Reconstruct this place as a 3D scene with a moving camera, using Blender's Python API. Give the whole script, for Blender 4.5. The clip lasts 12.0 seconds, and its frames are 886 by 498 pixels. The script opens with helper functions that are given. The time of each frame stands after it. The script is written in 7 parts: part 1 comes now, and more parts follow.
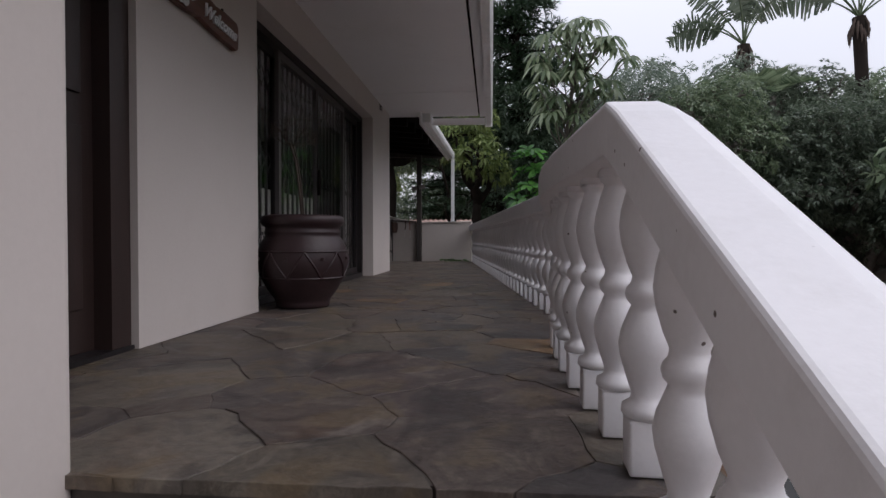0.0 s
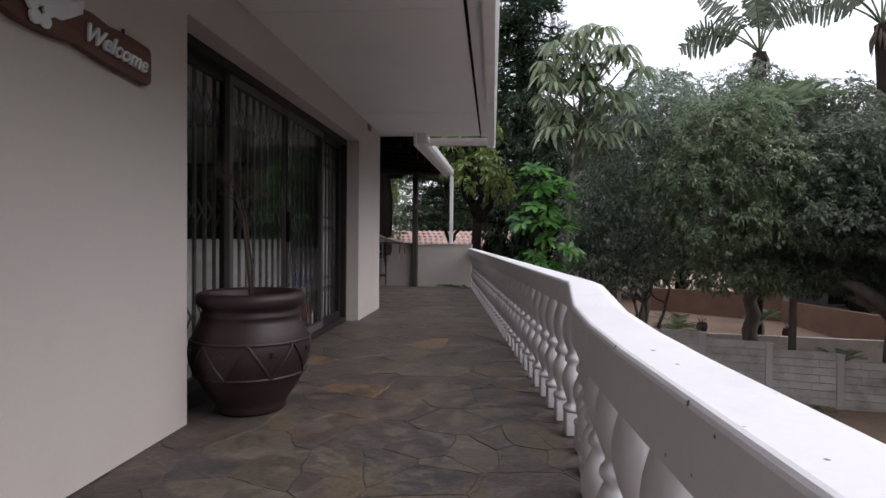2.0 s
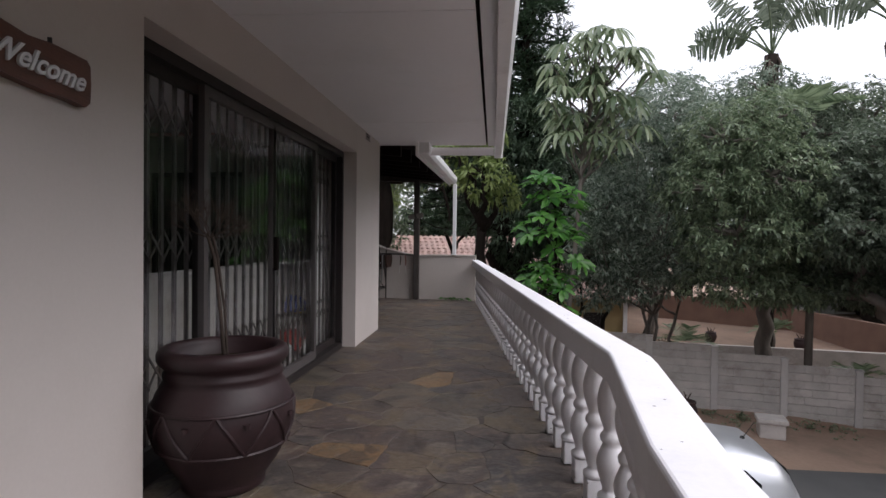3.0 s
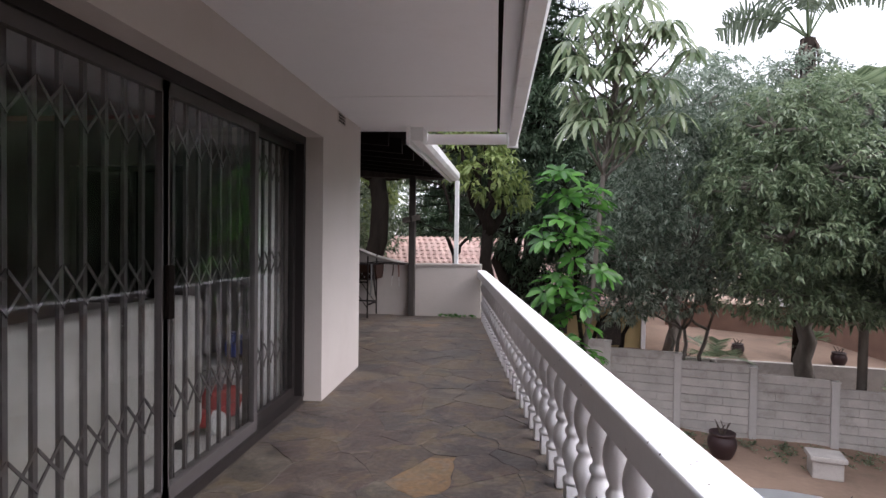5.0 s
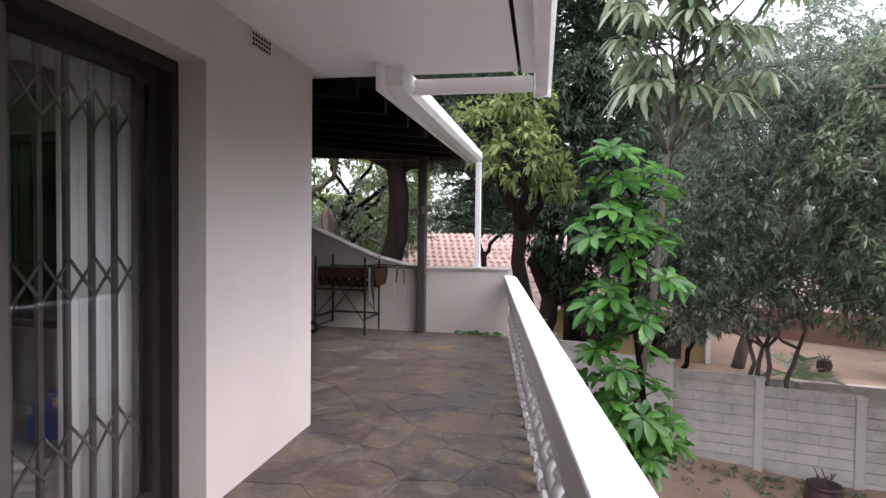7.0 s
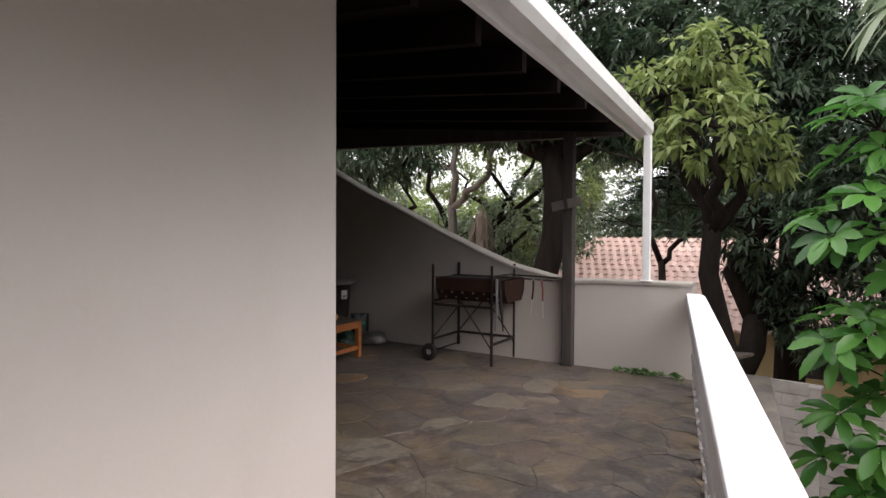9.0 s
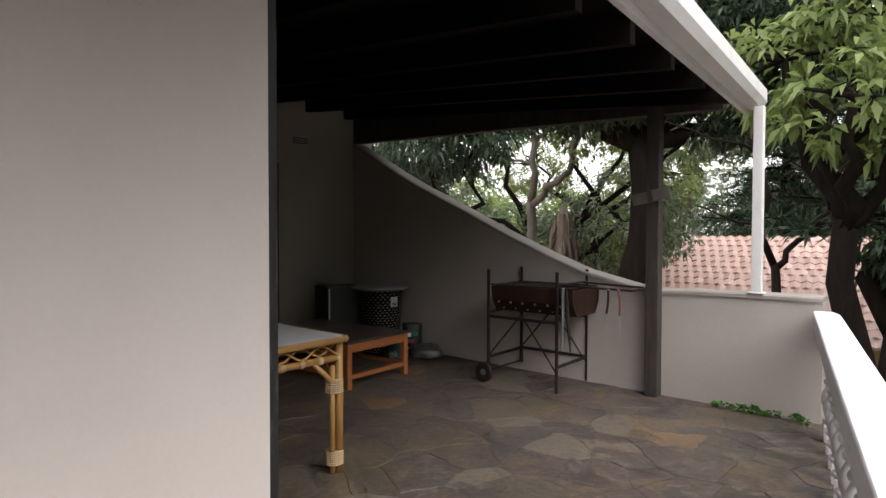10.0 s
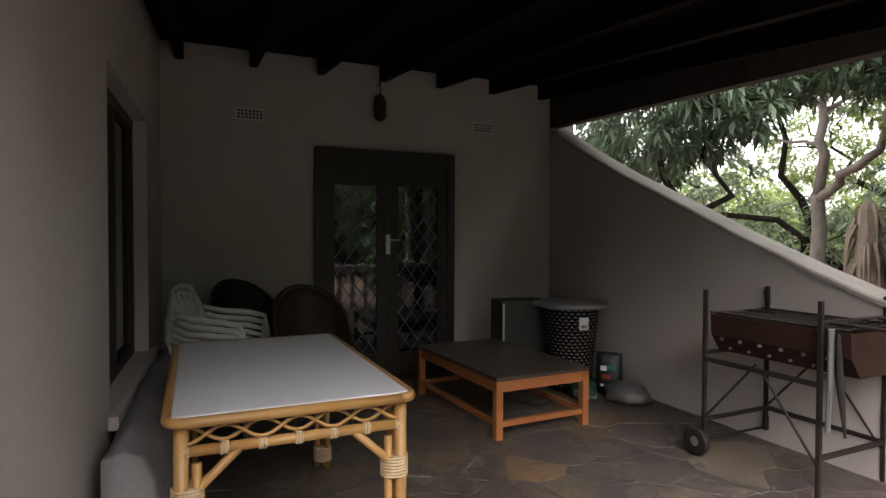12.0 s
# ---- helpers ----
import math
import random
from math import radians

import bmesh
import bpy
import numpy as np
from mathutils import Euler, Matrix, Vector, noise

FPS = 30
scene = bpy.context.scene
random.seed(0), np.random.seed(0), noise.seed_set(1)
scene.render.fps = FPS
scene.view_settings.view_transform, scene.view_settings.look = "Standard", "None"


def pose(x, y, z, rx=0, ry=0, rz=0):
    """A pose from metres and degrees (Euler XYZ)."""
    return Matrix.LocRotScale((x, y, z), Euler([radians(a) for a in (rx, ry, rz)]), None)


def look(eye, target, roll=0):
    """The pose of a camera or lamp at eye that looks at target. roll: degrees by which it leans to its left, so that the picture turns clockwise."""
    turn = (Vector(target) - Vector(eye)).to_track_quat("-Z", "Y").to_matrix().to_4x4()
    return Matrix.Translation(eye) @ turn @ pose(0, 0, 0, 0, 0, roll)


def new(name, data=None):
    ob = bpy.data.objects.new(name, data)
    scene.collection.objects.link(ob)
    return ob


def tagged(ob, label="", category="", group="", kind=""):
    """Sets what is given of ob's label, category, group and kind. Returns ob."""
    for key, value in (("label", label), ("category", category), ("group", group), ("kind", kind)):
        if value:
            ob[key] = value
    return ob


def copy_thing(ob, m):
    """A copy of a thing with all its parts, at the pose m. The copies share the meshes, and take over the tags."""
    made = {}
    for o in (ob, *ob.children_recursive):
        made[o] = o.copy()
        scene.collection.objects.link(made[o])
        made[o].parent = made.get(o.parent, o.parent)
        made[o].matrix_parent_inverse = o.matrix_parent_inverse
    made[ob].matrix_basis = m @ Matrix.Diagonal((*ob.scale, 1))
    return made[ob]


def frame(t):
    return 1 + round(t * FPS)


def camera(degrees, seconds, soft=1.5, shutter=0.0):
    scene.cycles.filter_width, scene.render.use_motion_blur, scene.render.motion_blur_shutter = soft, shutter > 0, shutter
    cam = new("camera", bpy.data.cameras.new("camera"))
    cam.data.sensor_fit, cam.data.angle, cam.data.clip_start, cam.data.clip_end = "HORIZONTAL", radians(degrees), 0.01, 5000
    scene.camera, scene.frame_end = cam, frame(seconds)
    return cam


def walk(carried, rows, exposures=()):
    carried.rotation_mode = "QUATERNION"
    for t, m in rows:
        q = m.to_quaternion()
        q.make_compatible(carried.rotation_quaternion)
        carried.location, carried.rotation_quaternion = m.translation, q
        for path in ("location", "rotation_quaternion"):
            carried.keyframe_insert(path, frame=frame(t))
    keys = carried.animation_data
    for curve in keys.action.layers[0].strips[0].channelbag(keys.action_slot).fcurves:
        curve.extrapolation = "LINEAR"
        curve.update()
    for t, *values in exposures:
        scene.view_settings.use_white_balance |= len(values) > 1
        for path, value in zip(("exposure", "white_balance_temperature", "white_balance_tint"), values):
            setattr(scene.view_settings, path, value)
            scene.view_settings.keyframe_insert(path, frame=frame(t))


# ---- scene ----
cam = camera(75.7, 12.0)
PATH = [
    (0, (0.112, 0.228, 0.489), (-0.059, 2.22, 0.453), 0.0),
    (0.5, (0.089, 0.46, 0.59), (-0.083, 2.452, 0.552), 0.2),
    (1, (0.099, 0.708, 0.722), (-0.072, 2.701, 0.683), 0.5),
    (1.5, (0.101, 0.935, 0.837), (-0.072, 2.927, 0.8), 0.5),
    (2, (0.092, 1.165, 0.955), (-0.081, 3.157, 0.92), 0.5),
    (2.5, (0.07, 1.408, 1.059), (-0.104, 3.4, 1.024), 0.7),
    (3, (0.011, 1.661, 1.169), (-0.165, 3.653, 1.133), 0.7),
    (5, (-0.095, 3.267, 1.324), (-0.279, 5.258, 1.277), 0.8),
    (5.5, (-0.07, 3.746, 1.326), (-0.258, 5.736, 1.274), 0.9),
    (6, (-0.02, 4.258, 1.328), (-0.216, 6.247, 1.272), 0.8),
    (6.5, (0.038, 4.734, 1.317), (-0.195, 6.719, 1.262), 0.7),
    (7, (0.068, 5.238, 1.313), (-0.27, 7.208, 1.254), 0.7),
    (9, (0.029, 6.974, 1.263), (-0.893, 8.749, 1.221), 0.3),
    (9.5, (-0.034, 7.411, 1.274), (-1.089, 9.109, 1.228), 0.2),
    (10, (-0.112, 7.868, 1.279), (-1.3, 9.476, 1.232), 0.1),
    (10.5, (-0.197, 8.26, 1.287), (-1.552, 9.73, 1.238), 0.2),
    (11, (-0.312, 8.617, 1.288), (-1.834, 9.914, 1.241), 0.2),
    (11.5, (-0.406, 8.922, 1.283), (-2.053, 10.056, 1.24), 0.2),
    (12, (-0.513, 9.183, 1.294), (-2.28, 10.118, 1.25), 0.2),
]
# stops, white balance and tint as the clip's camera drifts
EXPOSURES = [(0, -0.66, 6130, 16), (1.5, -0.26, 6230, 15), (2.5, -0.15, 6250, 16), (3.2, -0.04, 6260, 15), (5, 0.62, 6200, 17), (7, 0.95, 6180, 18), (9, 0.70, 6640, 13), (10, 0.76, 6660, 12), (11, 0.94, 6600, 12), (11.5, 1.06, 6680, 13), (12, 1.52, 6720, 12)]
walk(cam, [(t, look(eye, target, roll)) for t, eye, target, roll in PATH], EXPOSURES)

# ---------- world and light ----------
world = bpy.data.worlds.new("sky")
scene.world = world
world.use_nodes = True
wn = world.node_tree.nodes
wl = world.node_tree.links
sky = wn.new("ShaderNodeTexSky")
sky.sky_type = "NISHITA"
sky.sun_disc = False
sky.sun_elevation = radians(47)
sky.sun_rotation = radians(110)
sky.air_density, sky.dust_density, sky.ozone_density = 1.0, 4.0, 1.0
haze = wn.new("ShaderNodeMix")
haze.data_type = "RGBA"
haze.inputs[0].default_value = 0.8
haze.inputs[7].default_value = (12.2, 12.3, 12.6, 1)
wl.new(sky.outputs[0], haze.inputs[6])
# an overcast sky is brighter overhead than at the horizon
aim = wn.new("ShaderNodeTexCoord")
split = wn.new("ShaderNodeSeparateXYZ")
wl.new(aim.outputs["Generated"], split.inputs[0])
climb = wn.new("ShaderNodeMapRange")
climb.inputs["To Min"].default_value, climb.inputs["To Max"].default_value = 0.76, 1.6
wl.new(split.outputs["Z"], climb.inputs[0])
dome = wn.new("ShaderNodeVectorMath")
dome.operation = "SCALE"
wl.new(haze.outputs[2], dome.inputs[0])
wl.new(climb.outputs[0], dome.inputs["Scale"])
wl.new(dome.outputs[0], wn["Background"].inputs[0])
wn["Background"].inputs[1].default_value = 0.135
sun_data = bpy.data.lights.new("sun", "SUN")
sun_data.energy, sun_data.angle, sun_data.color = 1.1, radians(45), (1.0, 0.97, 0.93)
sun = new("sun", sun_data)
sun.matrix_world = look((0, 0, 0), (-0.7, 0.25, -0.8))


# ---------- helpers ----------
def link(name, bm, material, parent=None, label="", smooth=False):
    me = bpy.data.meshes.new(name)
    bm.normal_update()
    bm.to_mesh(me)
    bm.free()
    if smooth:
        me.polygons.foreach_set("use_smooth", [True] * len(me.polygons))
    if material:
        me.materials.append(material)
    ob = new(name, me)
    if parent:
        ob.parent = parent
    if label:
        ob["label"] = label
    return ob


def part(name, bm, material, parent, label="", smooth=False):
    return link(name, bm, material, parent, label, smooth)


def thing(name, label, category, group="", at=(0, 0, 0), turn=0, kind=""):
    ob = new(name)
    ob.matrix_basis = pose(*at, 0, 0, turn)
    return tagged(ob, label, category, group, kind)


def structure(name, bm, material, label="", category="", smooth=False):
    return tagged(link(name, bm, material, None, "", smooth), label, category, "", "structure")


def box(bm, x0, x1, y0, y1, z0, z1, bevel=0.0, m=None):
    r = bmesh.ops.create_cube(bm, size=1)
    vs = r["verts"]
    bmesh.ops.transform(bm, matrix=Matrix.Translation(((x0 + x1) / 2, (y0 + y1) / 2, (z0 + z1) / 2)) @ Matrix.Diagonal((x1 - x0, y1 - y0, z1 - z0, 1)), verts=vs)
    if bevel:
        es = list({e for v in vs for e in v.link_edges})
        r = bmesh.ops.bevel(bm, geom=es, offset=bevel, segments=2, affect="EDGES", profile=0.6)
        vs = [v for v in r["verts"]]
    if m is not None:
        vs = list({v for v in vs if v.is_valid})
        bmesh.ops.transform(bm, matrix=m, verts=vs)
    return bm


def boxes(*rows, bevel=0.0):
    bm = bmesh.new()
    for r in rows:
        box(bm, *r, bevel=bevel)
    return bm


def tube(bm, a, b, r0, r1=None, n=8, caps=True):
    a, b = Vector(a), Vector(b)
    r1 = r0 if r1 is None else r1
    q = (b - a).to_track_quat("Z", "Y")
    rings = []
    for c, r in ((a, r0), (b, r1)):
        rings.append([bm.verts.new(c + q @ Vector((r * math.cos(6.28318 * i / n), r * math.sin(6.28318 * i / n), 0))) for i in range(n)])
    for i in range(n):
        bm.faces.new((rings[0][i], rings[0][(i + 1) % n], rings[1][(i + 1) % n], rings[1][i]))
    if caps:
        bm.faces.new(rings[0][::-1])
        bm.faces.new(rings[1])
    return bm


def path_tube(bm, pts, radii, n=8):
    pts = [Vector(p) for p in pts]
    rings = []
    for k, p in enumerate(pts):
        d = pts[min(k + 1, len(pts) - 1)] - pts[max(k - 1, 0)]
        q = d.to_track_quat("Z", "Y")
        r = radii[k] if isinstance(radii, (list, tuple)) else radii
        rings.append([bm.verts.new(p + q @ Vector((r * math.cos(6.28318 * i / n), r * math.sin(6.28318 * i / n), 0))) for i in range(n)])
    for a, b in zip(rings, rings[1:]):
        # line the next ring up with this one
        off = min(range(n), key=lambda s: sum((a[i].co - b[(i + s) % n].co).length for i in range(n)))
        for i in range(n):
            bm.faces.new((a[i], a[(i + 1) % n], b[(i + 1 + off) % n], b[(i + off) % n]))
    bm.faces.new(rings[0][::-1])
    bm.faces.new(rings[-1])
    return bm


def lathe(bm, profile, n=20, at=(0, 0, 0)):
    rings = []
    for r, z in profile:
        rings.append([bm.verts.new((at[0] + r * math.cos(6.28318 * i / n), at[1] + r * math.sin(6.28318 * i / n), at[2] + z)) for i in range(n)])
    for a, b in zip(rings, rings[1:]):
        for i in range(n):
            bm.faces.new((a[i], a[(i + 1) % n], b[(i + 1) % n], b[i]))
    if profile[0][0] > 0.004:
        bm.faces.new(rings[0][::-1])
    if profile[-1][0] > 0.004:
        bm.faces.new(rings[-1])
    return bm


def sweep(bm, section, stations):
    """A closed section of (side, up) pairs carried along stations of (point, side vector, up vector)."""
    rings = []
    for p, s, u in stations:
        rings.append([bm.verts.new(Vector(p) + a * Vector(s) + b * Vector(u)) for a, b in section])
    n = len(section)
    for a, b in zip(rings, rings[1:]):
        for i in range(n):
            bm.faces.new((a[i], a[(i + 1) % n], b[(i + 1) % n], b[i]))
    bm.faces.new(rings[0][::-1])
    bm.faces.new(rings[-1])
    bmesh.ops.recalc_face_normals(bm, faces=bm.faces)
    return bm


# ---------- materials ----------
def surface(name, c1, c2, rough=0.7, big=1.5, fine=40.0, bump=0.15, spread=0.5, metal=0.0, stain=None, stain_scale=2.5, stain_amount=0.35, per_object=0.0, spec=0.5, stretch=(1, 1, 1), island=0.0, placed=False, pits=0.0):
    m = bpy.data.materials.new(name)
    m.use_nodes = True
    nt = m.node_tree
    nd, lk = nt.nodes, nt.links
    bsdf = nd["Principled BSDF"]
    bsdf.inputs["Roughness"].default_value = rough
    bsdf.inputs["Metallic"].default_value = metal
    bsdf.inputs["Specular IOR Level"].default_value = spec
    co = nd.new("ShaderNodeTexCoord")
    mp = nd.new("ShaderNodeMapping")
    mp.inputs["Scale"].default_value = stretch
    lk.new(nd.new("ShaderNodeNewGeometry").outputs["Position"] if placed else co.outputs["Object"], mp.inputs[0])
    n1 = nd.new("ShaderNodeTexNoise")
    n1.inputs["Scale"].default_value, n1.inputs["Detail"].default_value = big, 5
    n2 = nd.new("ShaderNodeTexNoise")
    n2.inputs["Scale"].default_value, n2.inputs["Detail"].default_value = fine, 4
    lk.new(mp.outputs[0], n1.inputs[0])
    lk.new(mp.outputs[0], n2.inputs[0])
    add = nd.new("ShaderNodeMath")
    add.operation = "MULTIPLY_ADD"
    add.inputs[1].default_value = 0.35
    lk.new(n2.outputs[0], add.inputs[0])
    lk.new(n1.outputs[0], add.inputs[2])
    ramp = nd.new("ShaderNodeMapRange")
    ramp.inputs["From Min"].default_value, ramp.inputs["From Max"].default_value = 0.67 - spread / 2, 0.67 + spread / 2
    lk.new(add.outputs[0], ramp.inputs[0])
    mix = nd.new("ShaderNodeMix")
    mix.data_type = "RGBA"
    mix.inputs[6].default_value, mix.inputs[7].default_value = (*c1, 1), (*c2, 1)
    lk.new(ramp.outputs[0], mix.inputs[0])
    col = mix.outputs[2]
    if stain:
        n3 = nd.new("ShaderNodeTexNoise")
        n3.inputs["Scale"].default_value, n3.inputs["Detail"].default_value, n3.inputs["Roughness"].default_value = stain_scale, 8, 0.7
        lk.new(mp.outputs[0], n3.inputs[0])
        r3 = nd.new("ShaderNodeMapRange")
        r3.inputs["From Min"].default_value, r3.inputs["From Max"].default_value, r3.inputs["To Max"].default_value = 0.52, 0.75, stain_amount
        lk.new(n3.outputs[0], r3.inputs[0])
        mx = nd.new("ShaderNodeMix")
        mx.data_type = "RGBA"
        mx.inputs[7].default_value = (*stain, 1)
        lk.new(r3.outputs[0], mx.inputs[0])
        lk.new(col, mx.inputs[6])
        col = mx.outputs[2]
    if pits:
        vo = nd.new("ShaderNodeTexVoronoi")
        vo.inputs["Scale"].default_value = pits
        lk.new(mp.outputs[0], vo.inputs[0])
        rp = nd.new("ShaderNodeMapRange")
        rp.inputs["From Min"].default_value, rp.inputs["From Max"].default_value = 0.07, 0.05
        lk.new(vo.outputs["Distance"], rp.inputs[0])
        mq = nd.new("ShaderNodeMix")
        mq.data_type = "RGBA"
        mq.inputs[7].default_value = (0.12, 0.10, 0.09, 1)
        lk.new(rp.outputs[0], mq.inputs[0])
        lk.new(col, mq.inputs[6])
        col = mq.outputs[2]
    if per_object or island:
        hsv = nd.new("ShaderNodeHueSaturation")
        rr = nd.new("ShaderNodeMapRange")
        if island:
            src = nd.new("ShaderNodeNewGeometry").outputs["Random Per Island"]
        else:
            src = nd.new("ShaderNodeObjectInfo").outputs["Random"]
        v = per_object or island
        rr.inputs["To Min"].default_value, rr.inputs["To Max"].default_value = 1 - v, 1 + v
        lk.new(src, rr.inputs[0])
        lk.new(rr.outputs[0], hsv.inputs["Value"])
        lk.new(col, hsv.inputs["Color"])
        col = hsv.outputs[0]
    lk.new(col, bsdf.inputs["Base Color"])
    if bump:
        b = nd.new("ShaderNodeBump")
        b.inputs["Strength"].default_value, b.inputs["Distance"].default_value = bump, 0.01
        lk.new(add.outputs[0], b.inputs["Height"])
        lk.new(b.outputs[0], bsdf.inputs["Normal"])
    return m


def leaf_material(name, c1, c2, rough=0.5, through_light=0.46):
    m = bpy.data.materials.new(name)
    m.use_nodes = True
    nt = m.node_tree
    nd, lk = nt.nodes, nt.links
    bsdf = nd["Principled BSDF"]
    bsdf.inputs["Roughness"].default_value = rough
    bsdf.inputs["Specular IOR Level"].default_value = 0.4
    geo = nd.new("ShaderNodeNewGeometry")
    ramp = nd.new("ShaderNodeMix")
    ramp.data_type = "RGBA"
    ramp.inputs[6].default_value, ramp.inputs[7].default_value = (*c1, 1), (*c2, 1)
    lk.new(geo.outputs["Random Per Island"], ramp.inputs[0])
    lk.new(ramp.outputs[2], bsdf.inputs["Base Color"])
    tr = nd.new("ShaderNodeBsdfTranslucent")
    lk.new(ramp.outputs[2], tr.inputs[0])
    mx = nd.new("ShaderNodeMixShader")
    mx.inputs[0].default_value = through_light
    lk.new(bsdf.outputs[0], mx.inputs[1])
    lk.new(tr.outputs[0], mx.inputs[2])
    lk.new(mx.outputs[0], nd["Material Output"].inputs[0])
    return m


def glass_material(name, tint=(0.9, 0.92, 0.92), alpha=0.12):
    """Thin clear pane: mostly see-through, with a sharp reflection."""
    m = bpy.data.materials.new(name)
    m.use_nodes = True
    nt = m.node_tree
    nd, lk = nt.nodes, nt.links
    nd.remove(nd["Principled BSDF"])
    clear = nd.new("ShaderNodeBsdfTransparent")
    clear.inputs[0].default_value = (*tint, 1)
    gloss = nd.new("ShaderNodeBsdfGlossy")
    gloss.inputs["Roughness"].default_value = 0.02
    fr = nd.new("ShaderNodeLayerWeight")
    fr.inputs[0].default_value = 0.25
    ad = nd.new("ShaderNodeMath")
    ad.operation = "MULTIPLY_ADD"
    ad.inputs[1].default_value = 0.165
    ad.inputs[2].default_value = alpha
    lk.new(fr.outputs["Facing"], ad.inputs[0])
    mx = nd.new("ShaderNodeMixShader")
    lk.new(ad.outputs[0], mx.inputs[0])
    lk.new(clear.outputs[0], mx.inputs[1])
    lk.new(gloss.outputs[0], mx.inputs[2])
    lk.new(mx.outputs[0], nd["Material Output"].inputs[0])
    return m


PLASTER = surface("beige_plaster", (0.56, 0.505, 0.47), (0.645, 0.585, 0.55), 0.85, 0.8, 60, 0.12, 0.8, stain=(0.48, 0.43, 0.39), stain_scale=1.2, stain_amount=0.25)
# darker copy of beige_plaster: terrace shade put into the colour, stains on top
PLASTER_SHADED = surface("shaded_stained_plaster", (0.40, 0.36, 0.33), (0.49, 0.44, 0.405), 0.88, 0.9, 50, 0.15, 0.8, stain=(0.30, 0.28, 0.22), stain_scale=1.4, stain_amount=0.3)
WHITE = surface("white_masonry_paint", (0.70, 0.69, 0.71), (0.80, 0.79, 0.81), 0.55, 2.0, 70, 0.15, 0.7, stain=(0.5, 0.48, 0.47), stain_scale=5, stain_amount=0.3, placed=True, pits=15)
BOARD = surface("white_ceiling_board", (0.79, 0.78, 0.79), (0.86, 0.85, 0.86), 0.6, 1.0, 30, 0.04, 0.8, stain=(0.6, 0.58, 0.56), stain_scale=1.0, stain_amount=0.3)
GUTTER = surface("painted_metal_gutter", (0.72, 0.72, 0.72), (0.8, 0.8, 0.8), 0.4, 3, 60, 0.03, 0.8, stain=(0.35, 0.33, 0.3), stain_scale=4, stain_amount=0.4)
DARKWOOD = surface("dark_stained_wood", (0.007, 0.0055, 0.006), (0.022, 0.018, 0.02), 0.42, 2, 30, 0.15, 0.7, stretch=(6, 6, 1), spec=0.5)
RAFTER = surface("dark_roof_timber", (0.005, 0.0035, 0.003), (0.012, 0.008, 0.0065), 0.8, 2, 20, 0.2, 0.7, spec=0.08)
POSTWOOD = surface("weathered_post_wood", (0.034, 0.029, 0.027), (0.08, 0.07, 0.064), 0.8, 4, 50, 0.3, 0.7, stretch=(5, 5, 0.8), spec=0.2)
FRAME = surface("dark_bronze_frame", (0.02, 0.016, 0.016), (0.035, 0.029, 0.028), 0.45, 3, 60, 0.03, 0.7, spec=0.3)
FRAME_LIGHT = surface("grey_brown_frame", (0.085, 0.075, 0.075), (0.12, 0.107, 0.105), 0.45, 3, 60, 0.03, 0.7, spec=0.3)
TRELLIS = surface("brown_security_trellis", (0.055, 0.047, 0.046), (0.09, 0.079, 0.078), 0.4, 5, 60, 0.03, 0.7)
GLASS = glass_material("window_glass", (0.96, 0.97, 0.97), 0.018)


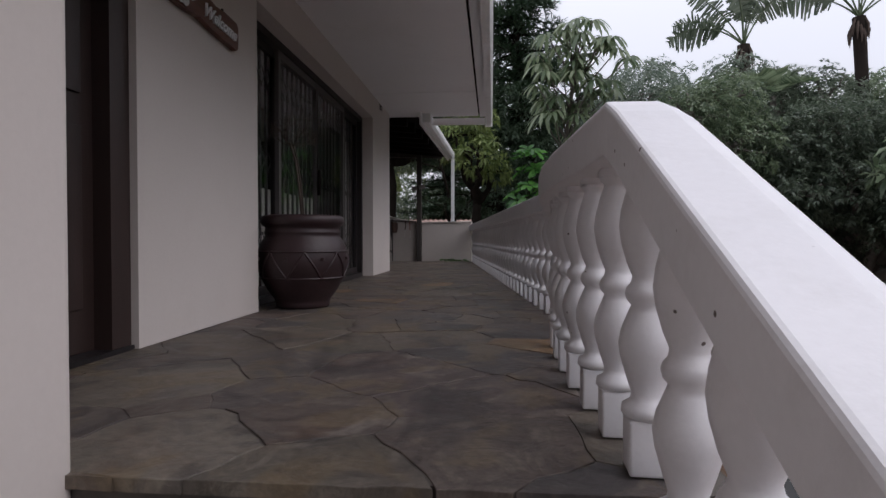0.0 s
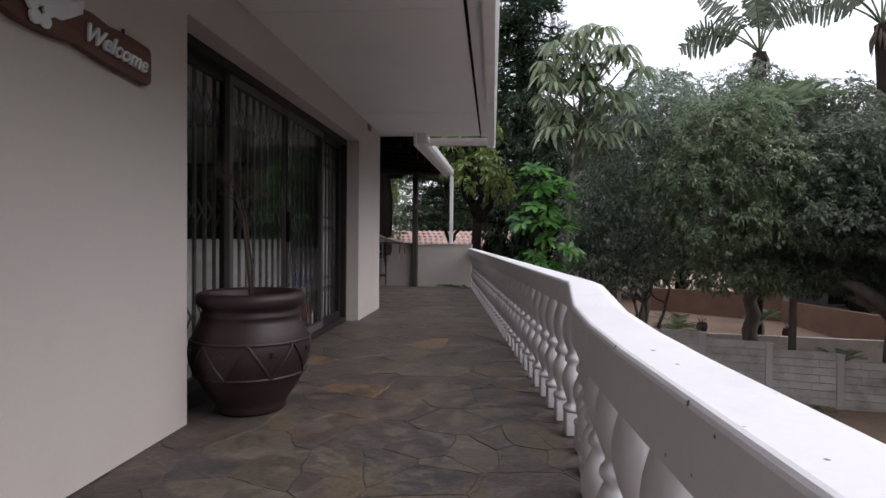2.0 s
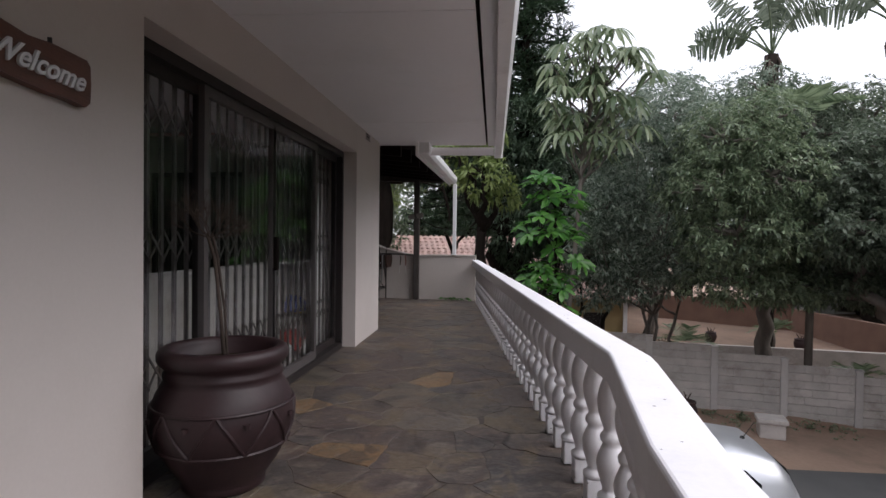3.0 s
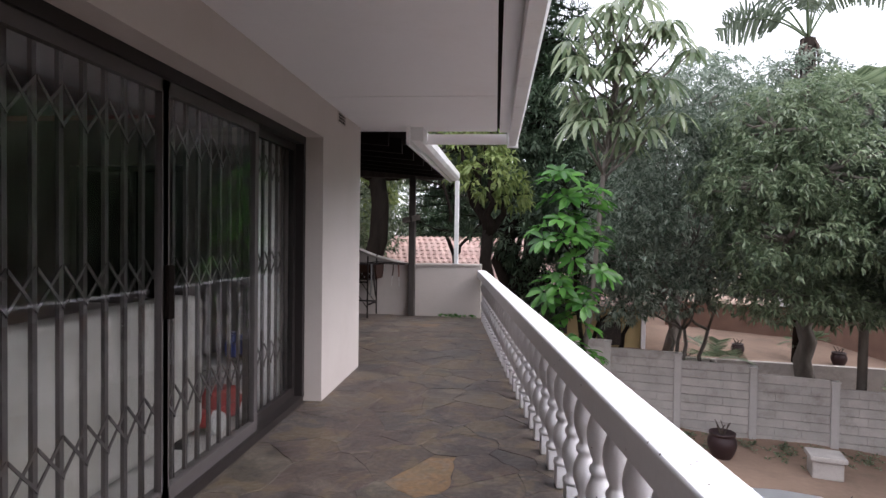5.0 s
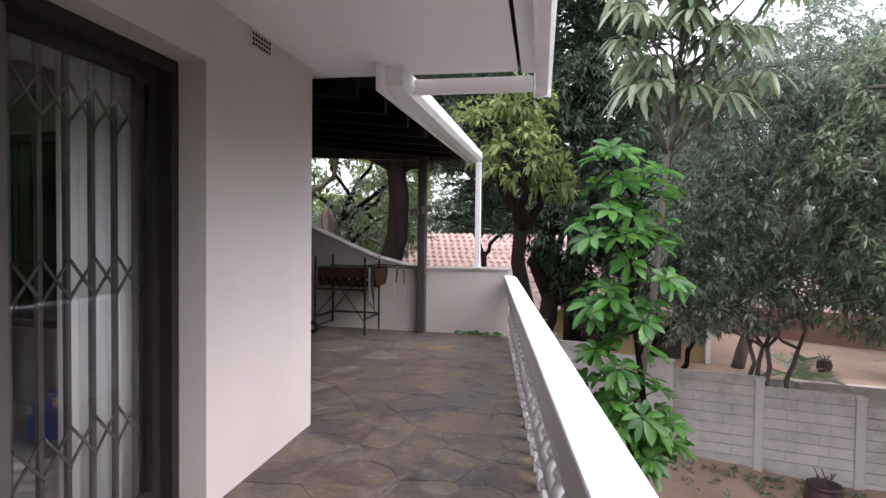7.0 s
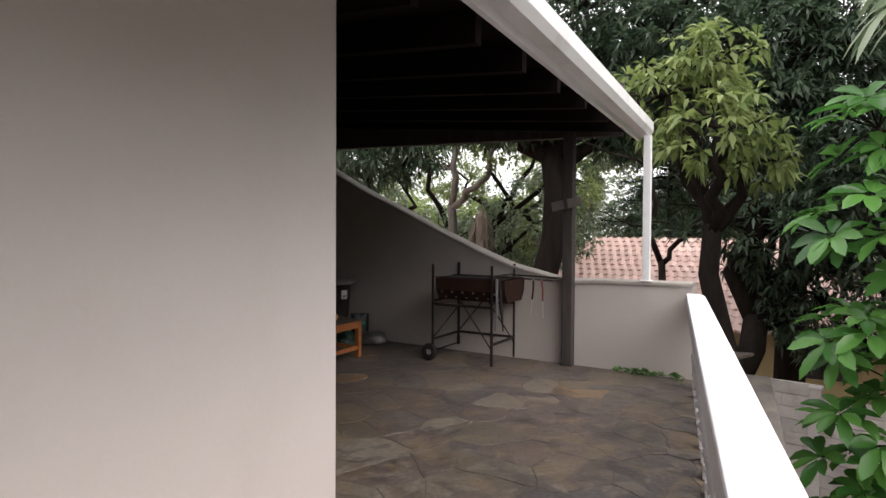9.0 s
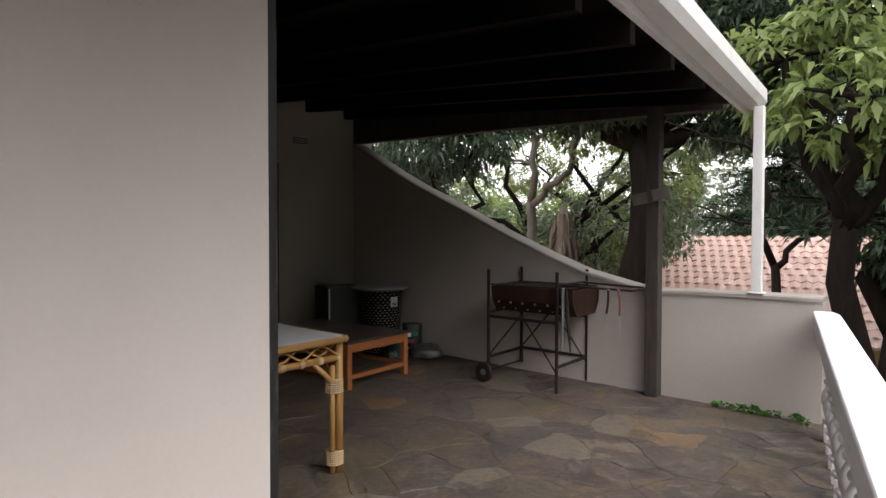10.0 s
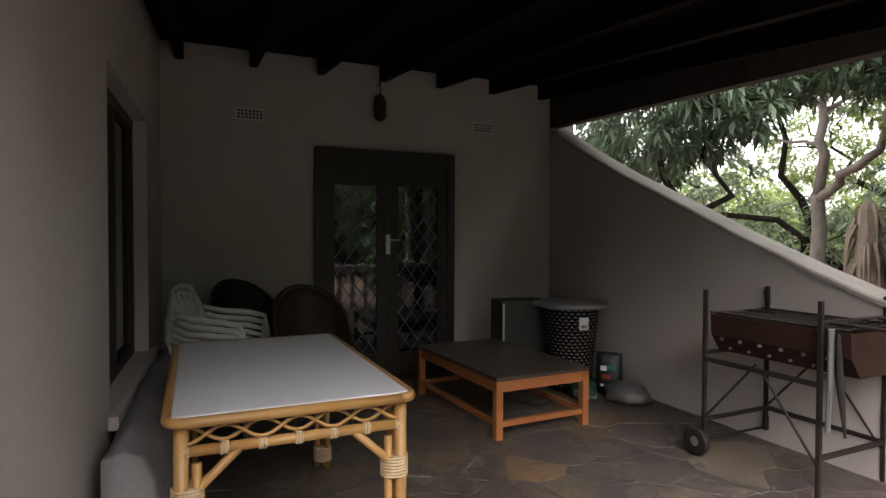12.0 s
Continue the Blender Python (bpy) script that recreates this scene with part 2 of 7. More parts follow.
def slate_material(name, tones):
    """Riven slate: each stone takes one of the tones, with rust, film of dirt and split layers."""
    m = bpy.data.materials.new(name)
    m.use_nodes = True
    nd, lk = m.node_tree.nodes, m.node_tree.links
    bsdf = nd["Principled BSDF"]
    bsdf.inputs["Specular IOR Level"].default_value = 0.32
    geo = nd.new("ShaderNodeNewGeometry")
    info = nd.new("ShaderNodeObjectInfo")
    ramp = nd.new("ShaderNodeValToRGB")
    ramp.color_ramp.interpolation = "CONSTANT"
    el = ramp.color_ramp.elements
    while len(el) < len(tones):
        el.new(0.5)
    for e, (at, tone) in zip(el, tones):
        e.position, e.color = at, (*tone, 1)
    lk.new(info.outputs["Random"], ramp.inputs[0])

    def tex(scale, detail, rough, distort=0.0):
        t = nd.new("ShaderNodeTexNoise")
        t.inputs["Scale"].default_value, t.inputs["Detail"].default_value = scale, detail
        t.inputs["Roughness"].default_value, t.inputs["Distortion"].default_value = rough, distort
        lk.new(geo.outputs["Position"], t.inputs[0])
        return t.outputs[0]

    def span(src, a, b, lo, hi):
        r = nd.new("ShaderNodeMapRange")
        r.inputs["From Min"].default_value, r.inputs["From Max"].default_value = a, b
        r.inputs["To Min"].default_value, r.inputs["To Max"].default_value = lo, hi
        lk.new(src, r.inputs[0])
        return r.outputs[0]

    def blend(fac, a, colour, mode="MIX"):
        x = nd.new("ShaderNodeMix")
        x.data_type, x.blend_type = "RGBA", mode
        lk.new(fac, x.inputs[0])
        lk.new(a, x.inputs[6])
        x.inputs[7].default_value = (*colour, 1)
        return x.outputs[2]

    layers = tex(5.5, 9, 0.68, 1.6)
    grain = tex(34, 5, 0.7)
    cloud = tex(1.3, 4, 0.55)
    rust = tex(2.4, 6, 0.65, 0.8)
    col = blend(span(rust, 0.54, 0.72, 0, 0.55), ramp.outputs[0], (0.135, 0.078, 0.042))
    col = blend(span(layers, 0.50, 0.62, 0, 0.72), col, (0.20, 0.17, 0.14))
    col = blend(span(layers, 0.46, 0.33, 0, 0.75), col, (0.030, 0.027, 0.027))
    col = blend(span(cloud, 0.40, 0.68, 0.1, 0.65), col, (0.092, 0.071, 0.060))
    blotch = tex(2.9, 3, 0.5, 0.9)
    col = blend(span(blotch, 0.555, 0.605, 0, 0.5), col, (0.150, 0.112, 0.068))
    col = blend(span(blotch, 0.43, 0.38, 0, 0.55), col, (0.043, 0.038, 0.037))
    val = nd.new("ShaderNodeHueSaturation")
    lk.new(span(grain, 0.3, 0.7, 0.72, 1.3), val.inputs["Value"])
    lk.new(col, val.inputs["Color"])
    lk.new(val.outputs[0], bsdf.inputs["Base Color"])
    lk.new(span(layers, 0.35, 0.65, 0.40, 0.68), bsdf.inputs["Roughness"])
    add = nd.new("ShaderNodeMath")
    add.operation = "MULTIPLY_ADD"
    add.inputs[1].default_value = 0.22
    lk.new(grain, add.inputs[0])
    lk.new(layers, add.inputs[2])
    bump = nd.new("ShaderNodeBump")
    bump.inputs["Strength"].default_value, bump.inputs["Distance"].default_value = 0.7, 0.012
    lk.new(add.outputs[0], bump.inputs["Height"])
    lk.new(bump.outputs[0], bsdf.inputs["Normal"])
    return m


SLATE = slate_material("slate_flagstone", ((0.0, (0.068, 0.062, 0.062)), (0.16, (0.090, 0.071, 0.061)), (0.34, (0.084, 0.063, 0.058)), (0.51, (0.094, 0.082, 0.064)), (0.66, (0.074, 0.066, 0.064)), (0.80, (0.125, 0.103, 0.081)), (0.90, (0.150, 0.132, 0.108)), (0.968, (0.205, 0.125, 0.060))))
MORTAR = surface("dark_mortar", (0.06, 0.051, 0.045), (0.115, 0.097, 0.084), 0.9, 3.4, 30, 0.4, 0.4, stain=(0.17, 0.14, 0.11), stain_scale=1.7, stain_amount=0.6, placed=True)
CERAMIC = surface("glazed_brown_pottery", (0.017, 0.008, 0.009), (0.043, 0.020, 0.022), 0.5, 5, 40, 0.2, 0.7, stain=(0.02, 0.012, 0.012), stain_scale=6, stain_amount=0.7)
SOIL = surface("potting_soil", (0.03, 0.022, 0.016), (0.06, 0.045, 0.03), 0.95, 10, 80, 0.8, 0.6, spec=0.1)
TWIG = surface("dry_twig", (0.06, 0.045, 0.038), (0.11, 0.085, 0.07), 0.9, 8, 60, 0.2, 0.6, spec=0.15)
BARK = surface("dark_bark", (0.010, 0.008, 0.007), (0.028, 0.022, 0.018), 0.95, 3, 25, 0.8, 0.6, stretch=(3, 3, 0.7), spec=0.06)
BARK_GREY = surface("grey_bark", (0.10, 0.088, 0.077), (0.20, 0.178, 0.158), 0.95, 3, 25, 0.8, 0.6, stretch=(3, 3, 0.7), spec=0.1)
DIRT = surface("red_brown_earth", (0.19, 0.125, 0.09), (0.33, 0.225, 0.165), 0.95, 0.7, 12, 0.5, 0.7, stain=(0.10, 0.085, 0.06), stain_scale=0.8, stain_amount=0.6)
ASPHALT = surface("driveway_asphalt", (0.05, 0.05, 0.05), (0.08, 0.078, 0.075), 0.9, 1, 60, 0.3, 0.6)
CONCRETE_PALE = surface("pale_cast_concrete", (0.40, 0.375, 0.35), (0.52, 0.49, 0.465), 0.9, 3, 40, 0.2, 0.7, stain=(0.22, 0.18, 0.15), stain_scale=3, stain_amount=0.5, per_object=0.08, placed=True)
CONCRETE = surface("weathered_concrete", (0.36, 0.33, 0.305), (0.52, 0.48, 0.445), 0.9, 3, 40, 0.25, 0.6, stain=(0.17, 0.13, 0.10), stain_scale=2, stain_amount=0.7, per_object=0.08, placed=True)
ROOFTILE = surface("red_clay_tile", (0.38, 0.16, 0.12), (0.52, 0.27, 0.21), 0.8, 2, 20, 0.2, 0.7, per_object=0.1)
LEAF_DARK = leaf_material("dark_leaf", (0.03, 0.058, 0.032), (0.10, 0.14, 0.085))
LEAF_MID = leaf_material("green_leaf", (0.07, 0.11, 0.058), (0.27, 0.33, 0.205), 0.29)
LEAF_FINE = leaf_material("fine_grey_leaf", (0.06, 0.085, 0.055), (0.19, 0.23, 0.165), 0.36)
LEAF_BRIGHT = leaf_material("bright_leaf", (0.03, 0.105, 0.02), (0.11, 0.27, 0.055), 0.27)
LEAF_CONIFER = leaf_material("conifer_needles", (0.014, 0.032, 0.018), (0.05, 0.085, 0.042), 0.5, 0.25)
LEAF_BLUE = leaf_material("blue_green_leaf", (0.085, 0.125, 0.088), (0.36, 0.42, 0.34), 0.26)
LEAF_YELLOW = leaf_material("yellow_green_leaf", (0.11, 0.16, 0.045), (0.26, 0.32, 0.11))
GREY_BLIND = surface("pale_curtain", (0.80, 0.79, 0.78), (0.88, 0.87, 0.86), 0.9, 3, 50, 0.1, 0.7)
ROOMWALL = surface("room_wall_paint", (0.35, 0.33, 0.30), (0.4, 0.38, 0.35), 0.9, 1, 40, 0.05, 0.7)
ROOMTILE = surface("pale_floor_tile", (0.5, 0.48, 0.46), (0.58, 0.56, 0.54), 0.4, 1, 30, 0.05, 0.7)

# ---------- plan ----------
WALL_X = -1.45          # face of the long house wall
LIN, SOF = 2.08, 2.38   # head of the sliding door, soffit
COPE = 0.772             # top of the balustrade
RAIL = [(0.375, 0.0), (0.345, 1.36), (0.303, 2.25), (0.318, 2.80), (0.425, 3.74), (-0.385, 12.46)]  # inner edge of the coping in plan


def rail_in(y):
    for (xa, ya), (xb, yb) in zip(RAIL, RAIL[1:]):
        if y <= yb:
            return xa + (xb - xa) * (y - ya) / (yb - ya)
    return RAIL[-1][0]


# the rear terrace is turned a little against the long wall
BACK = (-5.24, 12.93)   # where back wall and end wall meet
U = Vector((0.9962, -0.0872, 0)).normalized()   # along the end wall, away from the house
V = Vector((-0.0872, -0.9962, 0)).normalized()  # along the back wall, towards the long house
def terrace(u, v, z):
    return Vector((BACK[0], BACK[1], z)) + u * U + v * V


TERR = Matrix(((U.x, -V.x, 0, BACK[0]), (U.y, -V.y, 0, BACK[1]), (0, 0, 1, 0), (0, 0, 0, 1)))  # x along U, y against V

# ---------- house ----------
wallA = structure("wall_entrance", boxes((-1.70, WALL_X, 2.63, 3.93, 0.0, SOF + 0.02)), PLASTER, "smooth beige plastered house wall with welcome sign", "wall")
wallB = structure("wall_corner", boxes((-1.75, WALL_X, 7.64, 8.86, 0.0, SOF + 0.02)), PLASTER, "beige plastered wall pier beside the sliding door", "wall")
structure("wall_lintel", boxes((-1.70, WALL_X, 3.93, 7.64, LIN, SOF + 0.02)), PLASTER, "beige plastered wall strip above the sliding door", "wall")
structure("wall_stair", boxes((-3.2, -0.775, -3.0, 1.36, -0.95, SOF + 0.02), bevel=0.015), PLASTER, "pale plastered wall beside the steps", "wall")
structure("wall_over_entrance", boxes((-1.95, WALL_X, 1.36, 2.63, 2.15, SOF + 0.02)), PLASTER, "plastered wall over the entrance door", "wall")
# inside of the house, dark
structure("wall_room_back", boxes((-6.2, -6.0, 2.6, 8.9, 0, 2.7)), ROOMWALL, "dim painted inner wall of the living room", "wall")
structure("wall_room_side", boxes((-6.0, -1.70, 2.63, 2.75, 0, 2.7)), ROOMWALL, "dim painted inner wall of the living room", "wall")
structure("floor_room", boxes((-6.0, -1.70, 2.75, 8.75, -0.05, 0.02)), ROOMTILE, "pale tiled living room floor", "floor")
structure("ceiling_room", boxes((-6.0, -1.70, 2.75, 8.75, 2.5, 2.6)), BOARD, "living room ceiling", "ceiling")

# soffit and gutter of the main roof
structure("ceiling_eaves", boxes((-3.2, -0.10, -3.0, 9.06, SOF, SOF + 0.02)), BOARD, "white boarded underside of the roof overhang", "ceiling")
for y in (1.8, 4.7, 7.6):
    structure("trim_joint", boxes((-1.45, -0.10, y - 0.012, y + 0.012, SOF - 0.004, SOF)), BOARD, "flat white cover strip over a ceiling board joint", "trim")
structure("trim_eaves", boxes((-0.075, 0.02, -3.0, 9.06, SOF - 0.012, SOF + 0.012)), BOARD, "white painted edge board of the eaves", "trim")
# added strip in near-black so the shadow gap of the eaves reads dark
structure("beam_eaves", boxes((-0.2, 0.01, -3.0, 9.05, SOF + 0.03, SOF + 0.10)), RAFTER, "dark strip added to blacken the shadow gap in the eaves", "beam")
structure("roof_main", boxes((-6.2, 0.06, -3.0, 9.02, SOF + 0.12, SOF + 0.3)), ROOFTILE, "roof over the house", "roof")


def gutter(name, a, b, width, height, label):
    a, b = Vector(a), Vector(b)
    d = (b - a).normalized()
    s = Vector((d.y, -d.x, 0))
    bm = bmesh.new()
    sec = [(0, 0), (width * 0.75, 0), (width, height * 0.35), (width, height), (width - 0.012, height), (width - 0.012, height * 0.4), (width * 0.7, 0.012), (0.012, 0.012), (0.012, height), (0, height)]
    sweep(bm, sec, [(a, s, Vector((0, 0, 1))), (b, s, Vector((0, 0, 1)))])
    return tagged(link(name, bm, GUTTER), label, "gutter", "", "structure")


gutter("gutter_main", (0.02, -3.0, SOF - 0.13), (0.02, 9.16, SOF - 0.13), 0.10, 0.17, "white metal gutter along the eaves")
bm = bmesh.new()
box(bm, 0.005, 0.118, 9.155, 9.17, SOF - 0.15, SOF + 0.06)
structure("gutter_stop", bm, GUTTER, "white end cap of the gutter", "gutter")
structure("trim_gable", boxes((-0.86, 0.0, 9.10, 9.14, SOF - 0.12, SOF - 0.02)), BOARD, "white bargeboard at the end of the eaves", "trim")

# rear terrace walls, in plaster toned darker for the shade under the roof
bm = bmesh.new()
box(bm, -0.25, 0.0, -4.1, 0.3, 0.0, 3.1, m=TERR)
back = structure("wall_back", bm, PLASTER_SHADED, "shaded beige plastered wall with glazed double doors", "wall")
bm = bmesh.new()
# side wall of the terrace, back from the corner pier
a = Vector((WALL_X, 8.86, 0))
b = terrace(0, 3.62, 0)
d = (b - a).normalized()
side = Vector((d.y, -d.x, 0))
if side.y > 0:
    side = -side
SIDE = Matrix(((d.x, -side.x, 0, a.x), (d.y, -side.y, 0, a.y), (0, 0, 1, 0), (0, 0, 0, 1)))  # x towards the back wall, y out of the wall
LEN = (b - a).length
WX0, WX1, WZ0, WZ1 = 1.8, 3.2, 0.55, 2.02
for r in ((0.3, WX0, -0.22, 0, 0, 3.1), (WX1, LEN, -0.22, 0, 0, 3.1), (WX0, WX1, -0.22, 0, 0, WZ0), (WX0, WX1, -0.22, 0, WZ1, 3.1), (0.0, 0.3, -0.22, 0, 2.40, 3.1)):
    box(bm, *r, m=SIDE)
structure("wall_terrace_side", bm, PLASTER_SHADED, "beige plastered terrace wall with a window", "wall")

# end wall with its curved top
PROFILE = [(0.0, 2.38), (0.2, 2.28), (0.7, 2.01), (1.15, 1.79), (1.64, 1.575), (2.23, 1.305), (2.78, 1.075), (3.13, 0.945), (3.6, 0.835), (3.85, 0.815), (4.05, 0.825), (4.93, 0.83)]
bm = bmesh.new()
rows = []
for u, z in PROFILE:
    rows.append([bm.verts.new(terrace(u, v, zz)) for v, zz in ((0, -0.02), (0, z), (-0.2, z), (-0.2, -0.5))])
for p, q in zip(rows, rows[1:]):
    for i in range(4):
        bm.faces.new((p[i], p[(i + 1) % 4], q[(i + 1) % 4], q[i]))
bm.faces.new(rows[0])
bm.faces.new(rows[-1][::-1])
bmesh.ops.recalc_face_normals(bm, faces=bm.faces)
structure("wall_end", bm, PLASTER_SHADED, "plastered terrace end wall with swooping top", "wall")
bm = bmesh.new()
sec = [(-0.016, 0), (-0.016, 0.024), (-0.006, 0.034), (0.206, 0.034), (0.216, 0.024), (0.216, 0)]
sweep(bm, sec, [(terrace(u, 0, z), -V, Vector((0, 0, 1))) for u, z in PROFILE])
structure("trim_end_wall", bm, surface("weathered_coping", (0.27, 0.245, 0.22), (0.40, 0.365, 0.33), 0.9, 3, 50, 0.25, 0.7, stain=(0.16, 0.14, 0.11), stain_scale=4, stain_amount=0.6), "rounded plaster coping on the end wall", "coping")

# terrace roof: rafters, boards, beam, posts
ROOF_A, ROOF_B = 2.86, 2.40   # underside at the back wall and at the eaves
bm = bmesh.new()
vs = [terrace(-0.2, -0.5, ROOF_A), terrace(4.25, -0.5, ROOF_B), terrace(4.55, 3.95, ROOF_B), terrace(-0.2, 3.95, ROOF_A)]
lo = [bm.verts.new(p) for p in vs]
hi = [bm.verts.new(p + Vector((0, 0, 0.06))) for p in vs]
bm.faces.new(lo)
bm.faces.new(hi[::-1])
for i in range(4):
    bm.faces.new((lo[i], lo[(i + 1) % 4], hi[(i + 1) % 4], hi[i]))
bmesh.ops.recalc_face_normals(bm, faces=bm.faces)
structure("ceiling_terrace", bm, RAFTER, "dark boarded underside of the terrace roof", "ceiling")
for k in range(7):
    v = 0.12 + k * 0.56
    bm = bmesh.new()
    p, q = terrace(0.0, v, ROOF_A - 0.16), terrace(4.35, v, ROOF_B - 0.16)
    sweep(bm, [(-0.03, 0), (0.03, 0), (0.03, 0.165), (-0.03, 0.165)], [(p, V, Vector((0, 0, 1))), (q, V, Vector((0, 0, 1)))])
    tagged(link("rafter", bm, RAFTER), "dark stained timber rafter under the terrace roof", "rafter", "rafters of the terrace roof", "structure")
bm = bmesh.new()
sweep(bm, [(-0.05, 0), (0.05, 0), (0.05, 0.5), (-0.05, 0.5)], [(terrace(0, -0.05, 2.42), V, Vector((0, 0, 1))), (terrace(4.28, -0.05, 2.235), V, Vector((0, 0, 1)))])
structure("beam_end", bm, POSTWOOD, "dark timber beam over the end wall", "beam")

# white fascia and gutter of the terrace roof
F0, F1 = Vector((-0.97, 8.72, 2.2)), Vector((-0.86, 12.72, 2.2))
fd = (F1 - F0).normalized()
fs = Vector((fd.y, -fd.x, 0))
bm = bmesh.new()
sweep(bm, [(0, 0), (0.03, 0), (0.03, 0.24), (0, 0.24)], [(F0, fs, Vector((0, 0, 1))), (F1, fs, Vector((0, 0, 1)))])
structure("trim_terrace_fascia", bm, BOARD, "white fascia board of the terrace roof", "fascia")
gutter("gutter_terrace", F0 + 0.034 * fs + Vector((0, 0.1, 0.05)), F1 + 0.034 * fs + Vector((0, 0, 0.03)), 0.12, 0.13, "white gutter along the terrace roof")

cap = F0 + 0.034 * fs + Vector((0, 0.1, 0.05))
structure("gutter_cap", boxes((cap.x - 0.002, cap.x + 0.122, cap.y - 0.012, cap.y - 0.001, cap.z - 0.004, cap.z + 0.132)), GUTTER, "white end cap of the terrace gutter", "gutter")

# post of dark timber at the end wall, and the white post on the coping
bm = bmesh.new()
box(bm, -0.05, 0.05, -0.05, 0.05, 0.0, 2.30, bevel=0.008)
p = link("timber_post", bm, POSTWOOD)
p.matrix_basis = pose(-1.46, 12.53, 0, 0, 0, -5)
tagged(p, "weathered square timber post standing against the end wall", "post")
bm = bmesh.new()
box(bm, -0.033, 0.033, -0.033, 0.033, 0.864, 2.215, bevel=0.006)
box(bm, -0.055, 0.055, -0.055, 0.055, 0.864, 0.872, bevel=0.002)
p = link("white_post", bm, GUTTER)
p.matrix_basis = pose(-0.735, 12.56, 0, 0, 0, -5)
tagged(p, "white painted metal post standing on the end wall", "post")
bm = bmesh.new()
box(bm, -0.04, 0.04, -0.034, 0.034, 0.0, 2.55, bevel=0.008)
# near-black timber with pale grey patches drawn out along its height
p = link("corner_post", bm, surface("pale_patched_timber", (0.012, 0.0105, 0.011), (0.034, 0.030, 0.031), 0.55, 3, 40, 0.3, 0.7, stain=(0.17, 0.16, 0.165), stain_scale=5, stain_amount=0.75, stretch=(2.5, 2.5, 0.6), spec=0.35))
p.matrix_basis = pose(-1.54, 8.897, 0, 0, 0, 0)
tagged(p, "dark stained timber post behind the wall corner", "post")

# ---------- balustrade ----------
def slope_z(y, base):
    """Height along the stair: level on the terrace, falling beside the steps."""
    return base if y >= 1.43 else base - 0.53 * (1.43 - y)


stations = []
pts = [(0.385, -0.9), (0.362, 0.6), (0.347, 1.36), (0.343, 1.40), (0.342, 1.44), (0.340, 1.50), (0.307, 2.15), (0.303, 2.45), (0.318, 2.80), (0.350, 3.08), (0.418, 3.66), (0.425, 3.74), (0.418, 3.82), (-0.385, 12.46)]
coping = bmesh.new()
sec = [(0.003, -0.112), (0.0, -0.109), (0.0, -0.012), (0.0015, -0.006), (0.0045, -0.001), (0.010, 0.001), (0.112, 0.001), (0.150, -0.014), (0.156, -0.020), (0.158, -0.028), (0.158, -0.109), (0.155, -0.112)]
for k, (x, y) in enumerate(pts):
    xa, ya = pts[max(k - 1, 0)]
    xb, yb = pts[min(k + 1, len(pts) - 1)]
    d = Vector((xb - xa, yb - ya, 0)).normalized()
    stations.append((Vector((x, y, slope_z(y, COPE))), Vector((d.y, -d.x, 0)), Vector((0, 0, 1))))
sweep(coping, sec, stations)
balustrade = tagged(link("balustrade", bmesh.new(), None), "white painted masonry balustrade along the terrace edge", "balustrade")
part("coping", coping, WHITE, balustrade, "thick white painted handrail")

BAL = [(0.047, 0.115), (0.054, 0.125), (0.052, 0.140), (0.036, 0.150), (0.033, 0.165), (0.044, 0.20), (0.057, 0.245), (0.060, 0.27), (0.054, 0.30), (0.040, 0.335), (0.034, 0.350), (0.044, 0.362), (0.047, 0.374), (0.044, 0.386), (0.035, 0.397), (0.032, 0.41), (0.044, 0.44), (0.055, 0.48), (0.060, 0.515), (0.056, 0.55), (0.046, 0.59), (0.038, 0.615), (0.036, 0.625), (0.046, 0.635), (0.046, 0.645)]
bal_mesh = None
y = 1.455 - 0.232 * 10
while y < 12.35:
    x = (rail_in(y) if y > 0 else 0.375) + 0.098
    if bal_mesh is None:
        bm = bmesh.new()
        lathe(bm, BAL, 18)
        box(bm, -0.043, 0.043, -0.043, 0.043, 0.0, 0.115, bevel=0.006)
        box(bm, -0.046, 0.046, -0.046, 0.046, 0.645, 0.69)
        ob = part("baluster", bm, WHITE, balustrade, "", True)
        bal_mesh = ob.data
    else:
        ob = new("baluster", bal_mesh)
        ob.parent = balustrade
    ob.matrix_basis = pose(x, y, slope_z(y, 0), 0, 0, 3 if y > 3.7 else -3)
    y += 0.232

# ---------- floor ----------
floor_bm = boxes((-1.9, 0.60, 1.36, 9.2, -0.3, -0.0075), (-5.6, 0.3, 9.2, 13.0, -0.3, -0.0075))
floor = structure("floor_terrace", floor_bm, MORTAR, "crazy-paved slate terrace floor", "floor")
structure("wall_terrace_base", boxes((-1.9, 0.58, 1.40, 6.9, -3.6, -0.3), (-5.6, 0.28, 10.2, 12.9, -3.6, -0.3), (-2.3, -1.9, 6.9, 10.2, -3.6, -0.3)), PLASTER_SHADED, "plastered retaining wall under the terrace", "wall")
stair = structure("stair", boxes(*[(-0.775, 0.62, 1.35 - 0.32 * (k + 1), 1.35 - 0.32 * k - 0.002, -1.2, -0.17 * (k + 1)) for k in range(4)]), SLATE, "slate-covered steps up to the terrace", "steps")
structure("landing", boxes((-3.0, 0.9, -3.0, 0.068, -1.2, -0.85)), MORTAR, "paved landing at the foot of the steps", "landing")

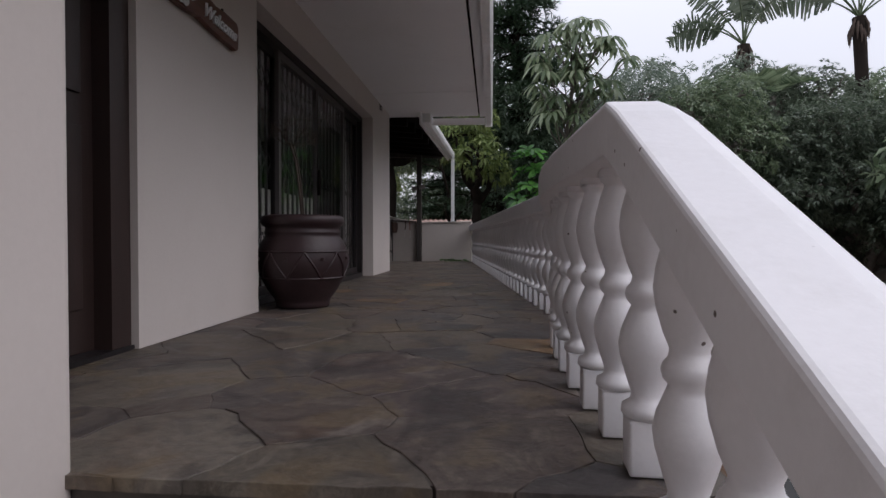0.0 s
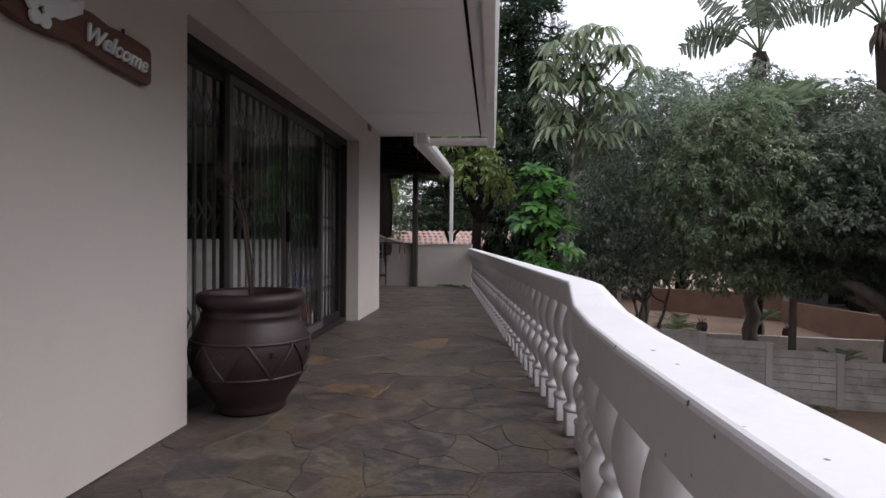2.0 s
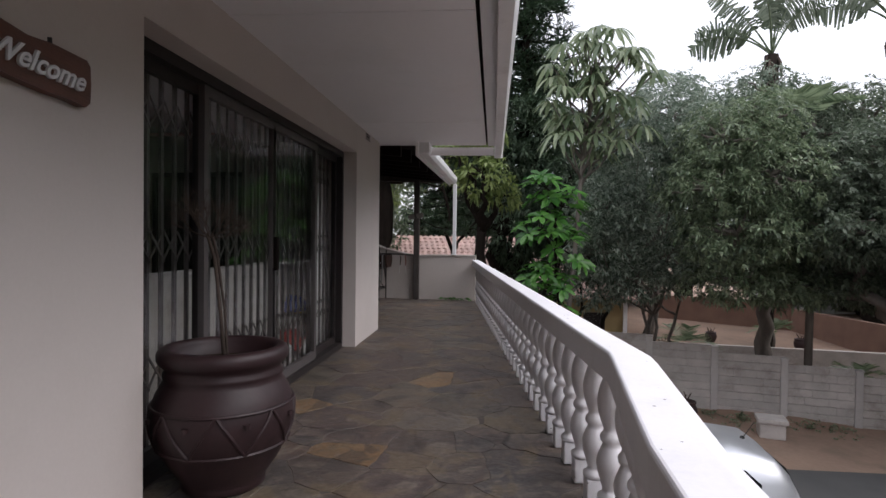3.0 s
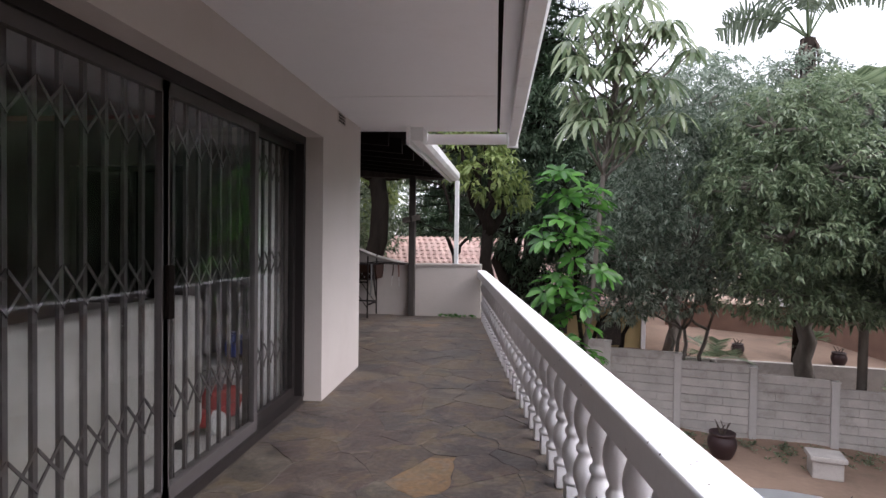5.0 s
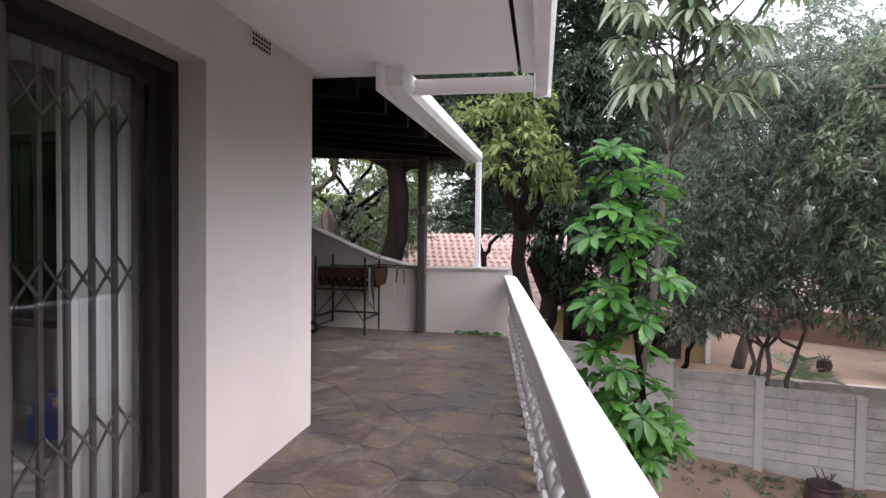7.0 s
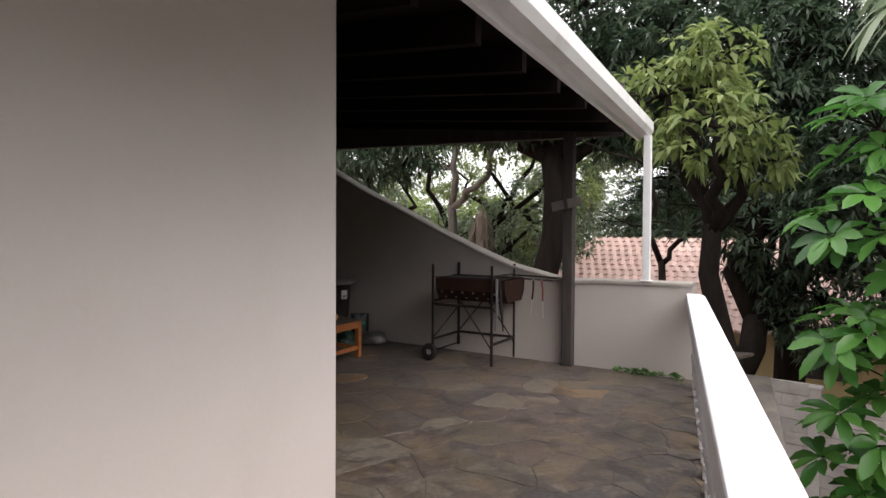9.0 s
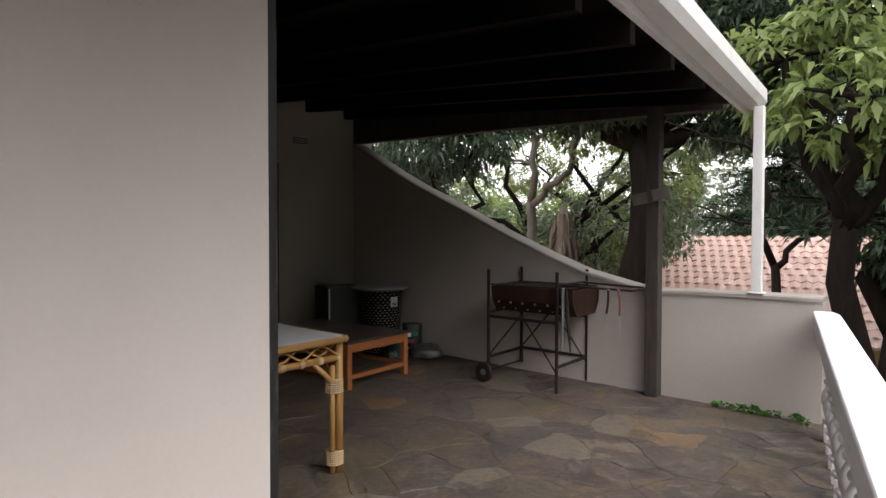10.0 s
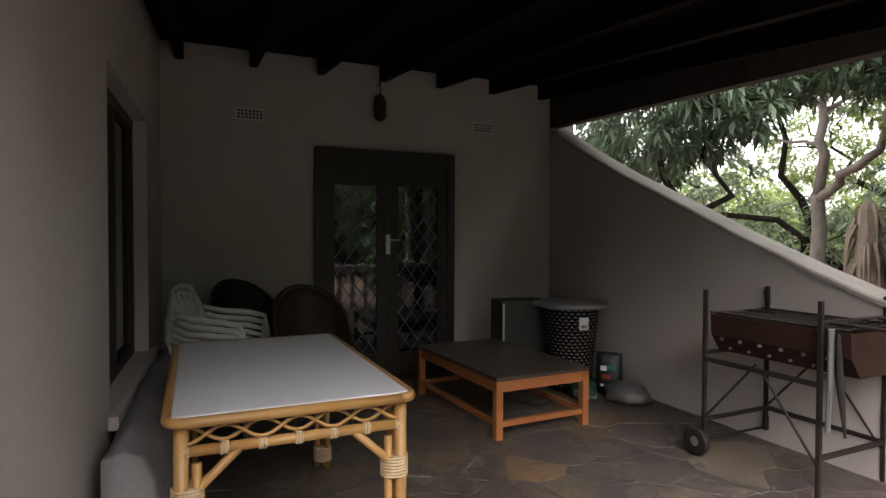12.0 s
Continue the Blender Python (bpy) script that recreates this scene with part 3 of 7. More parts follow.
# ground
bm = bmesh.new()
n = 60
def ground_z(x, y):
    fence_y = 15.4 - 0.235 * (x - 3.69)
    z = -2.62 - 0.03 * max(-6, min(x - 4, 8))
    k = max(0, min(1, (y - fence_y - 0.1) / 1.0))
    z += k * (0.45 + 0.045 * min(max(0, y - fence_y - 1), 14))
    return z + 0.04 * noise.noise(Vector((x * 0.5, y * 0.5, 0)))
xs = [-200, -80, -30] + [-12 + 0.8 * i for i in range(44)] + [30, 60, 120, 260]
ys = [-200, -60, -20] + [-4 + 0.8 * i for i in range(44)] + [38, 50, 80, 140, 300]
grid = [[bm.verts.new((x, y, ground_z(x, y))) for x in xs] for y in ys]
for j in range(len(ys) - 1):
    for i in range(len(xs) - 1):
        bm.faces.new((grid[j][i], grid[j][i + 1], grid[j + 1][i + 1], grid[j + 1][i]))
structure("ground", bm, DIRT, "bare red-brown earth of the yard", "ground", True)

# ---------- foliage ----------
LEAF_UMBRELLA = leaf_material("umbrella_leaf", (0.09, 0.135, 0.07), (0.30, 0.355, 0.22), 0.27)
def whorls(centres, axes, k, length, width, droop, spread, seed, jitter=0.25):
    """Leaves as folded kites in whorls of k round each centre. Returns vertices and faces."""
    rng = np.random.default_rng(seed)
    n = len(centres)
    c = np.repeat(np.asarray(centres, float), k, 0)
    a = np.repeat(np.asarray(axes, float), k, 0)
    a /= np.linalg.norm(a, axis=1, keepdims=True) + 1e-9
    ref = np.where(np.abs(a[:, 2:3]) < 0.9, np.array([[0, 0, 1.0]]), np.array([[1.0, 0, 0]]))
    t1 = np.cross(a, ref)
    t1 /= np.linalg.norm(t1, axis=1, keepdims=True) + 1e-9
    t2 = np.cross(a, t1)
    az = np.tile(np.arange(k) * 2 * np.pi / k, n) + np.repeat(rng.uniform(0, 6.28, n), k) + rng.normal(0, 0.2, n * k)
    el = spread + rng.normal(0, jitter, n * k)
    d = a * np.cos(el)[:, None] + (t1 * np.cos(az)[:, None] + t2 * np.sin(az)[:, None]) * np.sin(el)[:, None]
    d[:, 2] -= droop * 0.5
    d /= np.linalg.norm(d, axis=1, keepdims=True)
    s = np.cross(d, np.array([[0, 0, 1.0]]) + rng.normal(0, 0.35, (n * k, 3)))
    s /= np.linalg.norm(s, axis=1, keepdims=True) + 1e-9
    L = (length * rng.uniform(0.7, 1.2, n * k))[:, None]
    W = (width * rng.uniform(0.8, 1.2, n * k))[:, None]
    up = np.cross(s, d)
    base = c + d * L * 0.12
    mid = c + d * L * 0.6
    tip = c + d * L
    tip[:, 2] -= droop * L[:, 0] * 0.45
    left = mid + s * W * 0.5 + up * W * 0.12
    right = mid - s * W * 0.5 + up * W * 0.12
    v = np.stack([base, right, tip, left], 1).reshape(-1, 3)
    m = n * k
    f = np.arange(m * 4).reshape(m, 4)
    return v, f


def broad_leaves(centres, axes, k, length, width, droop, spread, seed, shape=(0.25, 0.75, 1.0, 0.7)):
    """Whorls of broad leaves, each bent along its midrib, with two rows of blades."""
    rng = random.Random(seed)
    vs, fs = [], []
    for c, a in zip(centres, axes):
        c, a = Vector(c), Vector(a).normalized()
        t1 = a.cross(Vector((0, 0, 1)) if abs(a.z) < 0.9 else Vector((1, 0, 0))).normalized()
        t2 = a.cross(t1)
        ph = rng.uniform(0, 6.28)
        for i in range(k):
            az = ph + 6.28318 * i / k + rng.gauss(0, 0.12)
            el = spread + rng.gauss(0, 0.14)
            d = a * math.cos(el) + (t1 * math.cos(az) + t2 * math.sin(az)) * math.sin(el)
            s = d.cross(a + Vector((rng.gauss(0, 0.15), rng.gauss(0, 0.15), 0.01))).normalized()
            up = s.cross(d).normalized()
            L, W = length * rng.uniform(0.75, 1.15), width * rng.uniform(0.85, 1.15)
            o = len(vs)
            for j, u in enumerate((0.14, 0.36, 0.6, 0.84, 1.0)):
                p = c + d * L * u + Vector((0, 0, -droop * L * u * u * 0.6))
                if j == 4:
                    vs.append(p)
                else:
                    w = W * 0.5 * shape[j]
                    vs += [p - s * w + up * w * 0.35, p, p + s * w + up * w * 0.35]
            for j in range(3):
                q = o + 3 * j
                fs += [(q, q + 1, q + 4, q + 3), (q + 1, q + 2, q + 5, q + 4)]
            q = o + 9
            fs += [(q, q + 1, o + 12, o + 12), (q + 1, q + 2, o + 12, o + 12)]
    return vs, fs


def broad_mesh(name, data, material, parent):
    vs, fs = data
    me = bpy.data.meshes.new(name)
    me.from_pydata([tuple(v) for v in vs], [], [tuple(dict.fromkeys(f)) for f in fs])
    me.polygons.foreach_set("use_smooth", [True] * len(me.polygons))
    me.materials.append(material)
    ob = new(name, me)
    ob.parent = parent
    return ob


def leaf_mesh(name, sets, material, parent):
    vs, fs, off = [], [], 0
    for v, f in sets:
        vs.append(v)
        fs.append(f + off)
        off += len(v)
    v, f = np.concatenate(vs), np.concatenate(fs)
    me = bpy.data.meshes.new(name)
    me.vertices.add(len(v))
    me.vertices.foreach_set("co", v.ravel())
    me.loops.add(f.size)
    me.loops.foreach_set("vertex_index", f.ravel())
    me.polygons.add(len(f))
    me.polygons.foreach_set("loop_start", np.arange(len(f)) * 4)
    me.update(calc_edges=True)
    me.validate()
    me.materials.append(material)
    ob = new(name, me)
    ob.parent = parent
    return ob


def lobe_points(lobes, per, seed, hollow=0.6, lump=0.3):
    rng = np.random.default_rng(seed)
    pts, axes = [], []
    for (cx, cy, cz, rx, ry, rz) in lobes:
        n = int(per * (rx * ry + rx * rz + ry * rz) / 3)
        d = rng.normal(0, 1, (n, 3))
        d /= np.linalg.norm(d, axis=1, keepdims=True)
        # gather the sprays into clumps, with gaps between them
        g = np.array([noise.noise(Vector((q[0] * 2.6 + cx, q[1] * 2.6 + cy, q[2] * 2.6 + cz))) for q in d])
        keep = g > -0.22 + 0.1 * rng.normal(0, 1, n)
        d, g = d[keep], g[keep]
        r = (hollow + (1.05 - hollow) * rng.uniform(0, 1, len(d)) ** 0.6) * (1 + lump * g)
        pts.append(np.array([[cx, cy, cz]]) + d * np.array([[rx, ry, rz]]) * r[:, None])
        axes.append(d + np.array([[0, 0, 0.5]]) + rng.normal(0, 0.25, d.shape))
    return np.concatenate(pts), np.concatenate(axes)


def limb(bm, a, b, r0, r1, seed, bend=0.15, n=7):
    rng = random.Random(seed)
    a, b = Vector(a), Vector(b)
    L = (b - a).length
    pts, rad = [], []
    for i in range(7):
        t = i / 6
        w = math.sin(t * math.pi) * bend * L
        pts.append(a.lerp(b, t) + Vector((rng.uniform(-w, w), rng.uniform(-w, w), rng.uniform(-w, w) * 0.4)))
        rad.append(r0 + (r1 - r0) * t)
    pts[0], pts[-1] = a, b
    path_tube(bm, pts, rad, n)


def tree(label, base, lobes, trunk_r, leaf, k=9, length=0.2, width=0.045, droop=0.5, spread=1.1, per=420, seed=1, fork=0.45, stems=1, hollow=0.55, bark=BARK, lean=None):
    t = thing("tree", label, "tree", at=(0, 0, 0))
    bm = bmesh.new()
    b = Vector(base)
    mean = Vector((sum(l[0] for l in lobes) / len(lobes), sum(l[1] for l in lobes) / len(lobes), sum(l[2] for l in lobes) / len(lobes)))
    for s in range(stems):
        start = b + Vector((0.16 * s * math.cos(2.4 * s), 0.16 * s * math.sin(2.4 * s), -0.1))
        top = b.lerp(mean, fork) + Vector((0.35 * s * math.cos(2.4 * s + 1), 0.35 * s * math.sin(2.4 * s + 1), 0))
        if lean is not None:
            flat = b.lerp(mean, lean)
            top = Vector((flat.x + 0.3 * s * math.cos(2.4 * s), flat.y, top.z))
        limb(bm, start, top, trunk_r, trunk_r * 0.7, seed + s, 0.06, 10)
        for j, l in enumerate(lobes):
            if j % stems == s:
                limb(bm, top - Vector((0, 0, trunk_r * 0.5)), (l[0], l[1], l[2]), trunk_r * 0.62, trunk_r * 0.2, seed * 7 + j, 0.12)
                rng = random.Random(seed * 31 + j)
                for q in range(6):
                    d = Vector((rng.uniform(-1, 1), rng.uniform(-1, 1), rng.uniform(-0.3, 1))).normalized()
                    limb(bm, (l[0], l[1], l[2]), (l[0] + d.x * l[3] * 0.85, l[1] + d.y * l[4] * 0.85, l[2] + d.z * l[5] * 0.85), trunk_r * 0.22, trunk_r * 0.06, seed * 13 + q, 0.12, 5)
    part("trunk", bm, bark, t, "", True)
    p, a = lobe_points(lobes, per, seed, hollow)
    leaf_mesh("crown", [whorls(p, a, k, length, width, droop, spread, seed)], leaf, t)
    return t


def conifer(label, base, height, radius, seed, foot=0.14):
    """Straight trunk with tiers of boughs, each carrying feathery sprays that turn up at the tip."""
    t = thing("conifer", label, "tree")
    rng = random.Random(seed)
    b = Vector(base)
    bm = bmesh.new()
    path_tube(bm, [b - Vector((0, 0, 0.1)), b + Vector((0.08, 0.05, height * 0.5)), b + Vector((0, 0, height))], [0.27, 0.19, 0.03], 10)
    cs, ax = [], []
    tiers = int(height / 0.42)
    for k in range(tiers):
        u = foot + (0.99 - foot) * k / (tiers - 1)
        reach = radius * (1 - u) ** 0.62 * (0.72 + 0.5 * (0.5 + 0.5 * math.sin(k * 1.9 + seed)))
        for q in range(7):
            a = rng.uniform(0, 6.283)
            L = reach * rng.uniform(0.6, 1.12) + 0.25
            root = b + Vector((0, 0, height * u))
            out = Vector((math.cos(a), math.sin(a), 0))
            pts = [root + out * L * w + Vector((0, 0, L * (0.10 * w - 0.42 * w * w + 0.28 * w ** 4))) for w in (0, 0.33, 0.66, 1)]
            path_tube(bm, pts, [0.045, 0.035, 0.022, 0.01], 5)
            n = int(L / 0.12) + 3
            for i in range(n):
                w = 0.12 + 0.88 * i / n
                p = root + out * L * w + Vector((0, 0, L * (0.10 * w - 0.42 * w * w + 0.28 * w ** 4)))
                side = Vector((-out.y, out.x, 0)) * rng.uniform(-0.36, 0.36) * (1.15 - 0.6 * w)
                cs.append(tuple(p + side + Vector((0, 0, rng.uniform(-0.12, 0.1)))))
                ax.append(tuple(out * 0.7 + side * 1.5 + Vector((0, 0, rng.uniform(0.1, 0.7)))))
    part("trunk", bm, BARK, t, "", True)
    leaf_mesh("crown", [whorls(cs, ax, 11, 0.30, 0.042, 0.12, 0.75, seed, 0.4)], LEAF_CONIFER, t)
    return t


def gz(x, y):
    return ground_z(x, y)


# mango-like trees along the fence
tree("dense blue-green broadleaf tree behind the concrete fence", (3.95, 15.9, gz(3.95, 15.9)), [(3.95, 14.7, 3.95, 1.0, 1.0, 0.9), (3.2, 14.7, 3.0, 1.05, 1.0, 0.85), (4.6, 15.0, 3.0, 1.1, 1.0, 0.9), (3.6, 14.6, 1.7, 1.2, 1.0, 0.7), (2.55, 14.8, 1.9, 0.85, 0.9, 0.7), (2.5, 14.9, 0.9, 0.9, 0.9, 0.6), (4.4, 14.6, 0.8, 1.1, 0.9, 0.55), (3.3, 15.0, 0.25, 1.0, 0.8, 0.4), (2.4, 15.2, 0.0, 0.7, 0.6, 0.4)], 0.05, LEAF_BLUE, 10, 0.16, 0.037, 0.4, 1.15, 520, 11, stems=4, bark=BARK_GREY, lean=0.2)
tree("leafy tree with pale drooping sprays beside the drive", (7.05, 17.0, gz(7.05, 17.0)), [(4.55, 13.3, 3.15, 0.95, 0.9, 0.75), (5.35, 13.6, 3.5, 0.8, 0.8, 0.65), (4.2, 13.2, 2.2, 0.95, 0.9, 0.65), (5.3, 13.2, 2.45, 1.05, 0.95, 0.75), (4.7, 13.2, 1.35, 1.15, 1.0, 0.65), (5.7, 13.5, 1.4, 0.9, 0.9, 0.65), (5.0, 13.8, 0.35, 1.1, 0.9, 0.45), (6.1, 14.0, 0.3, 0.9, 0.8, 0.45)], 0.21, LEAF_MID, 10, 0.155, 0.036, 0.4, 1.2, 640, 12, fork=0.62, bark=BARK_GREY, lean=0.06)
tree("large spreading tree with fine grey-green leaves over the yard", (9.3, 14.6, gz(9.3, 14.6)), [(6.6, 13.6, 2.55, 1.05, 1.0, 0.8), (7.7, 13.7, 2.75, 1.3, 1.1, 0.9), (6.5, 13.3, 1.45, 1.05, 1.0, 0.7), (7.8, 13.2, 1.5, 1.3, 1.1, 0.8), (9.2, 13.6, 2.3, 1.6, 1.5, 1.2), (10.6, 13.0, 2.3, 1.7, 1.6, 1.4), (8.2, 14.8, 0.5, 1.6, 1.2, 0.7), (7.3, 15.4, 3.6, 1.0, 1.0, 0.8), (8.4, 15.6, 3.9, 1.1, 1.1, 0.9), (9.2, 12.2, 0.9, 1.5, 1.2, 0.8), (6.9, 14.2, 0.55, 1.0, 0.9, 0.5)], 0.26, LEAF_FINE, 9, 0.14, 0.045, 0.45, 1.15, 760, 13, bark=BARK_GREY)
conifer("tall dark feathery conifer behind the terrace", (0.85, 18.9, gz(0.85, 18.9)), 12.2, 3.3, 14, 0.3)
conifer("dark feathery conifer beyond the neighbour's roof", (-2.2, 29.5, gz(-2.2, 29.5)), 11.5, 3.4, 34)
conifer("dark feathery conifer beyond the neighbour's roof", (4.6, 28.0, gz(4.6, 28.0)), 9.0, 3.0, 35)
tree("yellow-green broadleaf tree beyond the end wall", (-0.15, 14.9, gz(0, 15)), [(-0.2, 14.1, 2.5, 0.62, 0.6, 0.45), (0.15, 14.4, 2.15, 0.4, 0.4, 0.28), (-0.8, 14.7, 3.1, 0.75, 0.65, 0.5), (-0.3, 14.6, 3.35, 0.6, 0.6, 0.4)], 0.16, LEAF_YELLOW, 8, 0.21, 0.066, 0.6, 1.15, 230, 15, fork=0.75)
tree("bare-limbed tree with dark forked trunk", (-3.25, 17.5, gz(-3, 17.5)), [(-4.3, 17.2, 4.9, 1.5, 1.3, 0.9), (-2.6, 17.8, 5.6, 1.8, 1.5, 1.1), (-1.2, 17.4, 4.6, 1.4, 1.2, 0.9), (-5.6, 16.8, 4.0, 1.2, 1.2, 0.9), (-1.5, 17.4, 3.0, 0.8, 0.7, 0.35), (-3.7, 16.7, 3.5, 1.2, 0.9, 0.5), (-2.3, 16.9, 3.7, 1.1, 0.9, 0.5)], 0.29, LEAF_DARK, 9, 0.2, 0.05, 0.4, 1.2, 640, 16, fork=0.8)
tree("shrubby tree hanging over the end wall", (-6.4, 15.6, gz(-6, 15.6)), [(-5.3, 14.7, 3.0, 1.0, 0.9, 0.9), (-4.5, 14.8, 2.75, 0.6, 0.5, 0.4), (-6.6, 15.2, 3.2, 1.3, 1.0, 1.2)], 0.12, LEAF_DARK, 9, 0.2, 0.045, 0.6, 1.15, 520, 17)
# bright yellow-green leaves put sunlight into the colour of this crown
tree("slender crooked tree in the garden behind", (-6.6, 23.0, gz(-6, 23)), [(-5.0, 23.0, 4.4, 1.3, 1.2, 0.9), (-4.4, 23.2, 2.9, 1.0, 1.0, 0.8), (-8.0, 23.2, 3.4, 1.4, 1.3, 1.0)], 0.17, LEAF_YELLOW, 8, 0.2, 0.06, 0.4, 1.1, 260, 18, fork=0.6, stems=2)
tree("dark tree with hanging foliage beyond the end wall", (-0.1, 16.4, gz(-0.1, 16.4)), [(0.5, 17.0, 1.4, 0.9, 0.8, 0.8), (1.3, 17.2, 0.3, 1.0, 0.8, 0.8), (0.2, 17.4, 3.2, 1.1, 0.9, 0.9), (1.6, 17.2, 2.6, 1.1, 0.9, 1.0), (-0.9, 18.0, 4.2, 1.2, 1.0, 0.8), (1.2, 17.6, 4.2, 1.2, 1.0, 0.9)], 0.25, LEAF_DARK, 9, 0.2, 0.05, 0.6, 1.15, 520, 19, fork=0.5)
tree("tall green tree behind the wild banana plants", (13.0, 22.0, gz(13, 22)), [(8.2, 20.9, 5.5, 1.0, 0.9, 0.9), (9.4, 21.2, 5.0, 1.2, 1.0, 1.0), (7.4, 20.9, 4.7, 1.0, 0.9, 0.8), (10.2, 22.6, 4.3, 1.7, 1.4, 1.2), (12.8, 21.8, 4.6, 2.2, 1.6, 1.6), (15.2, 21.5, 5.0, 2.2, 1.7, 1.7), (11.5, 21.5, 2.6, 1.8, 1.4, 1.2), (14.0, 21.0, 2.8, 2.2, 1.5, 1.4)], 0.25, LEAF_MID, 9, 0.26, 0.06, 0.5, 1.15, 260, 24)
bare = thing("bare_tree", "thin crooked leafless tree beyond the end wall", "tree")
bm = bmesh.new()
for a, b_, r0, r1, sd in (((-1.3, 16.6, gz(-1.3, 16.6) - 0.1), (-1.05, 16.5, 0.9), 0.075, 0.055, 1), ((-1.05, 16.5, 0.85), (-1.5, 16.3, 3.6), 0.05, 0.02, 2), ((-1.05, 16.5, 0.85), (-0.45, 16.4, 1.6), 0.045, 0.03, 3), ((-0.45, 16.4, 1.6), (-0.3, 16.3, 3.4), 0.03, 0.012, 4), ((-1.3, 16.4, 2.4), (-2.4, 16.2, 2.9), 0.022, 0.008, 5), ((-0.45, 16.4, 1.6), (0.4, 16.2, 1.9), 0.025, 0.008, 6), ((-1.15, 16.5, 1.4), (-2.0, 16.3, 1.7), 0.02, 0.007, 7)):
    limb(bm, a, b_, r0, r1, sd, 0.1, 7)
part("trunk", bm, BARK, bare, "", True)
tree("leafy garden trees beyond the end wall", (-6.0, 21.0, gz(-6, 21)), [(-4.6, 21.0, 1.6, 1.6, 1.2, 1.2), (-7.6, 21.4, 0.9, 1.6, 1.3, 1.2), (-9.6, 19.6, 2.8, 2.0, 1.5, 1.7), (-5.6, 20.8, 4.6, 1.8, 1.3, 1.0), (-8.2, 20.2, 5.0, 1.9, 1.4, 1.2), (-3.0, 21.6, 4.0, 1.5, 1.2, 1.0)], 0.16, LEAF_MID, 9, 0.2, 0.055, 0.5, 1.15, 330, 25)
tree("hazy blue-green tree between the umbrella tree and the wild bananas", (5.0, 20.6, gz(5.0, 20.6)), [(5.2, 20.2, 5.35, 1.35, 1.1, 1.05), (4.2, 20.4, 4.6, 1.2, 1.0, 1.0), (6.4, 20.6, 4.9, 1.2, 1.0, 0.9), (7.9, 19.4, 5.6, 1.0, 0.7, 0.85), (8.9, 19.3, 5.2, 0.9, 0.7, 0.8), (3.5, 20.3, 3.3, 1.2, 1.0, 1.0), (5.2, 20.0, 3.5, 1.5, 1.1, 1.1), (6.9, 20.4, 3.5, 1.3, 1.0, 1.0), (2.9, 20.2, 1.8, 1.2, 1.0, 1.0), (4.6, 20.2, 1.6, 1.2, 1.0, 0.9)], 0.16, LEAF_BLUE, 9, 0.2, 0.05, 0.5, 1.15, 420, 26, bark=BARK_GREY)
tree("dense dark bushes filling the space under the trees", (2.2, 17.0, gz(2.2, 17.0)), [(2.2, 16.6, 0.9, 1.0, 0.8, 0.8), (2.9, 16.8, 1.7, 1.0, 0.8, 0.8), (1.7, 16.6, 1.9, 0.9, 0.7, 0.8), (3.4, 17.0, 0.5, 0.9, 0.7, 0.6)], 0.06, LEAF_DARK, 9, 0.2, 0.045, 0.5, 1.15, 460, 27, stems=3)
# sunlight on these crowns is put into the bright leaf colour
tree("sunlit green trees in the garden beyond the end wall", (-5.0, 29.0, gz(-5, 29)), [(-8.8, 28.6, 1.9, 1.6, 1.2, 1.2), (-6.2, 28.6, 3.4, 1.8, 1.2, 1.5), (-4.2, 28.9, 5.1, 1.9, 1.2, 1.4), (-7.0, 28.7, 5.7, 1.4, 1.1, 0.9), (-12.0, 29.5, 2.2, 1.8, 1.3, 1.3)], 0.16, LEAF_YELLOW, 9, 0.22, 0.06, 0.45, 1.15, 300, 29, bark=BARK_GREY)
fork = thing("forked_tree", "slim grey forked tree with sparse yellowing leaves", "tree")
bm = bmesh.new()
fb = Vector((-6.55, 20.2, gz(-6.55, 20.2) - 0.1))
for a, b_, r0, r1, sd in ((fb, (-6.6, 20.2, 2.1), 0.15, 0.12, 51), ((-6.6, 20.2, 2.05), (-6.35, 20.1, 4.1), 0.10, 0.07, 52), ((-6.6, 20.2, 2.0), (-5.5, 20.0, 2.75), 0.095, 0.075, 53), ((-5.5, 20.0, 2.75), (-5.2, 19.9, 4.6), 0.07, 0.04, 54), ((-6.35, 20.1, 4.1), (-7.4, 20.2, 5.4), 0.05, 0.02, 55), ((-6.4, 20.1, 3.6), (-5.4, 20.0, 3.9), 0.045, 0.02, 56), ((-6.5, 20.1, 3.0), (-7.5, 20.0, 3.2), 0.04, 0.012, 57)):
    limb(bm, a, b_, r0, r1, sd, 0.07, 8)
part("trunk", bm, BARK_GREY, fork, "", True)
p_, a_ = lobe_points([(-5.2, 19.9, 3.4, 0.7, 0.6, 0.5), (-5.0, 19.9, 4.6, 0.8, 0.7, 0.5), (-7.3, 20.2, 5.4, 0.8, 0.7, 0.4)], 170, 58, 0.4)
leaf_mesh("crown", [whorls(p_, a_, 7, 0.17, 0.07, 0.4, 1.1, 58)], LEAF_YELLOW, fork)
stump = thing("palm_stump", "dead palm trunk clad in pale fibrous leaf bases", "tree stump")
bm = bmesh.new()
rng = random.Random(60)
sb = Vector((-5.6, 19.9, gz(-5.6, 19.9)))
lathe(bm, [(0.28, 0.0), (0.25, 1.5), (0.21, 2.9), (0.15, 3.7), (0.02, 3.9)], 10, tuple(sb))
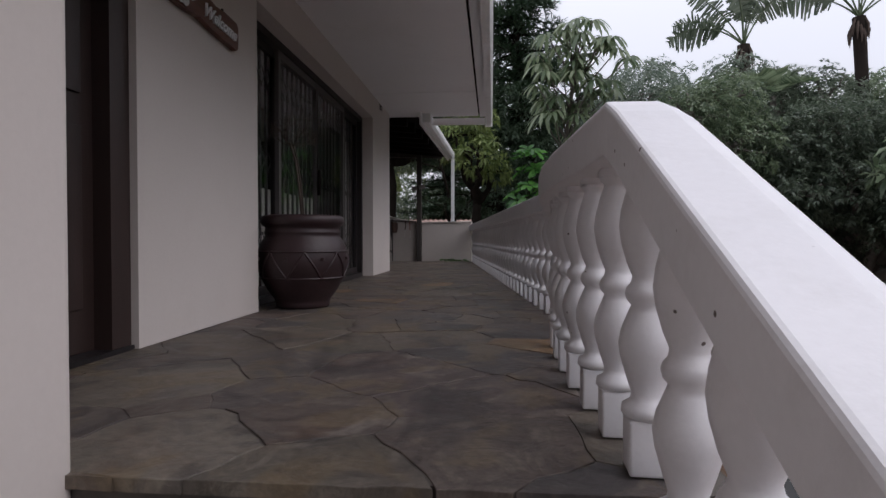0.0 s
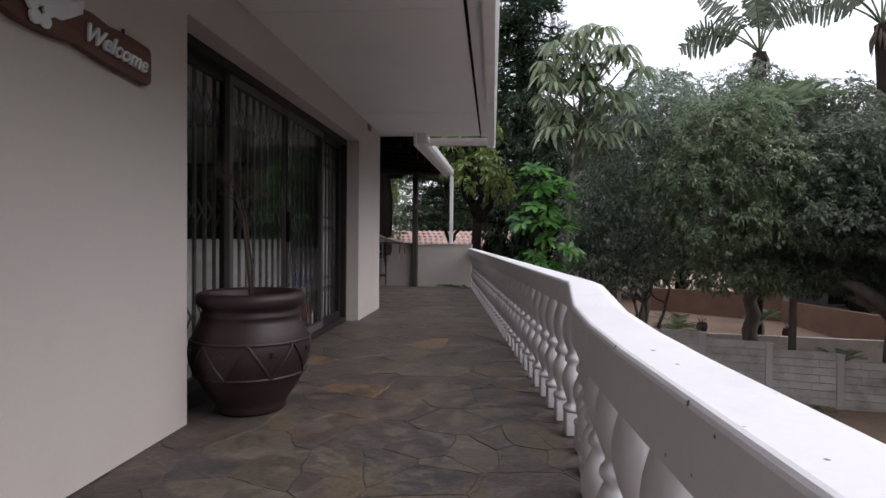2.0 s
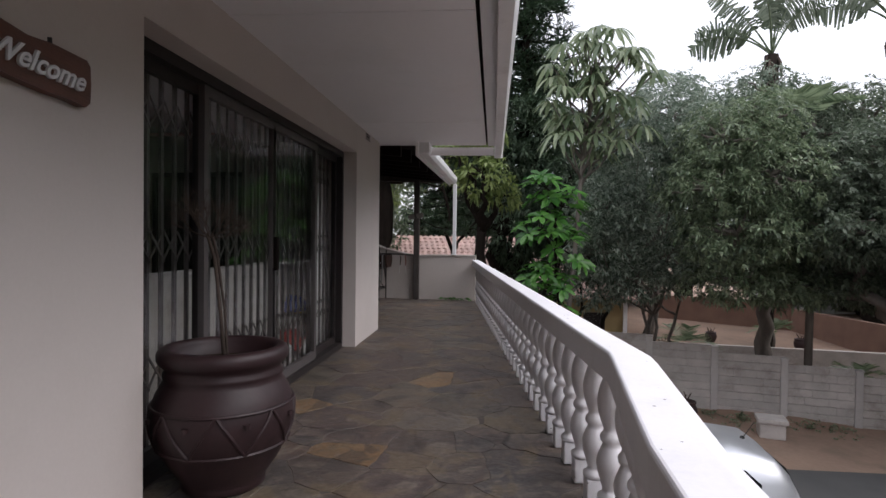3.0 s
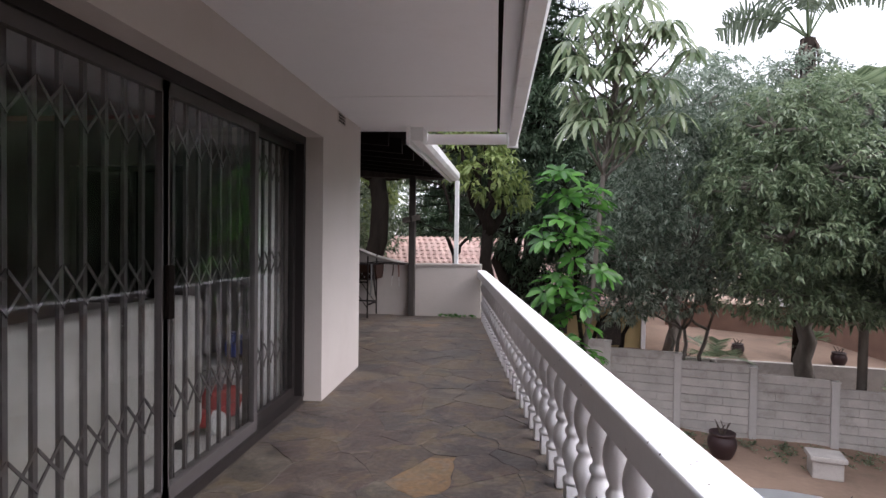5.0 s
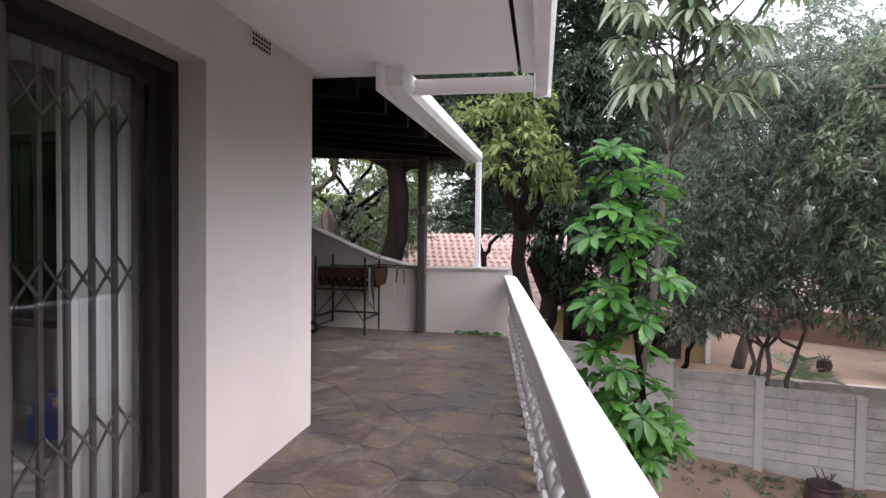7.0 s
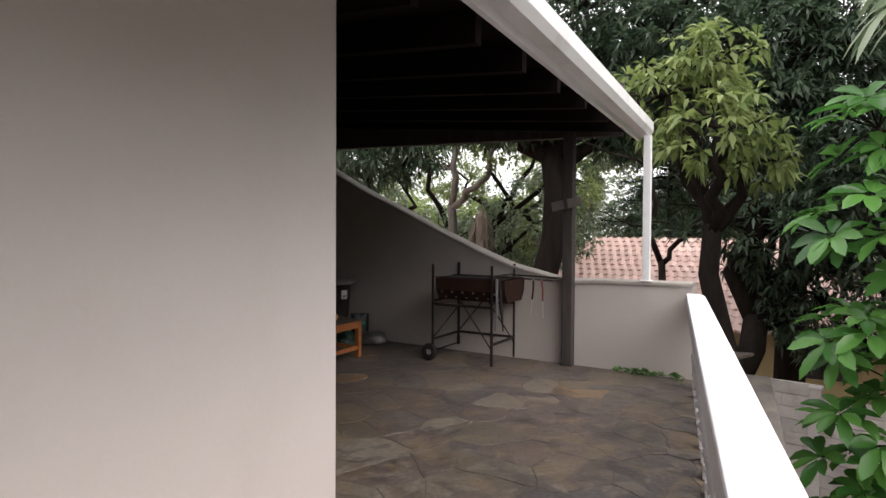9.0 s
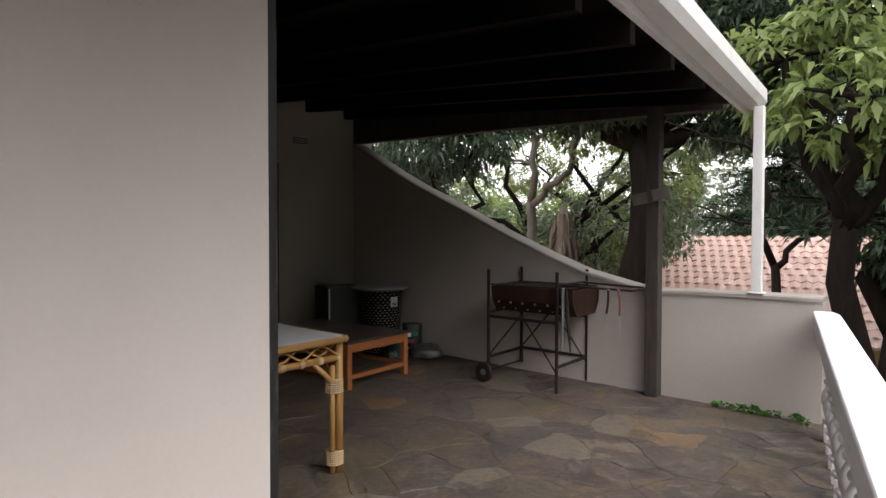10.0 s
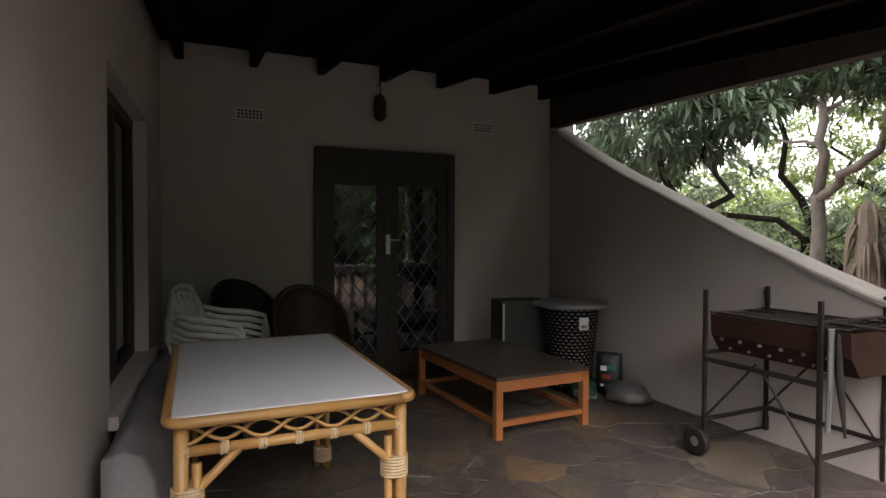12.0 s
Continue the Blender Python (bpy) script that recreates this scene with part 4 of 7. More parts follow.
for k in range(130):
    a, z = rng.uniform(0, 6.283), rng.uniform(0.6, 3.8)
    r = 0.30 - 0.035 * z
    c = sb + Vector((r * math.cos(a), r * math.sin(a), z))
    o = Vector((math.cos(a), math.sin(a), 0))
    path_tube(bm, [c, c + o * 0.10 + Vector((0, 0, -0.25)), c + o * 0.16 + Vector((0, 0, -0.75))], [0.035, 0.03, 0.006], 4)
part("trunk", bm, surface("pale_dry_fibre", (0.09, 0.07, 0.054), (0.21, 0.17, 0.135), 0.9, 5, 50, 0.5, 0.6, stretch=(4, 4, 0.6)), stump)
# far green masses; those across the drive are added unseen for reflections and shade
# LEAF_YELLOW puts sunlight into the colour of the far sunlit trees
for j, (lab, x, y, z, r, leaf) in enumerate((("sunlit green trees far behind the gardens", -9.5, 31, 0.6, 3.2, LEAF_YELLOW), ("sunlit green trees far behind the gardens", -14.5, 27, 1.4, 3.4, LEAF_YELLOW), ("sunlit green trees far behind the gardens", -4.5, 34, 1.5, 3.6, LEAF_MID), ("dark trees far behind the gardens", 3.0, 30, 2.2, 3.6, LEAF_DARK), ("dark trees far behind the gardens", 9.0, 29, 2.4, 3.6, LEAF_BLUE), ("dark trees far behind the gardens", 15.5, 27, 2.6, 4.0, LEAF_BLUE), ("dark trees far behind the gardens", 20.0, 20, 2.2, 4.2, LEAF_DARK), ("dark trees far behind the gardens", -20.0, 22, 2.0, 4.5, LEAF_DARK), ("unseen trees added across the drive for reflections and shade", 13.5, 11.5, 3.4, 4.2, LEAF_MID), ("unseen trees added across the drive for reflections and shade", 14.0, 7.0, 3.2, 4.4, LEAF_MID), ("unseen trees added across the drive for reflections and shade", 14.5, 2.5, 3.2, 4.4, LEAF_BLUE), ("unseen trees added across the drive for reflections and shade", 13.5, -3.5, 2.6, 4.4, LEAF_MID), ("unseen trees added across the drive for reflections and shade", 12.0, -10.0, 1.2, 4.4, LEAF_DARK), ("unseen trees added across the drive for reflections and shade", 3.0, -14.0, 0.6, 4.4, LEAF_DARK))):
    tree(lab, (x, y, gz(x, y)), [(x, y, z, r, r * 0.8, r * 0.7), (x - r * 0.7, y - 0.5, z - r * 0.4, r * 0.7, r * 0.6, r * 0.55), (x + r * 0.7, y - 0.6, z - r * 0.3, r * 0.7, r * 0.6, r * 0.6)], 0.3, leaf, 8, 0.42, 0.12, 0.4, 1.15, 130, 40 + j)

# bright big-leaved shrub climbing beside the terrace
def big_leaf_plant(name, label, base, pts, leaf, k, length, width, droop, spread, seed, trunk_r=0.05, per=7, shape=(0.25, 0.7, 1.0, 0.8)):
    t = thing(name, label, "tree")
    bm = bmesh.new()
    rng = random.Random(seed)
    cs, ax = [], []
    crown = Vector((sum(p[0] for p in pts) / len(pts), sum(p[1] for p in pts) / len(pts), max(p[2] for p in pts) - 0.2))
    b0 = Vector(base)
    path_tube(bm, [b0, b0.lerp(crown, 0.33) + Vector((0.06, 0, 0)), b0.lerp(crown, 0.66) - Vector((0.05, 0, 0)), crown], [trunk_r, trunk_r * 0.9, trunk_r * 0.75, trunk_r * 0.5], 8)
    for j, (x, y, z, r) in enumerate(pts):
        u = max(0.05, min(0.97, (z - 0.35 - b0.z) / (crown.z - b0.z)))
        s = b0.lerp(crown, u)
        path_tube(bm, [s, s.lerp(Vector((x, y, z)), 0.5) + Vector((0, 0, -0.05)), (x, y, z)], [trunk_r * 0.5, trunk_r * 0.42, trunk_r * 0.35], 6)
        for q in range(per):
            d = Vector((rng.uniform(-1, 1), rng.uniform(-1.1, 0.7), rng.uniform(-0.8, 1)))
            d = d.normalized() * r * rng.uniform(0.5, 1.0)
            path_tube(bm, [(x, y, z), (x + d.x * 0.5, y + d.y * 0.5, z + d.z * 0.4), (x + d.x, y + d.y, z + d.z)], [trunk_r * 0.22, trunk_r * 0.18, trunk_r * 0.12], 5)
            cs.append((x + d.x, y + d.y, z + d.z))
            ax.append((d.x * 0.8 / r, d.y * 0.8 / r - 0.25, d.z * 0.5 / r + 0.9))
    part("trunk", bm, BARK, t, "", True)
    broad_mesh("crown", broad_leaves(cs, ax, k, length, width, droop, spread, seed, shape), leaf, t)
    return t


big_leaf_plant("shrub", "bright green shrub with large whorled leaves", (1.5, 13.2, -2.4),
               [(1.0, 12.6, 2.15, 0.35), (1.3, 12.7, 1.8, 0.42), (0.9, 12.5, 1.35, 0.42), (1.3, 12.6, 1.0, 0.45), (0.9, 12.6, 0.5, 0.42), (1.25, 12.6, 0.1, 0.42), (0.95, 12.6, -0.4, 0.4), (1.25, 12.6, -0.75, 0.4), (0.85, 12.5, -0.9, 0.36), (1.5, 12.9, 1.3, 0.3), (1.0, 12.5, -1.3, 0.36), (1.3, 12.6, -1.6, 0.36), (1.6, 12.8, -1.2, 0.3)], LEAF_BRIGHT, 8, 0.29, 0.105, 0.55, 1.25, 21, 0.045, 8)
def umbrella_tree(base, hubs, seed):
    """Slender stems, each ending in a parasol of drooping leaflets."""
    t = thing("umbrella_tree", "tall umbrella tree with drooping finger leaflets", "tree")
    rng = random.Random(seed)
    bm = bmesh.new()
    b0 = Vector(base)
    crown = Vector((2.0, 13.6, 4.6))
    path_tube(bm, [b0, b0.lerp(crown, 0.35) + Vector((0.08, 0, 0)), b0.lerp(crown, 0.7), crown], [0.05, 0.045, 0.04, 0.03], 8)
    cs, ax = [], []
    hubs = hubs + [(x + rng.uniform(-0.3, 0.3), z + rng.uniform(-0.32, 0.12)) for x, z in hubs]
    for x, z in hubs:
        y = 13.5 + rng.uniform(-0.55, 0.55)
        p = Vector((x, y, z + 0.08))
        s = b0.lerp(crown, max(0.3, min(1, (z - 0.75 - b0.z) / (crown.z - b0.z))))
        path_tube(bm, [s, s.lerp(p, 0.55) + Vector((0, 0, -0.1)), p], [0.024, 0.018, 0.011], 6)
        cs.append(p)
        ax.append((rng.uniform(-0.25, 0.25) + (x - 2) * 0.15, -0.25 + rng.uniform(-0.2, 0.2), 1))
    part("trunk", bm, BARK_GREY, t, "", True)
    broad_mesh("crown", broad_leaves(cs, ax, 13, 0.47, 0.088, 1.6, 1.25, seed, (0.4, 0.85, 1.0, 0.8)), LEAF_UMBRELLA, t)


umbrella_tree((1.3, 13.7, -2.4), [(1.81, 5.23), (2.34, 5.28), (1.35, 4.99), (2.6, 4.95), (2.84, 4.55), (1.64, 4.76), (2.17, 4.5), (2.49, 4.74), (1.21, 4.41), (1.71, 4.15), (2.42, 4.13), (2.7, 3.91), (1.14, 3.87), (2.14, 3.85), (1.32, 3.58), (1.75, 3.53), (2.21, 3.56), (2.67, 3.41), (1.46, 3.17), (2.0, 3.2), (2.5, 3.12), (2.05, 5.0), (1.95, 4.35)], 22)


def paddle_palm(base, top, angles, seed, length):
    t = thing("wild_banana", "tall wild banana plant with torn paddle leaves", "tree")
    bm = bmesh.new()
    path_tube(bm, [base, ((base[0] + top[0]) / 2 + 0.1, (base[1] + top[1]) / 2, (base[2] + top[2]) / 2), top], [0.2, 0.18, 0.2], 9)
    part("trunk", bm, BARK, t, "", True)
    rng = random.Random(seed)
    vs, fs = [], []
    for a in angles:
        L = length * rng.uniform(0.9, 1.1)
        lean = rng.uniform(-0.45, 0.25)
        face = Vector((rng.uniform(-0.8, 0.8), 1, rng.uniform(-0.5, 0.7)))
        p = Vector(top)
        pts = [p]
        for s in range(16):
            # upright at the foot, then arching over
            ang = a * (0.5 + 0.85 * (s / 15) ** 1.3)
            p = p + Vector((math.sin(ang), lean, math.cos(ang))).normalized() * (L / 16)
            pts.append(p)
        stalk = bmesh.new()
        path_tube(stalk, pts, [0.035 * (1 - 0.75 * s / 16) for s in range(17)], 5)
        part("stalk", stalk, LEAF_MID, t, "", True)
        n = 24
        for s in range(n):
            u = 0.36 + 0.62 * s / (n - 1)
            k = min(int(u * 16), 15)
            q = pts[k].lerp(pts[k + 1], u * 16 - k)
            d = (pts[k + 1] - pts[k]).normalized()
            side = d.cross(face).normalized()
            w = 0.17 * length * (math.sin(math.pi * (0.12 + 0.82 * (u - 0.36) / 0.62)) ** 0.7)
            step = d * (0.62 * L / n) * rng.uniform(0.42, 0.56)
            for sg in (-1, 1):
                out = side * sg * w * rng.uniform(0.85, 1.03) + Vector((0, 0, -rng.uniform(0.15, 0.8) * w)) + d * rng.uniform(0.05, 0.35) * w
                o = len(vs)
                vs += [q - step, q + step, q + step * 0.95 + out, q - step * 0.8 + out * 0.97]
                fs.append((o, o + 1, o + 2, o + 3))
    leaf_mesh("crown", [(np.array([tuple(v) for v in vs]), np.array(fs))], LEAF_FINE, t)
    dead = bmesh.new()
    for k in range(14):
        a = k * 0.45
        c = Vector(top) + Vector((0.17 * math.cos(a), 0.17 * math.sin(a), -0.05 - 0.12 * (k % 4)))
        path_tube(dead, [c, c + Vector((0.10 * math.cos(a), 0.10 * math.sin(a), -0.25)), c + Vector((0.1 * math.cos(a), 0.1 * math.sin(a), -0.6))], [0.03, 0.05, 0.01], 4)
    part("dead_leaf", dead, TWIG, t, "brown withered leaf bases")


paddle_palm((8.4, 20.0, -2.2), (8.4, 20.0, 6.9), (-1.7, -1.4, -0.75, -0.42, -0.22, -0.05, 0.12, 0.3, 0.5, 0.8), 5, 2.6)
paddle_palm((12.4, 20.0, -2.2), (12.0, 20.0, 7.7), (-1.6, -1.35, -1.05, -0.6, -0.2, 0.2, 0.6, 1.1, 1.5), 6, 2.6)


def fan_palm(base, height, fronds, length, seed, label, width=0.03):
    t = thing("palm", label, "palm")
    bm = bmesh.new()
    b = Vector(base)
    path_tube(bm, [b, b + Vector((0.02, 0, height * 0.5)), b + Vector((0, 0.02, height))], [0.09, 0.08, 0.07], 8)
    part("trunk", bm, BARK_GREY, t, "", True)
    rng = random.Random(seed)
    vs, fs = [], []
    for i in range(fronds):
        a = 6.283 * i / fronds + rng.uniform(-0.2, 0.2)
        e = rng.uniform(0.35, 1.2)
        d = Vector((math.cos(a) * math.cos(e), math.sin(a) * math.cos(e), math.sin(e)))
        side = d.cross(Vector((0, 0, 1))).normalized()
        L = length * rng.uniform(0.8, 1.1)
        for s in range(14):
            u = 0.2 + 0.8 * s / 13
            p = b + Vector((0, 0, height)) + d * L * u + Vector((0, 0, -0.5 * L * u * u))
            w = 0.28 * L * math.sin(u * 2.6)
            for sg in (-1, 1):
                out = side * sg * w + d * w * 0.6 + Vector((0, 0, -0.15 * w))
                st = d * width
                o = len(vs)
                vs += [p - st * 0.5, p + st * 0.5, p + out + st * 0.1, p + out * 0.55 - st * 0.4]
                fs.append((o, o + 1, o + 2, o + 3))
    leaf_mesh("crown", [(np.array([tuple(v) for v in vs]), np.array(fs))], LEAF_MID, t)


fan_palm((7.03, 15.0, gz(7.03, 15.0)), 4.0 - gz(7.03, 15.0), 18, 1.3, 3, "fan of dark palm fronds among the trees", 0.05)
fan_palm((5.2, 17.6, gz(5.2, 17.6)), 0.5, 16, 1.1, 4, "low cycad palm in the neighbouring garden")
fan_palm((8.7, 20.2, gz(8.7, 20.2)), 0.45, 14, 0.9, 5, "low cycad palm in the neighbouring garden")
fan_palm((8.6, 15.9, gz(8.6, 15.9)), 0.2, 16, 0.9, 6, "spiky agave-like plant behind the fence")

# ---------- yard ----------
def fence_post(k):
    return 3.69 + 1.36 * k, 15.4 - 0.32 * k, -1.03 - 0.16 * k


fence = thing("fence", "weathered grey precast concrete panel fence", "fence")
fence_turn = math.degrees(math.atan2(-0.32, 1.36))
post_mesh = None
slab_mesh = None
for k in range(-4, 7):
    x, y, z = fence_post(k)
    if post_mesh is None:
        bm = bmesh.new()
        box(bm, -0.07, 0.07, -0.085, 0.085, -2.1, -0.04, bevel=0.012)
        box(bm, -0.085, 0.085, -0.1, 0.1, -0.04, 0.0, bevel=0.012)
        ob = part("fence_post", bm, CONCRETE_PALE, fence)
        post_mesh = ob.data
    else:
        ob = new("fence_post", post_mesh)
        ob.parent = fence
    ob.matrix_basis = pose(x, y, z, 0, 0, fence_turn)
    x2, y2, z2 = fence_post(k + 1)
    for r in range(9):
        if slab_mesh is None:
            bm = bmesh.new()
            # a plank-like slab with rounded long edges
            for xa, xb in ((-0.64, -0.30), (-0.2985, 0.1585), (0.16, 0.64)):
                box(bm, xa, xb, -0.032, 0.032, 0.004, 0.168, bevel=0.007)
            ob = part("concrete_panel", bm, CONCRETE, fence)
            slab_mesh = ob.data
        else:
            ob = new("concrete_panel", slab_mesh)
            ob.parent = fence
        top = (z + z2) / 2 - 0.06
        ob.matrix_basis = pose((x + x2) / 2 + (0.004 if r % 2 else -0.004), (y + y2) / 2, top - 0.172 * (r + 1), 0, 0, fence_turn + (180 if r % 2 else 0))

# plinth of concrete by the fence
bm = bmesh.new()
box(bm, -0.23, 0.23, -0.2, 0.2, 0, 0.30, bevel=0.02)
box(bm, -0.27, 0.27, -0.24, 0.24, 0.30, 0.39, bevel=0.02)
p = link("concrete_block", bm, CONCRETE)
p.matrix_basis = pose(5.55, 13.45, gz(5.5, 13.4), 0, 0, -15)
tagged(p, "weathered square concrete block by the fence", "block")


def pot_profile(h, r):
    return [(r * 0.62, 0), (r * 0.66, h * 0.03), (r * 0.8, h * 0.18), (r * 0.95, h * 0.4), (r, h * 0.58), (r * 0.95, h * 0.74), (r * 0.84, h * 0.85), (r * 0.84, h * 0.9), (r * 0.9, h * 0.93), (r * 0.9, h), (r * 0.78, h), (r * 0.74, h * 0.9)]


def yard_pot(x, y, h, r, label, plant=True, turn=0):
    t = thing("plant_pot", label, "plant pot", at=(x, y, gz(x, y)), turn=turn)
    bm = bmesh.new()
    lathe(bm, pot_profile(h, r), 22)
    part("pot", bm, CERAMIC, t, "", True)
    bm = bmesh.new()
    lathe(bm, [(0.001, h * 0.9), (r * 0.76, h * 0.89)], 18)
    part("soil", bm, SOIL, t)
    if plant:
        bm = bmesh.new()
        for j in range(6):
            a = j * 1.05
            path_tube(bm, [(0.03 * math.cos(a), 0.03 * math.sin(a), h * 0.88), (0.08 * math.cos(a), 0.08 * math.sin(a), h * 1.15), (0.13 * math.cos(a + 0.4), 0.13 * math.sin(a + 0.4), h * (1.3 + 0.06 * (j % 3)))], [0.012, 0.011, 0.009], 6)
        part("stem", bm, TWIG, t, "pale bare succulent stems")
    return t


yard_pot(4.05, 13.95, 0.46, 0.25, "dark brown round pot with bare stems by the fence")
yard_pot(7.0, 20.6, 0.32, 0.18, "small dark pot in the neighbouring garden")
yard_pot(9.4, 19.9, 0.36, 0.2, "small dark pot in the neighbouring garden")
yard_pot(4.9, 18.6, 0.32, 0.18, "small dark pot in the neighbouring garden")

# neighbouring garden: low wall, brown bank, white house, grass
def slab_between(name, a, b, z0, z1, thick, material, label, category):
    a, b = Vector((*a, 0)), Vector((*b, 0))
    d = (b - a).normalized()
    s = Vector((-d.y, d.x, 0)) * thick / 2
    bm = bmesh.new()
    vs = [bm.verts.new(p) for p in (a - s + Vector((0, 0, z0)), b - s + Vector((0, 0, z0)), b + s + Vector((0, 0, z0)), a + s + Vector((0, 0, z0)), a - s + Vector((0, 0, z1)), b - s + Vector((0, 0, z1)), b + s + Vector((0, 0, z1)), a + s + Vector((0, 0, z1)))]
    for f in ((0, 1, 2, 3), (4, 5, 6, 7), (0, 1, 5, 4), (1, 2, 6, 5), (2, 3, 7, 6), (3, 0, 4, 7)):
        bm.faces.new([vs[i] for i in f])
    bmesh.ops.recalc_face_normals(bm, faces=bm.faces)
    return structure(name, bm, material, label, category)


BROWNWALL = surface("brown_brick_wall", (0.17, 0.10, 0.075), (0.26, 0.16, 0.12), 0.9, 2, 30, 0.3, 0.7)
CREAM = surface("cream_wall", (0.55, 0.53, 0.48), (0.66, 0.64, 0.6), 0.85, 1.5, 30, 0.1, 0.7, stain=(0.4, 0.36, 0.3), stain_amount=0.4)
OCHRE = surface("ochre_house_wall", (0.30, 0.23, 0.11), (0.38, 0.30, 0.16), 0.9, 1, 30, 0.1, 0.7)
GRASS = surface("lawn", (0.06, 0.12, 0.03), (0.12, 0.2, 0.06), 0.95, 3, 60, 0.6, 0.7)
slab_between("wall_garden_low", (4.3, 17.9), (12.5, 16.6), -2.6, -1.6, 0.16, CONCRETE, "low grey garden wall behind the fence", "wall")
slab_between("wall_garden_brown", (6.2, 25.0), (10.8, 23.2), -2.3, -0.95, 0.2, BROWNWALL, "brown boundary wall of the neighbouring garden", "wall")
slab_between("wall_garden_brown_side", (10.8, 23.2), (11.6, 18.6), -2.3, -1.2, 0.2, BROWNWALL, "brown boundary wall of the neighbouring garden", "wall")
slab_between("lawn", (12.2, 20.5), (19.0, 18.5), -2.3, -1.75, 4.5, GRASS, "green lawn beyond the garden wall", "lawn")


def far_house(label, x0, x1, y0, y1, z0, z1, roof_z, wall_mat, roof_mat, windows):
    h = thing("house", label, "house")
    part("wall", boxes((x0, x1, y0, y1, z0, z1)), wall_mat, h)
    bm = bmesh.new()
    o = 0.45
    ym = (y0 + y1) / 2
    rise = 2.0
    # hipped tile courses, each lapping the one below
    courses = 16
    for side in (0, 1):
        for c in range(courses):
            u0, u1 = c / courses, (c + 1.12) / courses
            ya = (y0 - o) + (ym - y0 + o) * u0 if side == 0 else (y1 + o) - (y1 + o - ym) * u0
            yb = (y0 - o) + (ym - y0 + o) * u1 if side == 0 else (y1 + o) - (y1 + o - ym) * u1
            za, zb = z1 + (roof_z - z1) * u0, z1 + (roof_z - z1) * u1
            xa0, xa1 = x0 - o + rise * 1.2 * u0, x1 + o - rise * 1.2 * u0
            n = max(6, int((xa1 - xa0) / 0.21))
            for q in range(n):
                p0, p1 = xa0 + (xa1 - xa0) * q / n, xa0 + (xa1 - xa0) * (q + 1) / n
                pm = (p0 + p1) / 2
                v = [bm.verts.new(t) for t in ((p0, ya, za + 0.02), (pm, ya, za + 0.065), (p1, ya, za + 0.02), (p1, yb, zb + 0.0), (pm, yb, zb + 0.05), (p0, yb, zb + 0.0))]
                bm.faces.new((v[0], v[1], v[4], v[5]))
                bm.faces.new((v[1], v[2], v[3], v[4]))
                w = [bm.verts.new((t.co.x, t.co.y, t.co.z - 0.05)) for t in v[:3]]
                bm.faces.new((v[0], w[0], w[1], v[1]))
                bm.faces.new((v[1], w[1], w[2], v[2]))
    for xs, sg in ((x0 - o, 1), (x1 + o, -1)):
        for c in range(courses):
            u0, u1 = c / courses, (c + 1.1) / courses
            xa, xb = xs + sg * rise * 1.2 * u0, xs + sg * rise * 1.2 * u1
            za, zb = z1 + (roof_z - z1) * u0, z1 + (roof_z - z1) * u1
            ya0, ya1 = y0 - o + (ym - y0 + o) * u0, y1 + o - (y1 + o - ym) * u0
            yb0, yb1 = y0 - o + (ym - y0 + o) * min(u1, 1), y1 + o - (y1 + o - ym) * min(u1, 1)
            bm.faces.new([bm.verts.new(t) for t in ((xa, ya0, za + 0.05), (xa, ya1, za + 0.05), (xb, yb1, zb + 0.02), (xb, yb0, zb + 0.02))])
    part("roof", bm, roof_mat, h)
    for (wx, wz, ww, wh) in windows:
        w = part("window", boxes((wx, wx + ww, y0 - 0.03, y0 - 0.004, wz, wz + wh)), FRAME, h)
        part("pane", boxes((wx + 0.06, wx + ww - 0.06, y0 - 0.04, y0 - 0.034, wz + 0.06, wz + wh - 0.06)), GLASS, w)
    return h


ROOFTILE_ISL = surface("red_clay_roof", (0.43, 0.27, 0.23), (0.58, 0.42, 0.37), 0.8, 2, 20, 0.2, 0.7, island=0.12, stain=(0.25, 0.2, 0.17), stain_amount=0.5)
far_house("ochre house with red tiled roof behind the trees", -5.6, 4.3, 20.8, 27.0, -2.4, -0.7, 1.25, OCHRE, ROOFTILE_ISL, [(3.0, -1.9, 0.7, 0.7), (1.2, -1.6, 0.9, 0.8), (-2.5, -1.7, 1.2, 0.8)])
far_house("white bungalow far beyond the gardens", 13.2, 19.5, 27.0, 32.0, -2.0, -0.9, -0.2, WHITE, CONCRETE, [(14.5, -1.7, 1.0, 0.6)])
part("frame", boxes((4.28, 4.4, 20.7, 20.78, -2.4, -0.8)), WHITE, bpy.data.objects["house"], "white corner pole")

